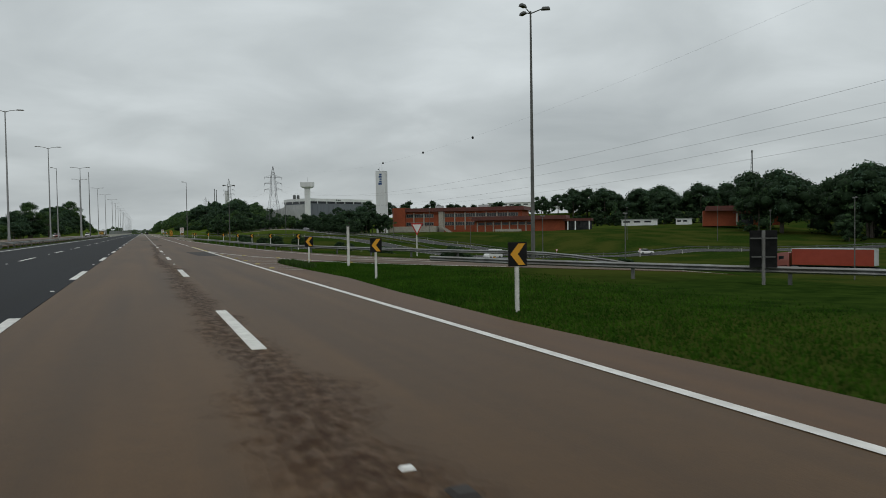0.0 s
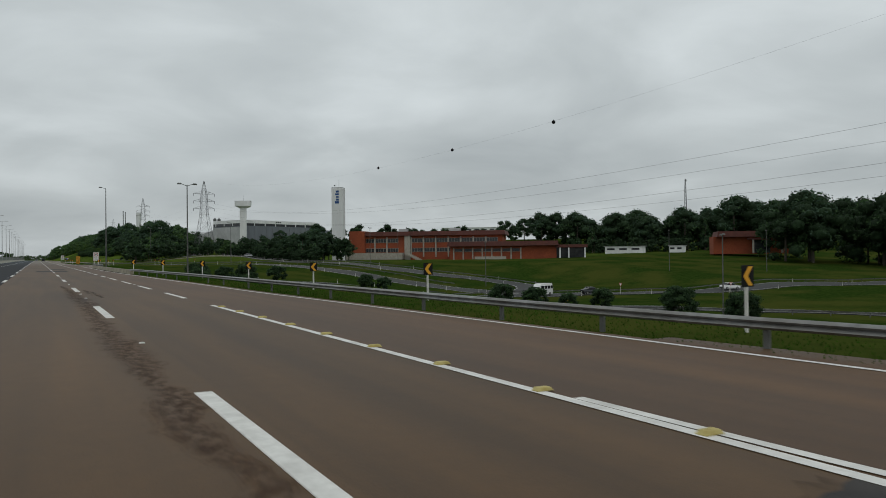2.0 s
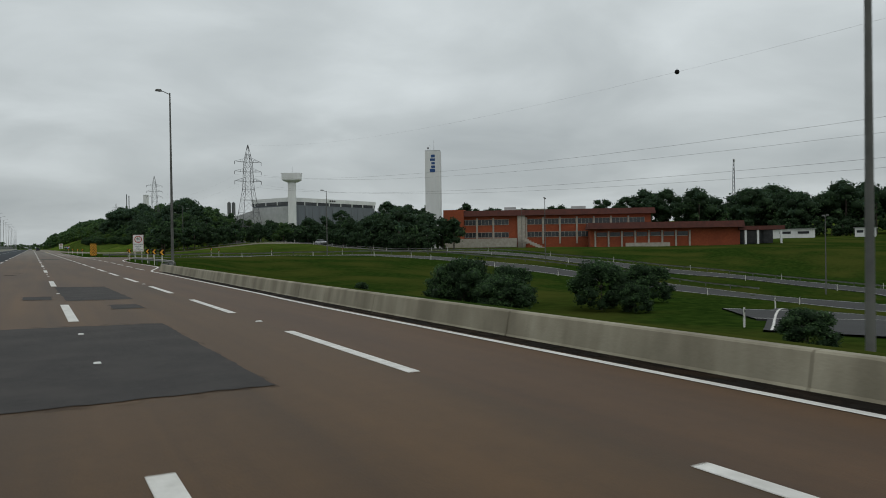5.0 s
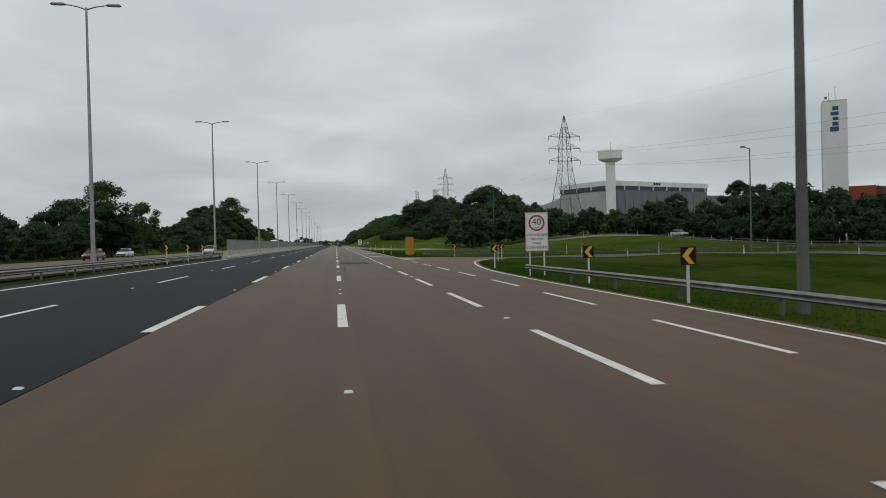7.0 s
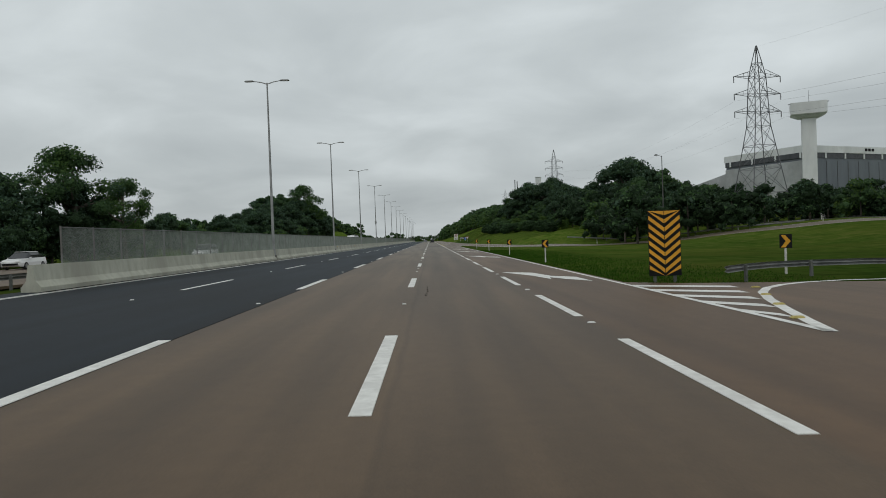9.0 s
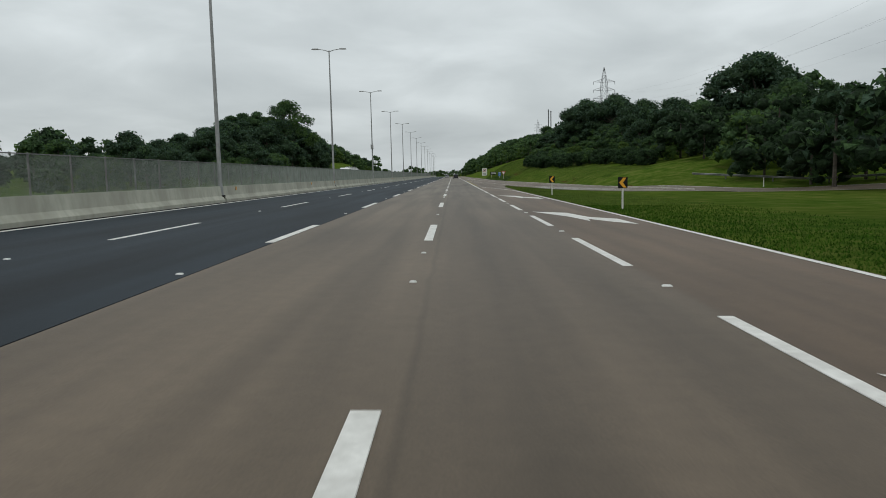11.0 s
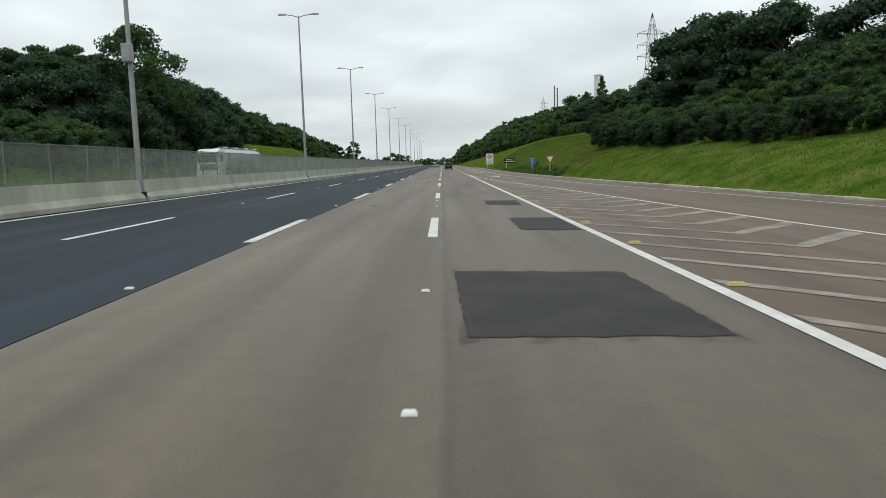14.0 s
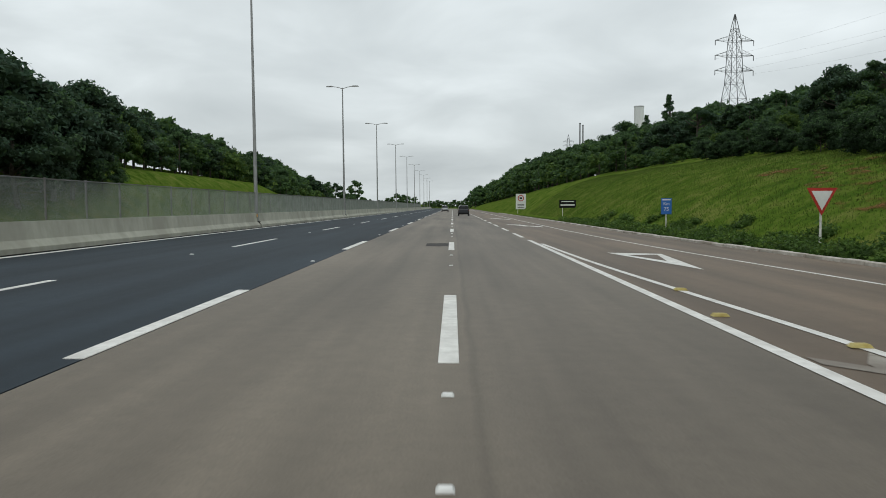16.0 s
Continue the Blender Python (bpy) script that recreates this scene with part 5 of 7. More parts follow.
def mushroom_tank():
    root = thing("water_tank", "white concrete water tank on a single slab stem", "tower", at=pose(91.5, 437.5, 5.6, 0, 0, -24))
    Build().prism([(-1.55, -1.2), (1.55, -1.2), (1.55, 1.2), (-1.55, 1.2)], -1.0, 22.0).obj("stem", WHITEWALL, root, bevel=0.05)
    b = Build()
    b.add([(-2.1, -1.6, 21.4), (2.1, -1.6, 21.4), (2.1, 1.6, 21.4), (-2.1, 1.6, 21.4), (-3.8, -2.6, 22.3), (3.8, -2.6, 22.3), (3.8, 2.6, 22.3), (-3.8, 2.6, 22.3), (-3.85, -2.65, 25.0), (3.85, -2.65, 25.0), (3.85, 2.65, 25.0), (-3.85, 2.65, 25.0)],
          [(0, 3, 2, 1), (0, 1, 5, 4), (1, 2, 6, 5), (2, 3, 7, 6), (3, 0, 4, 7), (4, 5, 9, 8), (5, 6, 10, 9), (6, 7, 11, 10), (7, 4, 8, 11), (8, 9, 10, 11)])
    b.obj("basin", WHITEWALL, root)
    Build().tube((0.2, 0, 25), (0.2, 0, 28.0), 0.06, 0.03, 6).obj("antenna", STEEL, root)
    for x in (-3.9, 3.9):
        Build().box((x * 1.05, -1, 24.9), (0.5, 0.2, 0.15)).obj("floodlight", STEEL, root)


def factory():
    root = thing("factory_hall", "large grey clad factory hall with a white fascia and strip windows", "building", at=frame_at((92, 441), (152, 467.5), 7.5))
    L, D = 52.0, 24.0
    Build().box((L / 2, D / 2, 4.8), (L, D, 12.0)).obj("wall", GREYPANEL, root)
    Build().box((L + 8, D / 2, 3.6), (16, D - 2, 11.4)).obj("side_hall", GREYPANEL, root)
    Build().box((-0.16, D / 2, 4.4), (0.3, D, 11.2)).obj("end_wall", LIGHTPANEL, root)
    for k in range(1, 13):
        Build().box((k * 4.0, -0.05, 4.4), (0.10, 0.10, 11.0)).obj("cladding_rib", STEEL, root)
    win = thing_part("window_strip", root)
    Build().box((L / 2, -0.06, 11.25), (L, 0.12, 1.3)).obj("pane", WINDOW, win)
    Build().box((-0.25, D / 2, 11.25), (0.24, D, 1.3)).obj("pane", WINDOW, win)
    for k in range(8):
        Build().box((0.4 + k * 7.2, -0.15, 11.25), (0.5, 0.24, 1.4)).obj("mullion", WHITEWALL, win)
        if k < 4:
            Build().box((-0.35, 0.6 + k * 7.2, 11.25), (0.24, 0.5, 1.4)).obj("mullion", WHITEWALL, win)
    Build().box((L / 2, D / 2, 12.75), (L + 0.8, D + 0.8, 1.7)).obj("fascia", WHITEWALL, root)
    for k in range(3):
        Build().box((22.5 + k * 1.3, -0.45, 12.85), (0.9, 0.08, 0.7)).obj("unreadable_mark", SIGNBLACK, root)
    wing = thing_part("low_wing", root)
    b = Build()
    b.add([(0, D + 0.2, -2), (20, D + 0.2, -2), (20, D + 26, -2), (0, D + 26, -2), (0, D + 0.2, 9.0), (20, D + 0.2, 9.0), (20, D + 26, 4.0), (0, D + 26, 4.0)],
          [(0, 3, 2, 1), (4, 5, 6, 7), (0, 1, 5, 4), (1, 2, 6, 5), (2, 3, 7, 6), (3, 0, 4, 7)])
    b.obj("wing_wall", LIGHTPANEL, wing)
    for k in range(3):
        Build().box((6 + k * 4.2, -6, 1.0), (3.0, 5.5, 3.0), taper=0.92).obj("loading_canopy", LIGHTPANEL, root)


def silo_pair():
    for x in (0, 4.2):
        root = thing("silo", "dark steel storage silo behind the hall", "silo", "storage silos", at=pose(171 + x * 1.2, 880 + x * 0.6, 18))
        Build().tube((0, 0, 0), (0, 0, 26), 1.8, seg=16).obj("shell", STEEL, root)
        Build().tube((0, 0, 26), (0, 0, 27.2), 1.8, 0.6, 16).obj("cap", STEEL, root)
    tank = thing("storage_tank", "white cylindrical tank on the wooded hill", "tank", at=pose(82, 792, 22))
    Build().tube((0, 0, 0), (0, 0, 22), 2.1, seg=18).obj("shell", WHITEWALL, tank)
    Build().tube((0, 0, 22), (0, 0, 22.5), 2.2, seg=18).obj("rim", LIGHTPANEL, tank)
    for k, (x, h) in enumerate(((83.5, 33), (86, 32))):
        st = thing("chimney", "thin grey steel chimney beyond the trees", "chimney", "thin chimneys", at=pose(x, 945 + 3 * k, 22))
        Build().tube((0, 0, 0), (0, 0, h), 0.5, 0.42, 10).obj("flue", STEEL, st)
        Build().tube((0, 0, h - 0.6), (0, 0, h - 0.3), 0.62, seg=10).obj("collar", STEEL, st)
    shed = thing("shed", "low white roofed shed behind the trees", "building", at=pose(72, 486, 9, 0, 0, 20))
    Build().box((0, 0, 3), (16, 9, 6)).obj("wall", LIGHTPANEL, shed)
    Build().box((0, 0, 6.2), (17, 10, 0.5)).obj("roof", WHITEWALL, shed)


def low_white(at, L, label):
    root = thing("site_building", label, "building", "low white buildings", at=at)
    Build().box((0, 0, 1.7), (L, 5, 3.4)).obj("wall", WHITEWALL, root)
    Build().box((0, 0, 3.5), (L + 0.8, 5.8, 0.25)).obj("roof", LIGHTPANEL, root)
    n = max(2, int(L / 5))
    for k in range(n):
        Build().box((-L / 2 + (k + 0.5) * L / n, -2.52, 2.2), (L / n * 0.62, 0.08, 0.9)).obj("window", WINDOW, root)


def gatehouse():
    root = thing("gatehouse", "orange brick gatehouse with a dark red canopy roof", "building", at=frame_at((233, 257), (261, 232), 1.2))
    Build().box((15, 5, 3), (32, 10, 7)).obj("wall", ORANGE, root)
    Build().box((17, 4, 7.4), (34, 13, 2.2), taper=0.97).obj("roof", ROOFRED, root)
    Build().box((18, -2, 5.4), (13, 5, 0.6)).obj("porch_roof", ROOFRED, root)
    Build().box((17, -0.1, 2.4), (6, 0.3, 5)).obj("doorway", WINDOW, root)
    for x in (13, 23.5):
        Build().box((x, -4, 2.6), (0.6, 0.6, 5.6)).obj("pillar", PALEBAND, root)


orange_works()
annex()
tower()
mushroom_tank()
factory()
silo_pair()
low_white(frame_at((251, 326), (258, 310), 1.3), 19, "low white site building with dark windows")
low_white(frame_at((260, 301), (263, 295), 1.3), 6.5, "small white kiosk beside the fence")
low_white(frame_at((282, 420), (330, 380), 14), 70, "long pale flat-roofed building beyond the trees")
low_white(frame_at((250, 470), (290, 440), 16), 36, "pale flat-roofed hall beyond the trees")
gatehouse()


# ---- pylons and wires ----
def pylon(at, H, label="lattice steel power pylon with three pairs of arms"):
    root = thing("power_pylon", label, "pylon", "power pylons", at=at)
    levels = [(0.0, 4.3), (0.16, 3.5), (0.30, 2.8), (0.43, 2.15), (0.54, 1.6), (0.62, 1.45), (0.72, 1.3), (0.82, 1.15), (0.90, 0.7), (1.0, 0.06)]
    pts = [[(sx * w, sy * w, t * H) for sx, sy in ((-1, -1), (1, -1), (1, 1), (-1, 1))] for t, w in levels]
    legs, brace = Build(), Build()
    for a, b in zip(pts, pts[1:]):
        for i in range(4):
            j = (i + 1) % 4
            legs.tube(a[i], b[i], 0.085, seg=4, cap=False)
            brace.tube(a[i], b[j], 0.042, seg=4, cap=False)
            brace.tube(a[j], b[i], 0.042, seg=4, cap=False)
            brace.tube(b[i], b[j], 0.05, seg=4, cap=False)
    legs.obj("leg_frame", STEEL, root)
    brace.obj("bracing", STEEL, root)
    for t in (0.62, 0.72, 0.82):
        for s in (-1, 1):
            z = t * H
            w = 1.45 - (t - 0.62) * 1.5
            tip = (s * 4.9, 0, z + 0.2)
            b = Build()
            for y in (-w, w):
                b.tube((s * w, y, z), tip, 0.06, seg=4, cap=False).tube((s * w, y, z + 1.3), tip, 0.05, seg=4, cap=False)
                b.tube((s * (w + 1.2), y * 0.65, z + 0.06), (s * (w + 1.2), y * 0.65, z + 0.95), 0.035, seg=4, cap=False)
            b.obj("arm", STEEL, root)
            Build().tube(tip, (tip[0], 0, tip[2] - 1.2), 0.09, 0.09, 6).obj("insulator", CABLE, root)
    return root


PY = [(66.4, 409.7, 2.8, 34.6), (69.3, 654, 11.5, 36.2)]
for x, y, z, h in PY:
    pylon(pose(x, y, z, 0, 0, 6), h)
pylon(pose(70, 908, 20.5, 0, 0, 6) @ Matrix.Scale(0.65, 4), 36.0, "small distant lattice pylon above the trees")


def wire_run(a, b, sag, r=0.028, name="power_line"):
    a, b = Vector(a), Vector(b)
    path = []
    for i in range(33):
        t = i / 32
        p = a.lerp(b, t)
        path.append((p.x, p.y, p.z - sag * 4 * t * (1 - t)))
    bld = Build().sweep([(-r, 0), (0, -r), (r, 0), (0, r)], path)
    return tagged(bld.obj(name, CABLE, fix=False), "thin dark overhead power line between pylons", "cable", "power lines")


wire_run((67.0, 410, 37.4), (67.0, -42, 37.4), 15.9, 0.006)
for t, s in ((0.62, 4.9), (0.62, -4.9), (0.72, 4.9), (0.72, -4.9)):
    z = 2.8 + t * 34.6 - 1.0
    wire_run((67.0 + s, 410, z), (67.0 + s, -83, z), 15.1, 0.012)
    wire_run((67.0 + s, 410, z), (69.3 + s, 654, 12 + t * 36 - 1.0), 5.5, 0.008)
ball = thing("marker_ball", "dark round aviation marker ball on the top wire", "marker ball", "marker balls on the wire", at=pose(67.0, 151.3, 21.7))
bm = bmesh.new()
bmesh.ops.create_icosphere(bm, subdivisions=3, radius=0.28)
bme = bpy.data.meshes.new("shell")
bm.to_mesh(bme)
bm.free()
bme.materials.append(SIGNBLACK)
shared("shell", bme, ball)
Build().tube((0, -0.36, 0), (0, 0.36, 0), 0.05, seg=6).obj("clamp", STEEL, ball)
Build().tube((0, 0, 0.27), (0, 0, 0.38), 0.05, seg=6).obj("eye_bolt", STEEL, ball)
for y in (181.8, 215.5):
    t = (410 - y) / 452
    copy_thing(ball, pose(67.0, y, 37.4 - 15.9 * 4 * t * (1 - t)))
mast = thing("radio_mast", "slim lattice radio mast above the distant trees", "mast", at=pose(820, 788, 8) @ Matrix.Scale(1.33, 4))
b = Build()
for k in range(18):
    z0, z1 = k * 4.2, (k + 1) * 4.2
    w0, w1 = 3.2 - k * 0.15, 3.2 - (k + 1) * 0.15
    for i in range(3):
        a0, a1 = 2.094 * i, 2.094 * (i + 1)
        b.tube((w0 * math.cos(a0), w0 * math.sin(a0), z0), (w1 * math.cos(a0), w1 * math.sin(a0), z1), 0.22, seg=4, cap=False)
        b.tube((w0 * math.cos(a0), w0 * math.sin(a0), z0), (w1 * math.cos(a1), w1 * math.sin(a1), z1), 0.13, seg=4, cap=False)
b.obj("lattice", STEEL, mast)
Build().box((0.6, 0, 74), (1.2, 1.2, 2.4)).obj("antenna_panel", LIGHTPANEL, mast)


# ---- vehicles ----
def wheel(parent, x, y, r, w=0.2):
    wh = thing_part("wheel", parent)
    Build().tube((x - w / 2, y, r), (x + w / 2, y, r), r, seg=18).obj("tyre", RUBBER, wh, bevel=0.02)
    Build().tube((x - w / 2 - 0.01, y, r), (x + w / 2 + 0.01, y, r), r * 0.6, seg=14).obj("rim", GALV, wh)


def shell(sections, mat, name, parent, smooth=True, bevel=0.0):
    """A body lofted through cross-sections: (y, half width, z low, z high, half width at the top)."""
    b = Build()
    pts, m = [], 8
    for y, w, z0, z1, wt in sections:
        zm = z0 + (z1 - z0) * 0.55
        pts += [(-w * 0.94, y, z0), (-w, y, z0 + (zm - z0) * 0.3), (-w, y, zm), (-wt, y, z1), (wt, y, z1), (w, y, zm), (w, y, z0 + (zm - z0) * 0.3), (w * 0.94, y, z0)]
    n = len(sections)
    fs = [(i * m + j, i * m + (j + 1) % m, (i + 1) * m + (j + 1) % m, (i + 1) * m + j) for i in range(n - 1) for j in range(m)]
    fs += [tuple(range(m)), tuple(reversed(range((n - 1) * m, n * m)))]
    b.add(pts, fs)
    return b.obj(name, mat, parent, bevel=bevel)


def car(at, paint, label, suv=False):
    root = thing("car", label, "car", "cars on the road", at=at)
    k = 1.12 if suv else 1.0
    shell([(-2.1, 0.72, 0.35, 0.62 * k, 0.66), (-1.95, 0.83, 0.25, 0.78 * k, 0.74), (-1.0, 0.87, 0.22, 0.92 * k, 0.80), (0.9, 0.87, 0.22, 0.95 * k, 0.80), (1.85, 0.84, 0.25, 0.98 * k, 0.76), (2.05, 0.76, 0.35, 0.85 * k, 0.70)], paint, "body", root)
    shell([(-1.05, 0.78, 0.88 * k, 0.93 * k, 0.72), (-0.35, 0.78, 0.88 * k, 1.42 * k, 0.58), (0.9, 0.78, 0.9 * k, 1.46 * k, 0.60), (1.75 if suv else 1.55, 0.76, 0.93 * k, 1.38 * k if suv else 1.02 * k, 0.62)], GLASSCAR, "glasshouse", root)
    Build().box((0, 0.35, 1.455 * k), (1.14, 1.5, 0.05)).obj("roof_panel", paint, root, bevel=0.02)
    for sx in (-0.78, 0.78):
        wheel(root, sx, -1.25, 0.31)
        wheel(root, sx, 1.25, 0.31)
        Build().box((sx * 0.78, -2.06, 0.64 * k), (0.34, 0.08, 0.14)).obj("headlight", SIGNWHITE, root, bevel=0.02)
        Build().box((sx * 0.8, 2.0, 0.74 * k), (0.26, 0.08, 0.2)).obj("tail_light", SIGNRED, root, bevel=0.02)
        Build().box((sx * 1.18, -0.72, 0.95 * k), (0.16, 0.12, 0.12)).obj("mirror", paint, root, bevel=0.02)
    Build().box((0, -2.1, 0.45), (1.3, 0.1, 0.16)).obj("grille", SIGNBLACK, root)
    Build().box((0, 2.08, 0.45), (1.4, 0.1, 0.16)).obj("bumper", SIGNBLACK, root)
    return root


def paint(name, c):
    return surf(name, c, tuple(min(1, v * 1.12) for v in c), 0.8, 0.25, spec=0.6)


SILVER, WHITEP, REDP, DARKP, YELP = paint("silver_paint", (0.36, 0.37, 0.38)), paint("white_paint", (0.70, 0.70, 0.69)), paint("dull_red_paint", (0.24, 0.075, 0.06)), paint("dark_paint", (0.018, 0.02, 0.024)), paint("dull_yellow_paint", (0.42, 0.30, 0.06))
TANKER = paint("pale_tank_steel", (0.50, 0.51, 0.51))
REDT = paint("red_tarpaulin", (0.30, 0.05, 0.03))
car(pose(-30.5, 306.0, 0.28), REDP, "dull red hatchback on the opposite carriageway")
car(pose(-33.7, 331.0, 0.28), WHITEP, "white hatchback with headlights on the opposite carriageway")
car(pose(-23.0, 345.5, 0.28), WHITEP, "white estate car behind the mesh screen", suv=True)
car(pose(1.75, 588, -0.03, 0, 0, 180), DARKP, "dark off-roader driving away along the road", suv=True)
car(pose(-1.9, 660, 0.04, 0, 0, 180), SILVER, "small grey car far ahead on the road")
car(pose(96, 176, gzf(96, 176) + 0.12, 0, 0, 75), DARKP, "dark car on the lower access road")
car(pose(128, 168, gzf(128, 168) + 0.12, 0, 0, 75), WHITEP, "white saloon on the lower access road")
car(pose(72, 352, gzf(72, 352) + 0.12, 0, 0, 12), SILVER, "silver car on the lower ring road")


def van(at):
    root = thing("van", "white passenger minibus on the lower road", "van", at=at)
    shell([(-2.75, 0.85, 0.4, 0.95, 0.8), (-2.5, 0.95, 0.3, 1.25, 0.88), (-1.9, 0.97, 0.3, 1.55, 0.88), (-1.2, 0.98, 0.3, 2.35, 0.82), (-0.6, 0.98, 0.3, 2.48, 0.84), (2.6, 0.98, 0.3, 2.48, 0.84), (2.75, 0.95, 0.35, 2.3, 0.8)], WHITEP, "body", root)
    for sx in (-0.965, 0.965):
        for y in (-0.9, 0.25, 1.35, 2.3):
            Build().box((sx, y, 1.72), (0.05, 0.92 if y < 2 else 0.6, 0.62)).obj("window", GLASSCAR, root)
        wheel(root, sx * 0.92, -1.75, 0.36)
        wheel(root, sx * 0.92, 1.65, 0.36)
    b = Build().add([(-0.8, -1.95, 1.5), (0.8, -1.95, 1.5), (0.72, -1.28, 2.25), (-0.72, -1.28, 2.25)], [(0, 1, 2, 3)])
    b.obj("windscreen", GLASSCAR, root)
    return root


van(pose(86, 179.5, gzf(86, 179.5) + 0.12, 0, 0, -72))


def lorry(at, cab_paint, load_mat, label, tanker=False):
    root = thing("lorry", label, "lorry", "lorries", at=at)
    cab = shell([(-7.6, 1.14, 0.55, 3.0, 1.02), (-7.45, 1.2, 0.5, 3.15, 1.08), (-6.9, 1.22, 0.5, 3.3, 1.12), (-5.75, 1.22, 0.5, 3.4, 1.12), (-5.5, 1.2, 0.55, 3.3, 1.1)], cab_paint, "cab", root)
    Build().box((0, -7.6, 2.35), (2.08, 0.10, 0.80)).obj("windscreen", GLASSCAR, cab, bevel=0.03)
    Build().box((0, -7.72, 2.86), (2.2, 0.30, 0.12)).obj("sun_visor", SIGNBLACK, cab, bevel=0.03)
    Build().box((0, -7.62, 1.45), (1.70, 0.06, 0.62)).obj("grille", SIGNBLACK, cab, bevel=0.02)
    for k in range(4):
        Build().box((0, -7.67, 1.23 + 0.15 * k), (1.62, 0.05, 0.05)).obj("grille_bar", GALV, cab)
    Build().box((0, -7.68, 0.78), (2.42, 0.26, 0.42)).obj("bumper", cab_paint, cab, bevel=0.05)
    for sx in (-1, 1):
        Build().box((sx * 0.92, -7.83, 0.82), (0.42, 0.06, 0.20)).obj("headlight", SIGNWHITE, cab, bevel=0.02)
        Build().box((sx * 1.185, -6.75, 2.35), (0.05, 0.85, 0.72)).obj("side_window", GLASSCAR, cab, bevel=0.02)
        Build().box((sx * 1.225, -6.75, 1.45), (0.02, 0.95, 0.9)).obj("door_panel", cab_paint, cab, bevel=0.008)
        Build().box((sx * 1.40, -7.45, 2.4), (0.16, 0.12, 0.62)).obj("mirror", SIGNBLACK, cab, bevel=0.03)
        Build().box((sx * 1.15, -6.4, 1.1), (0.20, 1.30, 0.12)).obj("mudguard", SIGNBLACK, cab, bevel=0.03)
        Build().box((sx * 1.0, -4.6, 0.75), (0.5, 1.1, 0.55)).obj("fuel_tank", GALV, root, bevel=0.08)
    Build().box((0, 0.8 + (1.8 if tanker else 0), 0.95), (1.0, 14.0 + (3.6 if tanker else 0), 0.35)).obj("chassis", SIGNBLACK, root)
    if tanker:
        tank = Build().tube((0, -4.9, 2.35), (0, -4.6, 2.35), 0.9, 1.14, seg=28).tube((0, -4.6, 2.35), (0, 10.2, 2.35), 1.14, seg=28).tube((0, 10.2, 2.35), (0, 10.6, 2.35), 1.14, 0.85, seg=28).obj("tank", load_mat, root, smooth=False)
        Build().box((0, 2.8, 3.46), (0.5, 14.0, 0.05)).obj("walkway", GALV, tank)
        for k in range(10):
            Build().tube((0, -4.0 + 1.5 * k, 2.35), (0, -3.92 + 1.5 * k, 2.35), 1.175, seg=28).obj("band", GALV, tank)
        for y in (-3.0, 1.2, 5.4, 9.2):
            Build().tube((0, y, 3.4), (0, y, 3.68), 0.3, seg=12).obj("hatch", GALV, tank)
            Build().box((0, y + 0.7, 3.58), (0.75, 1.3, 0.16)).obj("valve_cover", cab_paint, tank, bevel=0.03)
        for sx in (-1, 1):
            Build().box((sx * 1.08, 2.8, 1.55), (0.16, 13.0, 0.32)).obj("side_guard", GALV, root, bevel=0.02)
    else:
        Build().box((0, 1.2, 2.6), (2.5, 12.4, 2.7)).obj("load_box", load_mat, root, bevel=0.04)
        Build().box((0, 7.46, 2.6), (2.4, 0.1, 2.6)).obj("rear_door", LIGHTPANEL, root)
        Build().box((0, 1.2, 3.99), (2.54, 12.5, 0.1)).obj("roof_cover", LIGHTPANEL, root)
    for y in (-6.4, -3.4, *((7.2, 8.5, 9.8) if tanker else (3.6, 4.9, 6.2))):
        for sx in (-1.0, 1.0):
            wheel(root, sx, y, 0.5, 0.3)
    return root


lorry(pose(104, 92, gzf(104, 92) + 0.12, 0, 0, -158), REDP, REDT, "red curtain-sided lorry with a pale rear door")
lorry(pose(-24.0, 499.3, 0.28), WHITEP, TANKER, "white tractor unit pulling a silver tank trailer", tanker=True)
yv = thing("armoured_van", "boxy yellow armoured van behind the mesh screen", "van", at=pose(-21.4, 427.9, 0.28) @ Matrix.Scale(0.82, 4))
shell([(-2.9, 0.9, 0.5, 1.3, 0.85), (-1.9, 1.0, 0.4, 1.5, 0.95), (-1.6, 1.05, 0.4, 2.5, 0.95), (2.7, 1.05, 0.4, 2.6, 1.0), (2.8, 1.0, 0.5, 2.5, 0.95)], YELP, "body", yv)
Build().box((0, 0.4, 2.66), (1.5, 2.6, 0.14)).obj("roof_box", YELP, yv, bevel=0.04)
Build().box((0, -2.93, 0.95), (1.2, 0.06, 0.5)).obj("grille", SIGNBLACK, yv, bevel=0.02)
for k in range(3):
    Build().box((0, -2.97, 0.80 + 0.15 * k), (1.15, 0.04, 0.05)).obj("grille_bar", YELP, yv)
for sx in (-0.72, 0.72):
    Build().box((sx, -2.92, 0.9), (0.22, 0.08, 0.2)).obj("headlight", SIGNWHITE, yv, bevel=0.02)
    Build().box((sx * 1.62, -1.55, 1.75), (0.16, 0.10, 0.34)).obj("mirror", SIGNBLACK, yv, bevel=0.02)
Build().box((0, -1.74, 1.95), (1.7, 0.1, 0.5)).obj("windscreen", GLASSCAR, yv)
for sx in (-1.05, 1.05):
    for y in (-1.0, 0.3, 1.3):
        Build().box((sx, y, 2.0), (0.04, 0.6, 0.3)).obj("window", GLASSCAR, yv)
    wheel(yv, sx * 0.9, -1.9, 0.42, 0.28)
    wheel(yv, sx * 0.9, 1.7, 0.42, 0.28)

# ---- trees ----
rng = np.random.default_rng(7)


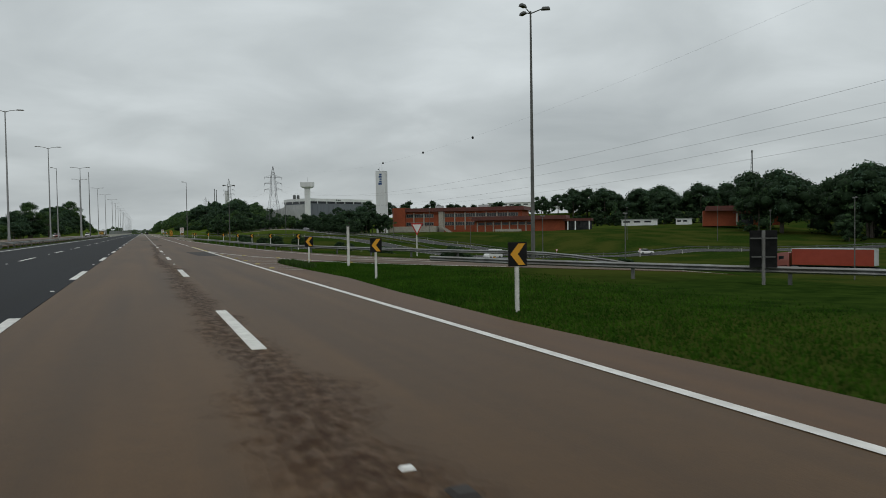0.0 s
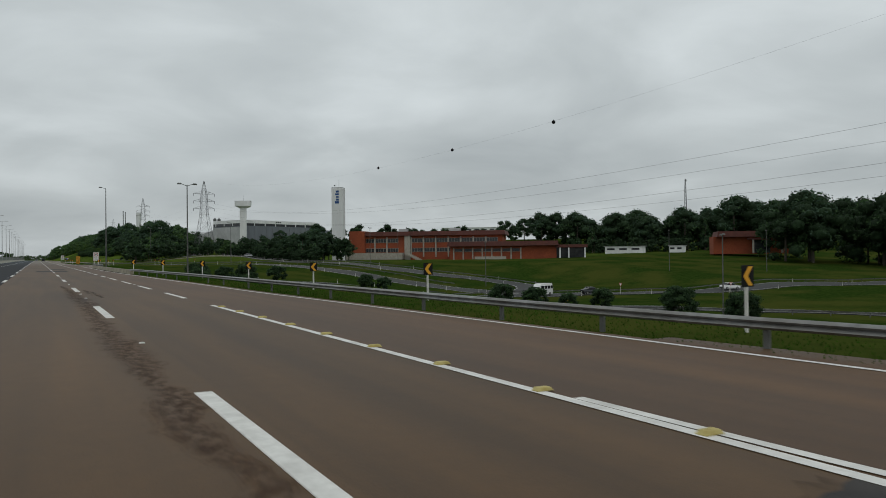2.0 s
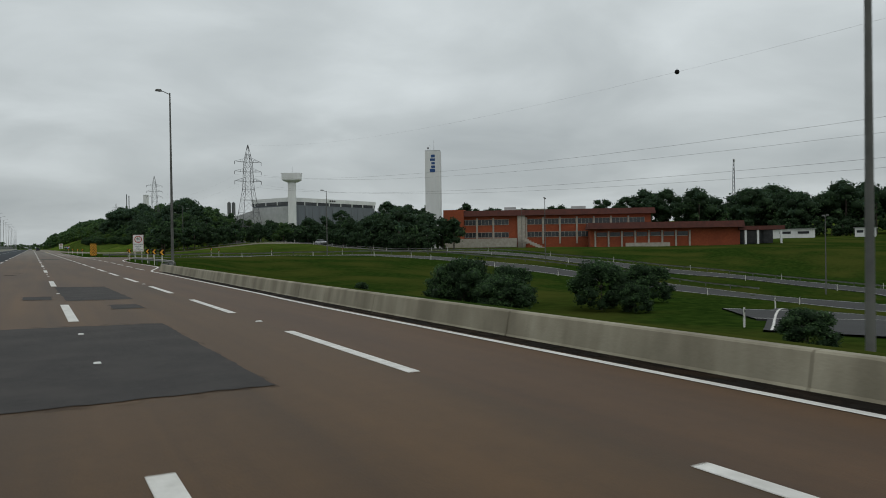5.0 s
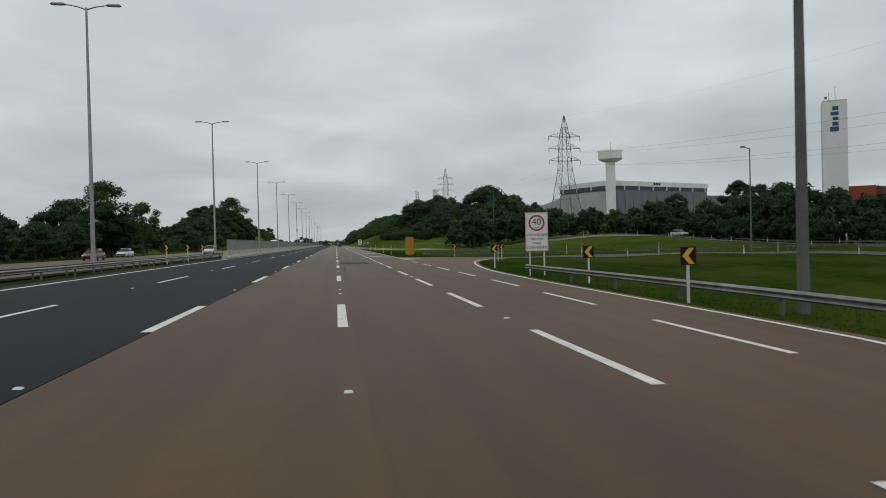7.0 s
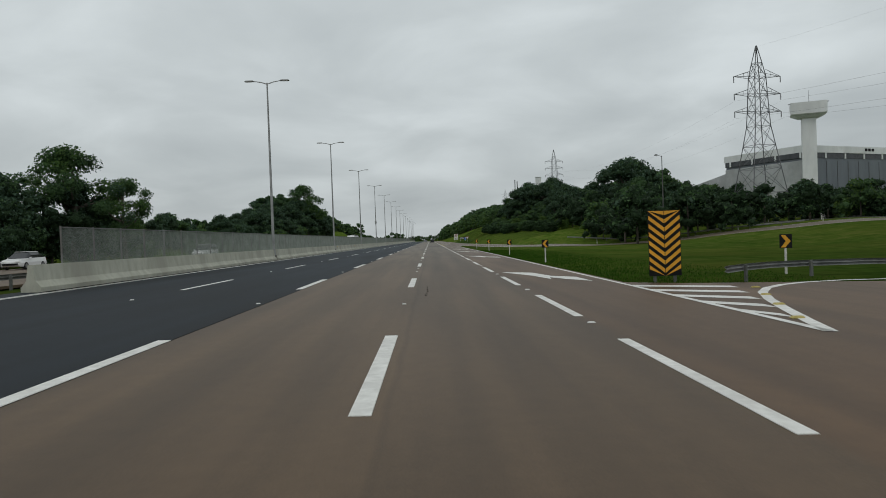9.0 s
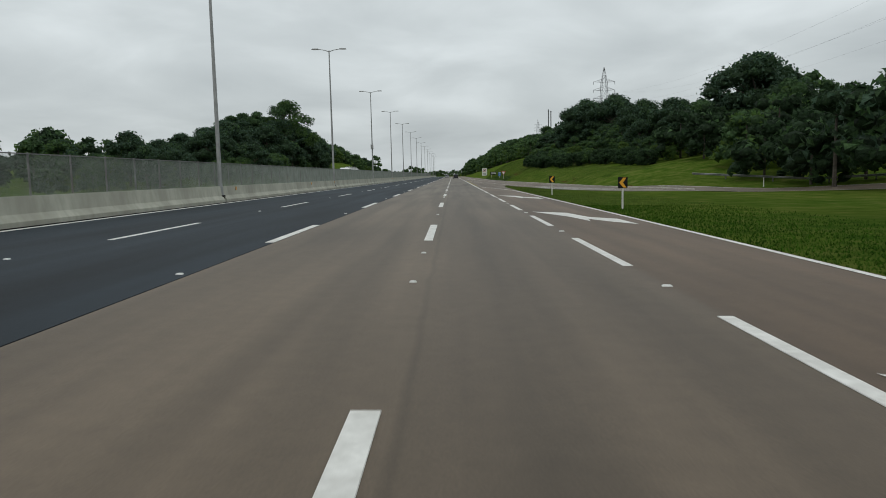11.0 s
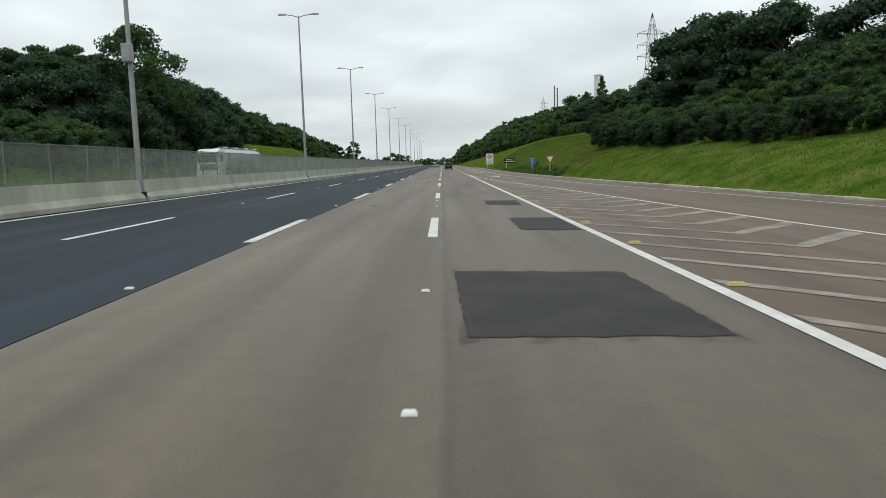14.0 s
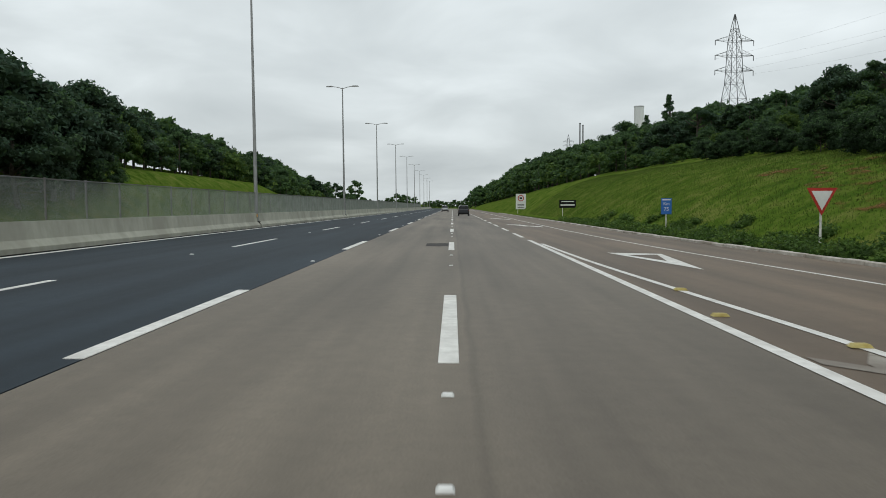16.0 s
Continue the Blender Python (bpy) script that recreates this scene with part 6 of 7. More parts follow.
def leaf_mesh(name, centres, radii, squash, per, size, mats, weights, core=0.62, seed=0):
    """A crown: clumps of small bent leaf sprays round darker cores. One mesh."""
    r = np.random.default_rng(seed)
    V, F, MI = [], [], []
    base = 0
    cs, rs = np.asarray(centres, float), np.asarray(radii, float)
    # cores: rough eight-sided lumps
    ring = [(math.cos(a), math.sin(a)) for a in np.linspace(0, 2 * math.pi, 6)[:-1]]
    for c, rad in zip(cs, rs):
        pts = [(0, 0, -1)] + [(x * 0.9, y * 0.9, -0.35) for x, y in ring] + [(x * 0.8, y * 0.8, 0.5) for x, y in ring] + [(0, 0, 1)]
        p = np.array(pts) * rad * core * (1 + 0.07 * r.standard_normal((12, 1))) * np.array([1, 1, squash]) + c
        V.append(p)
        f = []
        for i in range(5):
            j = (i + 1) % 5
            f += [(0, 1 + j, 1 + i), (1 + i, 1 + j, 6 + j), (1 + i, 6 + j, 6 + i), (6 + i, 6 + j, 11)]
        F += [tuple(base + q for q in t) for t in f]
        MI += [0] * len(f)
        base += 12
    # sprays
    n = int(per * len(cs))
    which = r.choice(len(cs), n, p=rs ** 2 / np.sum(rs ** 2))
    d = r.standard_normal((n, 3))
    d[:, 2] += 0.25
    d /= np.linalg.norm(d, axis=1, keepdims=True)
    pos = cs[which] + d * rs[which][:, None] * (0.66 + 0.50 * r.random((n, 1)) ** 1.4) * np.array([1, 1, squash])
    nrm = d * 0.7 + 0.75 * r.standard_normal((n, 3))
    nrm[:, 2] += 0.35
    nrm /= np.linalg.norm(nrm, axis=1, keepdims=True)
    up = r.standard_normal((n, 3))
    u = np.cross(nrm, up)
    u /= np.linalg.norm(u, axis=1, keepdims=True)
    w = np.cross(nrm, u)
    s = size * (0.6 + 0.8 * r.random((n, 1)))
    q = np.stack([pos + u * s, pos + w * s * 0.62 - u * s * 0.55, pos - w * s * 0.62 - u * s * 0.55], 1).reshape(-1, 3)
    V.append(q)
    tri = base + np.arange(n * 3).reshape(-1, 3)
    mi = r.choice(len(mats), len(cs), p=weights)[which]
    flip = r.random(n) < 0.2
    mi = np.where(flip, r.choice(len(mats), n, p=weights), mi)
    F += [tuple(t) for t in tri.tolist()]
    MI += mi.tolist()
    me = bpy.data.meshes.new(name)
    me.from_pydata(np.concatenate(V).tolist(), [], F)
    for m in mats:
        me.materials.append(m)
    me.polygons.foreach_set("material_index", MI)
    me.polygons.foreach_set("use_smooth", np.arange(len(MI)) < 20 * len(cs))
    return me


def crown_points(kind, h, spread, seed):
    """Clump centres and radii for a crown of one habit, for a tree of height h."""
    r = np.random.default_rng(seed)
    c, q = [], []
    if kind == "round":
        for i in range(62):
            a, e = r.random() * 2 * math.pi, r.random() ** 0.8
            z = h * (0.24 + 0.70 * e)
            w = spread * math.sin(math.pi * min(0.97, 0.18 + 0.80 * e)) * (0.35 + 0.72 * r.random() ** 0.6)
            c.append((w * math.cos(a), w * math.sin(a), z)); q.append(spread * (0.17 + 0.16 * r.random()))
    elif kind == "bushy":
        for i in range(60):
            a, e = r.random() * 2 * math.pi, r.random() ** 0.85
            z = h * (0.07 + 0.85 * e)
            w = spread * math.sqrt(max(0.04, 1 - (e * 0.93) ** 2)) * (0.35 + 0.72 * r.random() ** 0.6)
            c.append((w * math.cos(a), w * math.sin(a), z)); q.append(spread * (0.17 + 0.16 * r.random()))
    elif kind == "airy":
        for i in range(30):
            a, e = r.random() * 2 * math.pi, r.random()
            z = h * (0.34 + 0.62 * e)
            w = spread * math.sin(math.pi * min(0.95, 0.15 + 0.8 * e)) * (0.5 + 0.65 * r.random())
            c.append((w * math.cos(a), w * math.sin(a), z)); q.append(spread * (0.17 + 0.12 * r.random()))
    elif kind == "umbrella":
        for i in range(22):
            a = r.random() * 2 * math.pi
            w = spread * math.sqrt(r.random())
            z = h * (0.90 - 0.12 * (w / spread) ** 2 + 0.06 * r.standard_normal() * 0.6)
            c.append((w * math.cos(a), w * math.sin(a), z)); q.append(spread * (0.22 + 0.1 * r.random()))
        for i in range(5):
            a, w = r.random() * 2 * math.pi, spread * 0.5
            c.append((w * math.cos(a), w * math.sin(a), h * (0.6 + 0.12 * r.random()))); q.append(spread * 0.2)
    elif kind == "conifer":
        for i in range(26):
            e = i / 25
            a = i * 2.4
            w = spread * (1 - e) ** 0.8 * (0.5 + 0.4 * r.random())
            c.append((w * math.cos(a), w * math.sin(a), h * (0.2 + 0.78 * e))); q.append(spread * (0.34 - 0.2 * e))
    return c, q


def tree_parts(kind, h, spread, seed, mats, weights, per=120, size=0.42, squash=0.75, core=0.76):
    r = np.random.default_rng(seed + 90)
    c, q = crown_points(kind, h, spread, seed)
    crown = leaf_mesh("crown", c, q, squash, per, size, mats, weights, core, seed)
    b = Build()
    top = {"round": 0.62, "bushy": 0.5, "airy": 0.85, "umbrella": 0.88, "conifer": 0.97}[kind] * h
    r0 = 0.028 * h if kind != "bushy" else 0.02 * h
    lean = r.standard_normal(2) * 0.02 * h
    mid = (lean[0], lean[1], top * 0.55)
    b.tube((0, 0, -0.5), mid, r0, r0 * 0.72, 8, cap=False)
    b.tube(mid, (lean[0] * 0.5, lean[1] * 0.5, top), r0 * 0.72, r0 * 0.3, 8, cap=False)
    for i in sorted(range(len(c)), key=lambda i: -q[i])[:12]:
        p = Vector(c[i])
        z0 = min(top * 0.95, max(top * 0.35, p.z - 0.18 * h))
        k = z0 / top
        s = Vector((lean[0] * min(1, k * 1.8), lean[1] * min(1, k * 1.8), z0))
        m = s.lerp(p, 0.5) + Vector((0, 0, -0.03 * h))
        b.tube(s, m, r0 * 0.38, r0 * 0.26, 5, cap=False).tube(m, p, r0 * 0.26, r0 * 0.1, 5, cap=False)
    return crown, b.mesh("trunk", BARK)


D, M_, L_, P_, B_ = GREENS
KINDS = {}
for name, args in {
    "round_a": ("round", 11, 4.4, 1, [D, M_, B_, L_], [0.4, 0.28, 0.26, 0.06], 84, 0.235),
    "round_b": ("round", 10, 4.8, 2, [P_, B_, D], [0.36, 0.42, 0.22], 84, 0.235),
    "bushy_a": ("bushy", 8, 4.2, 3, [D, M_, B_, L_], [0.3, 0.36, 0.2, 0.14], 84, 0.235),
    "bushy_b": ("bushy", 7, 4.4, 4, [D, M_, L_], [0.3, 0.4, 0.3], 84, 0.235),
    "light": ("bushy", 7.5, 3.6, 5, [M_, L_], [0.35, 0.65], 84, 0.22),
    "airy": ("airy", 16, 6.4, 6, [D, M_, B_], [0.5, 0.35, 0.15], 330, 0.21, 0.8, 0.45),
    "umbrella": ("umbrella", 15, 5.2, 7, [D, B_], [0.6, 0.4], 300, 0.22, 0.45, 0.6),
    "conifer": ("conifer", 15, 3.6, 8, [D, B_], [0.6, 0.4], 250, 0.23),
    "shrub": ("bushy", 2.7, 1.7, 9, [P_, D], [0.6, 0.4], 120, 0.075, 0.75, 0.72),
}.items():
    kind, h, sp, sd, mats, wts, per, size = args[:8]
    KINDS[name] = tree_parts(kind, h, sp, sd, mats, wts, per, size, *(args[8:] or ()))

PROTO = {}
# height of the crown's top at scale one
TOPS = {k: max(v.co.z for v in crown.vertices) for k, (crown, trunk) in KINDS.items()}
TOPS.update({"deep": 10.6, "deep_bush": 8.4, "tall": 10.6, "tall_bush": 8.4})
LABELS = {"round_a": "broad green tree with a dense rounded crown", "round_b": "dark tree with a heavy rounded crown", "bushy_a": "bushy tree leafed down to the ground", "bushy_b": "low spreading bushy tree on the bank",
          "light": "small tree with fresh yellow-green leaves", "airy": "tall open-crowned tree with sky between its branches", "umbrella": "tall tree with a flat umbrella crown", "conifer": "dark pointed conifer standing above the wood", "shrub": "dark rounded shrub in the rough grass"}


# height of the tree tops over the road by place: column x, then (y, height)
CANOPY = {}
CANOPY[-41] = [(350, 13.2), (360, 13.2), (390, 7.2), (440, 7.1), (500, 12.6), (530, 13.4), (560, 14.0), (730, 6.3), (1000, 4.7)]
CANOPY[-46] = [(350, 8.8), (360, 13.4), (370, 14.6), (400, 7.9), (450, 7.6), (480, 12.4), (520, 15.0), (550, 16.7), (710, 10.9), (750, 7.5), (1000, 4.9)]
CANOPY[-52] = [(360, 9.6), (370, 14.8), (380, 16.2), (400, 9.8), (410, 8.7), (460, 8.2), (490, 13.6), (520, 15.2), (550, 19.0), (850, 7.0), (1000, 5.7)]
CANOPY[-58] = [(370, 10.4), (380, 15.0), (390, 15.9), (420, 9.4), (470, 8.6), (550, 19.8), (570, 20.9), (740, 16.1), (850, 9.1), (1000, 6.3)]
CANOPY[-66] = [(380, 10.4), (400, 19.1), (430, 10.6), (480, 9.1), (610, 23.4), (740, 20.3), (900, 9.9), (1000, 8.5)]
CANOPY[24] = [(370, 8.7), (440, 9.0), (470, 11.7), (520, 10.1), (630, 15.2), (730, 16.6), (1000, 15.1)]
CANOPY[30] = [(370, 8.6), (390, 11.0), (420, 9.7), (460, 11.0), (490, 15.7), (530, 12.1), (700, 18.7), (1000, 19.9)]
CANOPY[36] = [(370, 6.7), (400, 13.5), (440, 11.0), (470, 12.7), (510, 19.0), (550, 14.4), (750, 21.6), (1000, 24.6)]
CANOPY[42] = [(370, 7.2), (390, 9.0), (420, 15.9), (460, 13.0), (530, 21.0), (560, 16.1), (750, 22.9), (1000, 27.5)]
CANOPY[48] = [(370, 9.5), (400, 8.7), (430, 17.5), (440, 18.2), (470, 14.1), (510, 16.5), (540, 21.9), (570, 18.1), (620, 21.2), (1000, 30.0)]
CANOPY[54] = [(370, 9.0), (410, 9.4), (450, 19.9), (470, 17.0), (500, 16.2), (560, 21.9), (580, 20.0), (650, 23.7), (1000, 31.6)]
CANOPY[60] = [(370, 6.0), (390, 10.5), (430, 10.8), (460, 20.6), (490, 17.8), (520, 17.8), (610, 24.1), (670, 26.0), (1000, 32.9)]
CANOPY[70] = [(380, 6.1), (410, 12.2), (450, 11.9), (480, 19.5), (530, 22.4), (560, 20.4), (580, 21.2), (640, 28.2), (1000, 35.2)]
CANOPY[80] = [(390, 6.3), (430, 12.9), (450, 11.8), (480, 13.6), (510, 21.5), (560, 26.3), (600, 23.2), (660, 27.3), (690, 32.0), (900, 36.9), (1000, 37.2)]
CANOPY[92] = [(410, 7.1), (450, 14.5), (490, 14.2), (520, 16.3), (550, 26.5), (590, 30.7), (610, 30.6), (640, 26.2), (690, 28.5), (750, 36.3), (850, 39.8)]


def canopy(x, y):
    """Height that the wood reaches at a place; high where it is not bounded."""
    cols = sorted(c for c in CANOPY if (c < 0) == (x < 0))
    if not cols[0] - 3 <= x <= cols[-1] + 3:
        return 99.0
    near = sorted(cols, key=lambda c: abs(c - x))[:2]
    tops = [lerp_list(CANOPY[c], y) if y >= CANOPY[c][0][0] - 4 else 99.0 for c in near]
    if max(tops) > 90:
        return 99.0
    a, b = abs(near[0] - x), abs(near[1] - x)
    return (tops[0] * b + tops[1] * a) / (a + b)


def grown(kind, x, y, z, scale, tall=1.0):
    """Scale of a tree, held under the canopy of its place."""
    reach = (canopy(x, y) - z) / (TOPS[kind] * tall)
    return scale if scale <= reach else max(0.25, reach * (0.93 + 0.13 * rng.random()))


def plant(kind, x, y, scale=1.0, z=None, group="trees of the roadside woods", tall=1.0):
    z = gzf(x, y) - 0.1 if z is None else z
    if kind not in ("airy", "umbrella", "conifer", "shrub"):
        scale = grown(kind, x, y, z, scale, tall)
    m = Matrix.LocRotScale((x, y, z), Euler((0, 0, rng.random() * 6.28)), (scale * (0.92 + 0.16 * rng.random()), scale * (0.92 + 0.16 * rng.random()), scale * tall * (0.92 + 0.16 * rng.random())))
    if kind in PROTO:
        return copy_thing(PROTO[kind], m)
    root = thing("shrub" if kind == "shrub" else "tree", LABELS[kind], "shrub" if kind == "shrub" else "tree", group)
    shared("trunk", KINDS[kind][1], root)
    shared("crown", KINDS[kind][0], root)
    PROTO[kind] = root
    root.matrix_basis = m
    return root


def pick(*pairs):
    k, w = zip(*pairs)
    return k[int(rng.choice(len(k), p=np.array(w) / sum(w)))]


FAR = []


def far(kind, x, y, scale=1.0, tall=1.0):
    """A tree of the distant woods, joined with the others below."""
    kind = "bushy_a" if kind == "bushy_b" else kind
    FAR.append((kind, x, y, gzf(x, y) - 0.1, grown(kind, x, y, gzf(x, y) - 0.1, scale * (0.9 + 0.2 * rng.random()), tall), tall))


# wood on the far side of the opposite carriageway
plant("airy", -47, 366, 1.0)
plant("airy", -39.5, 365, (11.4 - gzf(-39.5, 365)) / TOPS["airy"])
plant("round_b", -47.5, 367, 1.2)
plant("round_b", -52, 358, 1.0)
for y in np.arange(300, 420, 9.0):
    for x in (-45, -55):
        plant(pick(("round_b", 2), ("bushy_a", 2)), x - 4 * rng.random(), y + 4 * rng.random(), 0.55 + 0.2 * rng.random())
for y in np.arange(424, 720, 6.5):
    # the front edge leafed to the ground, two taller rows behind it
    for k, (x, part) in enumerate(((-40.5, 0.80), (-45.5, 1.0), (-51.5, 1.0), (-58.0, 1.0))):
        kind = pick(("round_a", 2), ("round_b", 2.5), ("bushy_a", 3), ("bushy_b", 1), ("light", 1.0)) if k == 0 else pick(("round_a", 3), ("round_b", 4), ("bushy_a", 1.5), ("light", 0.5))
        x, yy = x - 2.5 * rng.random() - (4.0 if k == 1 and 560 < y < 660 else 0), y + 5 * rng.random()
        if k == 0 and 564 < yy < 656:
            continue
        s = (canopy(x, yy) * part - gzf(x, yy)) / TOPS[kind] * (0.9 + 0.14 * rng.random())
        (plant if (k < 2 and y < 600) or (k == 2 and y < 560) else far)(kind, x, yy, max(s, 0.3))
plant("umbrella", -51.3, 519.5, (20.0 - gzf(-51.3, 519.5)) / TOPS["umbrella"])
plant("umbrella", -53.8, 515, (17.8 - gzf(-53.8, 515)) / TOPS["umbrella"])
plant("airy", -44.7, 522.5, (22.0 - gzf(-44.7, 522.5)) / TOPS["airy"], tall=1.06)
plant("round_a", -55.6, 496, (15.6 - gzf(-55.6, 496)) / 11)
plant("airy", -47, 561, (17.6 - gzf(-47, 561)) / TOPS["airy"])
for y in np.arange(250, 424, 6.0):
    # low dark trees closing the view across the opposite carriageway
    far(pick(("deep", 1), ("deep_bush", 2), ("bushy_a", 1)), -56 - 8 * rng.random(), y + 3 * rng.random(), 0.68 + 0.22 * rng.random())
    far(pick(("deep", 1), ("deep_bush", 2)), -70 - 10 * rng.random(), y + 3 * rng.random(), 0.7 + 0.3 * rng.random())
for y in np.arange(40, 300, 12):
    far(pick(("round_b", 1), ("bushy_a", 1)), -75 - 25 * rng.random(), y, 0.8)
    far(pick(("round_b", 1), ("bushy_a", 1)), -66 - 10 * rng.random(), y + 6, 0.6)

# bank on the right, beyond the slip road
for y in [*np.arange(428, 620, 6.0), *np.arange(620, 900, 9.0)]:
    edge = lerp_list(HEM, y)
    k0 = lerp_list([(428, 0.62), (470, 0.62), (500, 0.62), (560, 0.60), (600, 0.74), (660, 0.98), (750, 1.3), (900, 1.45)], y)
    for k in range(4):
        x = edge + 3.2 + k * 5.6 + 2.5 * rng.random()
        s = k0 * (0.82 + 0.32 * rng.random()) * (0.85 + 0.10 * k)
        kind = pick(("bushy_a", 3), ("bushy_b", 3), ("light", 1.6), ("round_a", 1)) if k == 0 else pick(("round_a", 3), ("round_b", 1.0), ("bushy_a", 1.4), ("umbrella", 0.5))
        (plant if k < 2 and y < 600 else far)(kind, x, y + 4 * rng.random(), s * (0.7 if kind == "umbrella" else 1))
    if y < 560:
        plant("shrub", edge + 0.6 + 1.4 * rng.random(), y + 3 * rng.random(), 0.7 + 0.5 * rng.random(), group="shrubs along the hem of the wood")
        plant("shrub", edge + 0.6 + 1.4 * rng.random(), y + 3 + 3 * rng.random(), 0.6 + 0.5 * rng.random(), group="shrubs along the hem of the wood")
plant("round_a", 39.7, 508, (20.6 - gzf(39.7, 508)) / 11)
plant("round_b", 46.5, 530, (21.5 - gzf(46.5, 530)) / 10.5)
plant("round_a", 53, 585, (25.5 - gzf(53, 585)) / 11)
for x, y, top in ((44, 506, 19.5), (48, 497, 18.0), (43, 488, 17.5), (49, 482, 17.0), (44, 474, 15.5), (50, 468, 15.0), (44, 460, 13.8), (39, 500, 18.0), (38, 452, 13.0), (42, 445, 12.5), (36, 461, 13.5), (38, 470, 14.8), (33.5, 476, 14.2)):
    plant(pick(("round_a", 1), ("round_b", 1)), x, y, (top - gzf(x, y)) / 10.5)
plant("conifer", 51.7, 648, (26.6 - gzf(51.7, 648)) / TOPS["conifer"])
plant("conifer", 47.5, 652, (22.5 - gzf(47.5, 652)) / TOPS["conifer"])
plant("airy", 44, 660, 0.8)
# wood below the hall and the pylon
plant("round_a", 59.5, 464.5, (22.0 - gzf(59.5, 464.5)) / 11)
plant("round_b", 53, 453, (19.5 - gzf(53, 453)) / 10.5)
plant("round_b", 48, 441, (18.0 - gzf(48, 441)) / 10.5)
for y in np.arange(376, 440, 8.0):
    for x in np.arange(33, 92, 7.0):
        if x < 60 + (y - 376) * 0.1 or y < 412:
            far(pick(("deep_bush", 2), ("round_b", 2), ("deep", 2), ("bushy_a", 1)), x + 4 * rng.random(), y + (x - 33) * 0.05 + 4 * rng.random() + 6, (0.70 if x < 54 else 0.58) + 0.22 * rng.random())
for y in np.arange(440, 660, 11.0):
    for x in np.arange(58, 78, 8.0):
        far(pick(("round_a", 1), ("round_b", 1)), x + 4 * rng.random(), y + 4 * rng.random(), 0.85 + 0.3 * rng.random())
# round the white tower and along the works
for x, y, s, k in ((96, 352, 1.0, "round_b"), (103, 362, 1.15, "round_b"), (107, 371, 1.3, "round_a"), (88, 344, 0.8, "bushy_a"), (92, 362, 0.9, "round_b"), (84, 360, 0.8, "bushy_a"), (108, 345, 0.6, "light"), (111, 342, 0.5, "airy"),
                   (100, 404, 0.8, "light"), (112, 410, 0.8, "light"), (122, 412, 0.9, "round_b"), (106, 420, 0.6, "round_b"), (130, 420, 0.7, "bushy_a"), (140, 428, 0.8, "round_b"), (98, 384, 0.8, "round_b"), (110, 388, 0.8, "bushy_a"), (122, 392, 0.8, "round_a")):
    plant(k, x, y, s)
# tall dark wood behind the works
for k in range(20):
    a = k / 19
    far(pick(("deep", 3), ("deep_bush", 2)), 150 + 80 * a + 12 * rng.random(), 430 - 32 * a + 20 * rng.random(), 0.75 + 0.35 * rng.random())
for k in range(70):
    a = k / 69
    far(pick(("tall", 5), ("tall_bush", 4)), 232 + 165 * a + 30 * rng.random(), 396 - 190 * a + 34 * rng.random(), lerp_list([(0, 1.3), (0.12, 1.75), (0.3, 2.15), (0.5, 2.4), (1, 2.4)], a) * (0.85 + 0.35 * rng.random()))
for k in range(4):
    far("conifer", 262 + 40 * k, 362 - 42 * k, 0.95 + 0.15 * k)
for k in range(44):
    a = k / 43
    far(pick(("tall", 3), ("tall_bush", 3)), 232 + 62 * a + 24 * rng.random(), 214 - 170 * a + 20 * rng.random(), 2.1 + 0.7 * rng.random())
for k in range(26):
    far(pick(("tall", 3), ("tall_bush", 3)), 250 + 90 * rng.random(), -60 + 130 * rng.random(), 1.7 + 0.6 * rng.random())
# far end of the road
for k in range(44):
    s = 1 if k % 2 else -1
    far(pick(("round_b", 2), ("round_a", 2)), s * (26 + 45 * rng.random()) + (8 if s > 0 else -16), 700 + 240 * rng.random(), 0.9 + 0.4 * rng.random())
for k in range(60):
    s = 1 if k % 2 else -1
    far(pick(("round_b", 2), ("round_a", 2)), s * (40 + 150 * rng.random()) - 8, 950 + 70 * rng.random(), 0.9 + 0.5 * rng.random())
for k in range(40):
    # dark undergrowth closing the foot of the distant wood
    a = k / 39
    far("deep_bush", 222 + 150 * a + 8 * rng.random(), 372 - 172 * a + 8 * rng.random(), 0.75 + 0.25 * rng.random())
for k in range(26):
    far("deep_bush", 226 + 60 * rng.random(), 60 + 140 * rng.random(), 0.9 + 0.3 * rng.random())
for k in range(16):
    far(pick(("round_a", 1), ("round_b", 1)), 52 + 36 * rng.random(), 690 + 80 * rng.random(), 1.5 + 0.4 * rng.random())
for k in range(34):
    # dense wood between the lower road and the hall
    y = 334 + 66 * rng.random()
    x = lerp_list([(334, 84), (342, 82), (400, 71)], y) + 24 * rng.random()
    far(pick(("deep_bush", 2), ("deep", 3)), x, y, (8.6 - gzf(x, y)) / 8.5 * (0.8 + 0.35 * rng.random()))
for k in range(18):
    far(pick(("round_b", 2), ("airy", 1), ("deep", 1)), 12 + 64 * rng.random(), 975 + 60 * rng.random(), 0.7 + 0.3 * rng.random())
for k in range(46):
    # dark hedge on the far side of the lower road
    y = 312 + 92 * (k + rng.random()) / 46
    x = lerp_list([(288, 84), (342, 74), (400, 64)], y) + 6.0 + 4.0 * rng.random()
    far(pick(("deep_bush", 3), ("deep", 1)), x, y, 0.40 + 0.2 * rng.random())
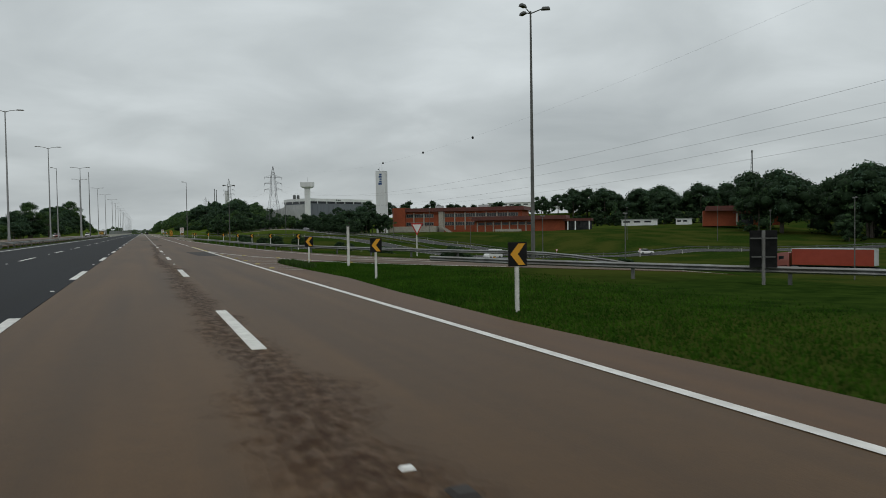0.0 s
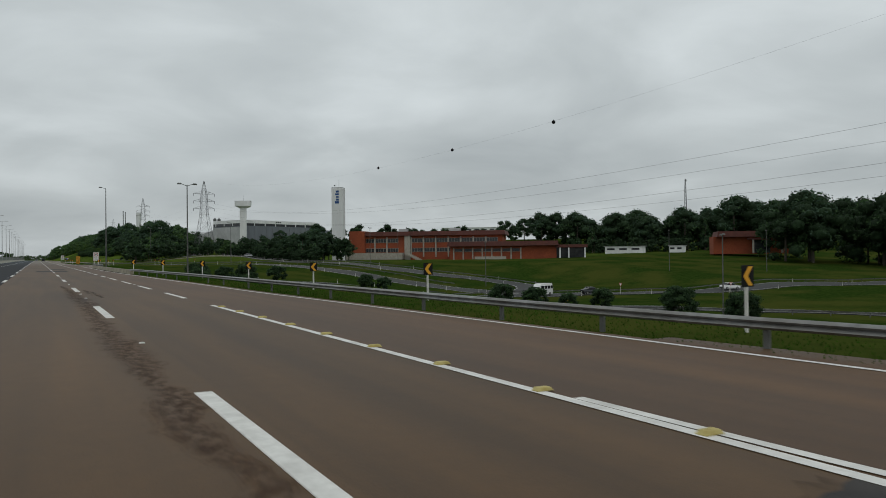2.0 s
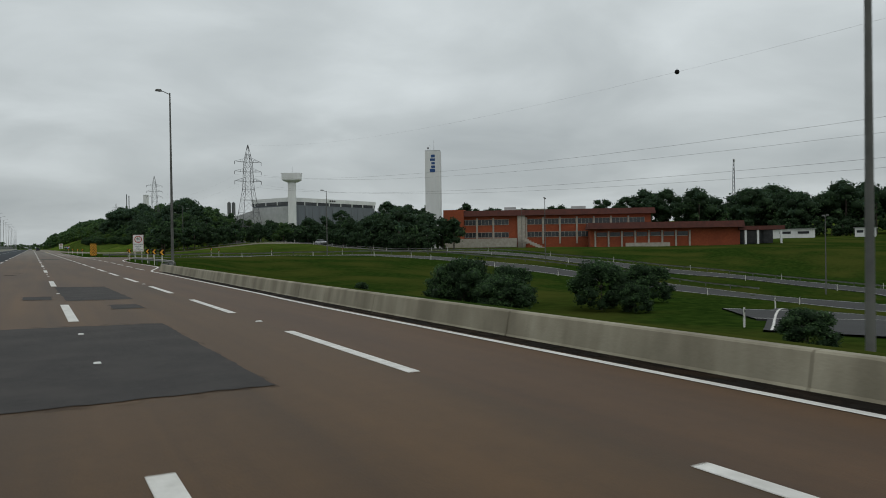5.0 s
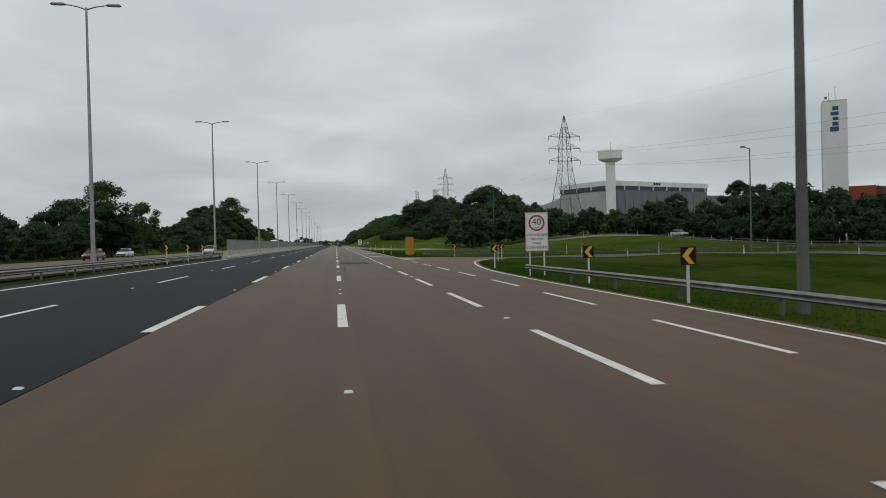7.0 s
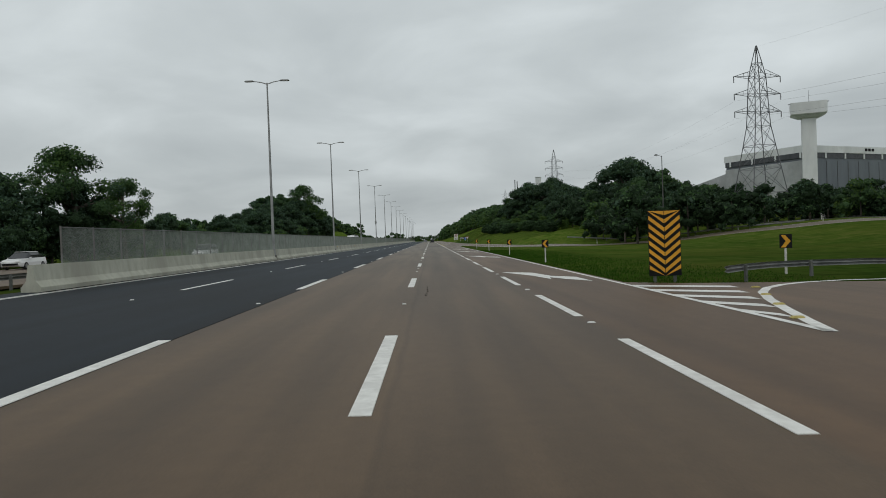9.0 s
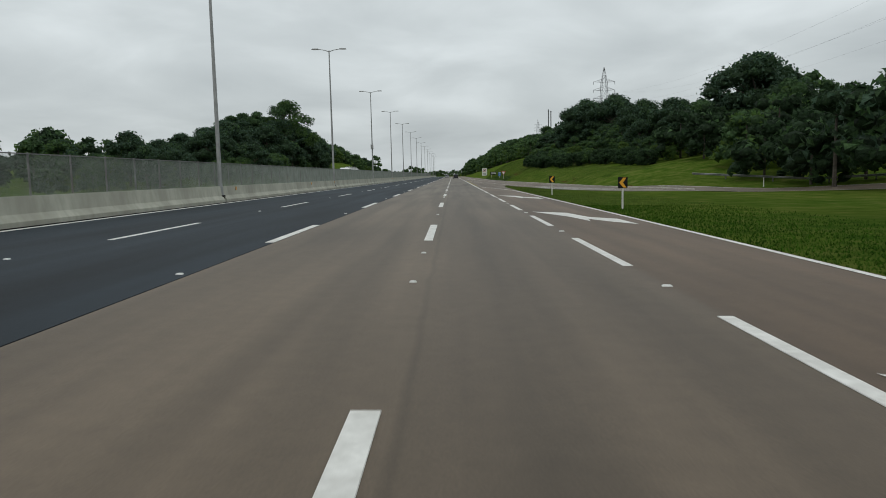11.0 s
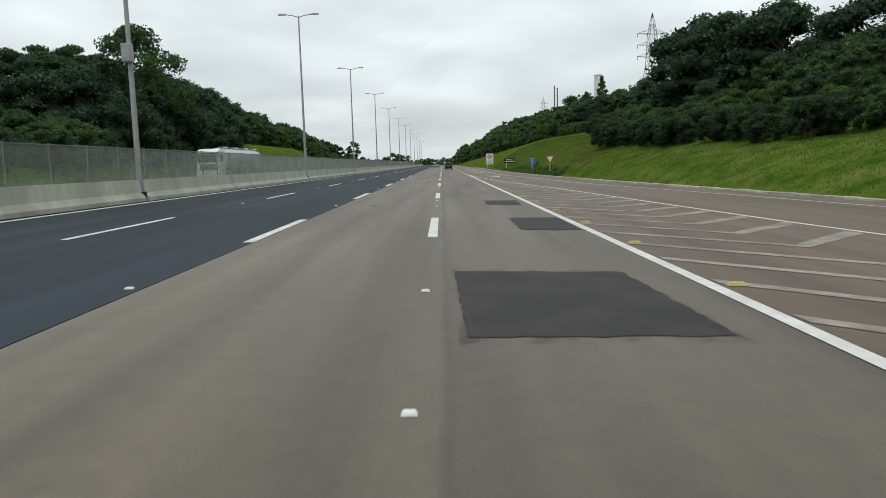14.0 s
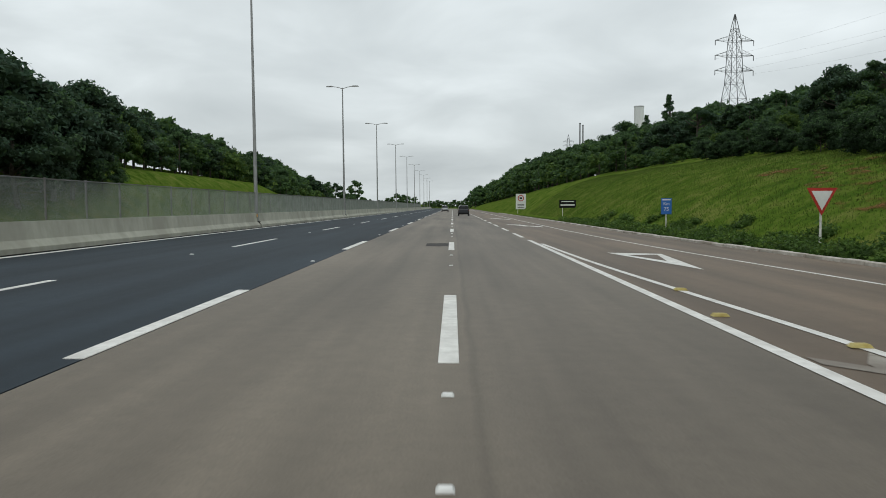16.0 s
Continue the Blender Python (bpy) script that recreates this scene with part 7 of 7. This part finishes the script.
# shrubs on the slopes of the interchange
for x, y, s in ((21.8, 192, 1.35), (23.2, 194.6, 1.2), (21.4, 187.5, 1.1), (29.5, 188.3, 1.2), (24.0, 198.2, 0.9), (27.4, 195.0, 1.15), (35.6, 190.6, 1.1), (22.9, 210, 0.45), (37, 154.5, 0.75), (38.5, 152, 0.7), (21.3, 153.6, 0.7), (33, 116, 0.75), (33.4, 112, 0.7), (38, 96, 0.8), (30, 186, 0.7),
                (46, 118, 0.8), (41, 104, 0.9), (43, 66, 0.7), (25, 172, 0.7), (60, 140, 0.9), (66, 118, 1.0)):
    plant("shrub", x, y, s, group="shrubs in the interchange")
for k in range(16):
    y = 462 + 2.7 * k + 2 * rng.random()
    plant("shrub", lerp_list(HEM, y) - 0.4 - 1.6 * rng.random(), y, 0.7 + 0.5 * rng.random(), group="shrubs along the hem of the wood")
# tall second row and low overhanging hem of the bank wood
for x, y, top in ((35.5, 514, 21.0), (34, 504, 18.5), (36, 494, 17.8), (52, 490, 16.8), (54, 503, 17.5), (46, 490, 18.6), (51, 476, 16.0), (36, 484, 16.4), (40, 479, 16.2), (30, 507, 14.0), (29, 496, 12.5), (53, 515, 18.5)):
    plant(pick(("round_a", 2), ("round_b", 1)), x, y, (top - gzf(x, y)) / 10.5)
for x, y, s in ((23.0, 474, 0.5), (22.5, 481, 0.55), (23.0, 487, 0.6), (22.6, 493, 0.6), (23.0, 499, 0.66), (23.6, 505, 0.62), (25.5, 511, 0.6), (24.6, 466, 0.5), (25.6, 459, 0.5)):
    plant(pick(("bushy_a", 2), ("bushy_b", 2)), x, y, s)
for k in range(12):
    # trees beside and beyond the far end of the road
    far(pick(("round_a", 2), ("bushy_a", 1)), 13 + 14 * rng.random(), 900 + 60 * rng.random(), 0.95 + 0.3 * rng.random())
for k in range(22):
    far(pick(("round_a", 2), ("bushy_a", 2)), -24 - 36 * rng.random(), 840 + 120 * rng.random(), 0.55 + 0.3 * rng.random())
for k in range(12):
    far("bushy_a", -20 + 34 * k / 11, 990 + 30 * rng.random(), 0.5 + 0.25 * rng.random())


def join_far():
    """All trees of the distant woods as one object."""
    protos = {}
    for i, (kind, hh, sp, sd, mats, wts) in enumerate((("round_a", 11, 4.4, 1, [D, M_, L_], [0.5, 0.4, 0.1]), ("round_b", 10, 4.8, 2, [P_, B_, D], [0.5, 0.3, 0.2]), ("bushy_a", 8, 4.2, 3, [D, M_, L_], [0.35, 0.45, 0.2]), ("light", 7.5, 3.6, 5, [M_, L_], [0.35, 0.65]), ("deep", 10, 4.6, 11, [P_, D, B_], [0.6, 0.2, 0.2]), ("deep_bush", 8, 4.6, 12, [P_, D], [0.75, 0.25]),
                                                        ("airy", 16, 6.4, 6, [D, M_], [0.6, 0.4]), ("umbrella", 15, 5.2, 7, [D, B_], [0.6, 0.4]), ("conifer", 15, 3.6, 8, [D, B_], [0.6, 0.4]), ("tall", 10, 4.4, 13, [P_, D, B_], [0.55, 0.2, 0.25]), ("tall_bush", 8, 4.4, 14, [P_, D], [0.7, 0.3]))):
        habit = {"round_a": "round", "round_b": "round", "bushy_a": "bushy", "light": "bushy", "deep": "round", "deep_bush": "bushy", "tall": "round", "tall_bush": "bushy"}.get(kind, kind)
        c, q = crown_points(habit, hh, sp, sd + 20)
        if len(c) > 34:
            c, q = c[::2], [v * 1.22 for v in q[::2]]
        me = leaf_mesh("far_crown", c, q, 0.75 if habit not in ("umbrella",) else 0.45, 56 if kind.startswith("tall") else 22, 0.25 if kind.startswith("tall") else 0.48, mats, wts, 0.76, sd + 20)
        nv, nf = len(me.vertices), len(me.polygons)
        co, fi, mi = np.empty(nv * 3), np.empty(nf * 3, int), np.empty(nf, int)
        me.vertices.foreach_get("co", co)
        me.loops.foreach_get("vertex_index", fi)
        me.polygons.foreach_get("material_index", mi)
        slot = np.array([GREENS.index(m) for m in mats])
        trunk = Build().tube((0, 0, -0.5), (0, 0, hh * 0.8), 0.026 * hh, 0.01 * hh, 6, cap=False)
        tv = np.array(trunk.v)
        tf = np.array([(a, b, c_) for a, b, c_, d_ in trunk.f] + [(a, c_, d_) for a, b, c_, d_ in trunk.f])
        protos[kind] = (np.concatenate([co.reshape(-1, 3), tv]), np.concatenate([fi.reshape(-1, 3), tf + nv]), np.concatenate([slot[mi], np.full(len(tf), 5)]), 20 * len(c))
        bpy.data.meshes.remove(me)
    V, F, S, SM, base = [], [], [], [], 0
    for kind, x, y, z, s, tall in FAR:
        v, f, m, n_core = protos.get(kind) or protos["round_a"]
        a = rng.random() * 6.283
        rot = np.array([[math.cos(a), -math.sin(a), 0], [math.sin(a), math.cos(a), 0], [0, 0, tall]])
        V.append((v @ rot.T) * s + np.array([x, y, z]))
        F.append(f + base)
        S.append(m)
        SM.append(np.arange(len(m)) < n_core)
        base += len(v)
    V, F, S = np.concatenate(V), np.concatenate(F), np.concatenate(S)
    me = bpy.data.meshes.new("distant_wood")
    me.vertices.add(len(V))
    me.vertices.foreach_set("co", V.ravel())
    me.loops.add(len(F) * 3)
    me.loops.foreach_set("vertex_index", F.ravel().astype(np.int32))
    me.polygons.add(len(F))
    me.polygons.foreach_set("loop_start", np.arange(0, len(F) * 3, 3, dtype=np.int32))
    for m in GREENS + [BARK]:
        me.materials.append(m)
    me.polygons.foreach_set("material_index", S.astype(np.int32))
    me.polygons.foreach_set("use_smooth", np.concatenate(SM))
    me.update(calc_edges=True)
    me.validate()
    tagged(new("distant_wood", me), "dark green mixed woodland behind the works and hills", "woodland", kind="stuff")


join_far()


# ---- grass and weeds ----
def tuft_field(name, label, spots, height, mat, seed):
    """Many bent grass blades as one object; spots: (x, y) arrays."""
    r = np.random.default_rng(seed)
    xy = np.asarray(spots)
    n = len(xy)
    z = gz(xy[:, 0], xy[:, 1])
    a = r.random(n) * 6.283
    h = height * (0.5 + r.random(n))
    w = 0.020 * (0.7 + 0.6 * r.random(n)) * (height / 0.10) ** 0.5
    lean = 0.5 * h * r.random(n)
    b = r.random(n) * 6.283
    base = np.stack([xy[:, 0], xy[:, 1], z], 1)
    side = np.stack([np.cos(a) * w, np.sin(a) * w, np.zeros(n)], 1)
    tip = base + np.stack([np.cos(b) * lean, np.sin(b) * lean, h], 1)
    V = np.stack([base - side, base + side, tip], 1).reshape(-1, 3)
    F = np.arange(n * 3, dtype=np.int32)
    me = bpy.data.meshes.new(name)
    me.vertices.add(n * 3)
    me.vertices.foreach_set("co", V.ravel())
    me.loops.add(n * 3)
    me.loops.foreach_set("vertex_index", F)
    me.polygons.add(n)
    me.polygons.foreach_set("loop_start", np.arange(0, n * 3, 3, dtype=np.int32))
    me.materials.append(mat)
    me.update(calc_edges=True)
    tagged(new(name, me), label, "grass", kind="stuff")


def scatter(n, x0, x1, y0, y1, keep, seed, thin=True):
    r = np.random.default_rng(seed)
    p = np.stack([x0 + (x1 - x0) * r.random(n), y0 + (y1 - y0) * r.random(n)], 1)
    p = p[keep(p[:, 0], p[:, 1])]
    return p[r.random(len(p)) < np.clip(1.15 - (p[:, 0] - pave_edge(p[:, 1])) / 7.5, 0.0, 1.0)] if thin else p


def pave_edge(y):
    return np.interp(y, [p[0] for p in PAVE_R], [p[1] for p in PAVE_R])


near = [scatter(120000, 4.9, 13.5, -2, 47, lambda x, y: (x > pave_edge(y) + 0.02) & (x < np.interp(y, [-2, 20, 30, 36, 40, 42.9, 44.9, 46.5], [15, 15, 14.2, 12.6, 10.9, 9.0, 7.9, 6.0])), 1),
        scatter(22000, 6.6, 14, 58, 150, lambda x, y: x > pave_edge(y) + 0.02, 2),
        scatter(22000, 7.0, 16, 209, 275, lambda x, y: (x > pave_edge(y) + 0.02) & (y < 272), 3),
        scatter(110000, 6.7, 15, 290, 421, lambda x, y: (x > pave_edge(y) + 0.02) & (x < np.interp(y, [290, 394, 406, 421], [15, 14.6, 11.2, 7.9])), 4),
        scatter(190000, 10, 30, 425, 600, lambda x, y: (x > np.interp(y, [p[0] for p in FOOT], [p[1] for p in FOOT]) + 0.25) & (x < np.interp(y, [p[0] for p in HEM], [p[1] for p in HEM]) + 0.5), 5, False)]
lawn = np.concatenate(near[:4])
tuft_field("verge_grass", "short green grass blades along the verges and islands", lawn[lawn[:, 1] < 365], 0.06, BLADE, 11)
tuft_field("island_grass", "paler short grass on the far island", lawn[lawn[:, 1] >= 365], 0.055, DRYBLADE, 14)
tuft_field("slope_grass", "drier yellow-green grass blades on the slope", near[4], 0.09, DRYBLADE, 13)
tuft_field("verge_weeds", "taller rough weeds at the island's edge", scatter(3000, 5.2, 6.0, 40, 46, lambda x, y: x > pave_edge(y), 7), 0.20, WEED, 12)
tuft_field("island_weeds", "rough taller grass at the island's tip", scatter(16000, 7.4, 9.5, 395, 421.5, lambda x, y: (x > pave_edge(y) + 0.1) & (x < 9.3 - (y - 395) * 0.055), 8), 0.13, DRYBLADE, 15)


def weed_bank(name, label, spots, radii, per, size, mats, weights, seed, sink=0.25):
    """Low leafy growth as one object: small clumps sitting on the ground at spots (x, y)."""
    pts = [(x, y, gzf(x, y) + r * (0.55 - sink)) for (x, y), r in zip(spots, radii)]
    me = leaf_mesh(name, pts, radii, 0.75, per, size, mats, weights, 0.66, seed)
    tagged(new(name, me), label, "weeds", kind="stuff")


clump_rng = np.random.default_rng(21)
LOWLEAF = [leafy("weed_leaves_dark", (0.046, 0.098, 0.019), (0.100, 0.175, 0.038)), leafy("weed_leaves_fresh", (0.075, 0.140, 0.024), (0.138, 0.215, 0.045))]
spots, radii = [], []
for k in range(430):
    # the dark band of weeds above the kerb
    y = 494 + 56 * clump_rng.random()
    deep = lerp_list([(494, 1.4), (500, 2.3), (520, 2.9), (540, 2.6), (550, 0.6)], y) * (0.75 + 0.25 * math.sin(y * 0.9) + 0.2 * math.sin(y * 2.3))
    spots.append((lerp_list(FOOT, y) + 0.55 + deep * clump_rng.random(), y))
    radii.append(0.24 + 0.34 * clump_rng.random())
weed_bank("slope_weeds", "dense dark leafy weeds at the foot of the slope", spots, radii, 90, 0.085, LOWLEAF, [0.7, 0.3], 31)


# ---- bare earth and litter on the slope ----
def earth_patch(cx, cy, rx, ry, seed):
    """A ragged patch of red earth hugging the slope."""
    r = np.random.default_rng(seed)
    n = 28
    edge = 1 + 0.28 * np.convolve(r.standard_normal(n + 4), np.ones(3) / 1.7, "same")[:n]
    pts, fs = [(cx, cy, gzf(cx, cy) + 0.05)], []
    for k in range(1, 6):
        for i in range(n):
            a = 2 * math.pi * i / n
            x, y = cx + rx * k / 5 * edge[i] * math.cos(a), cy + ry * k / 5 * edge[i] * math.sin(a)
            pts.append((x, y, gzf(x, y) + 0.05 - 0.012 * (k == 5)))
    fs += [(0, 1 + i, 1 + (i + 1) % n) for i in range(n)]
    fs += [(1 + k * n + i, 1 + (k + 1) * n + i, 1 + (k + 1) * n + (i + 1) % n, 1 + k * n + (i + 1) % n) for k in range(4) for i in range(n)]
    b = Build().add(pts, fs)
    tagged(b.obj("bare_earth", RAGGED, smooth=True), "ragged patch of bare red earth on the grass slope", "earth", kind="structure")


RAGGED = thin_stain("ragged_red_earth", (0.15, 0.070, 0.026), -0.7, 0.8, 1.3)
for k, (x, y, rx, ry) in enumerate(((15.6, 495, 0.9, 4.5), (16.4, 501, 1.1, 5.0), (18.6, 508, 1.6, 5.0), (20.5, 516, 1.5, 5.0), (18.6, 437, 0.9, 5.0), (21.4, 413.5, 0.55, 4.6))):
    earth_patch(x, y, rx, ry, k)
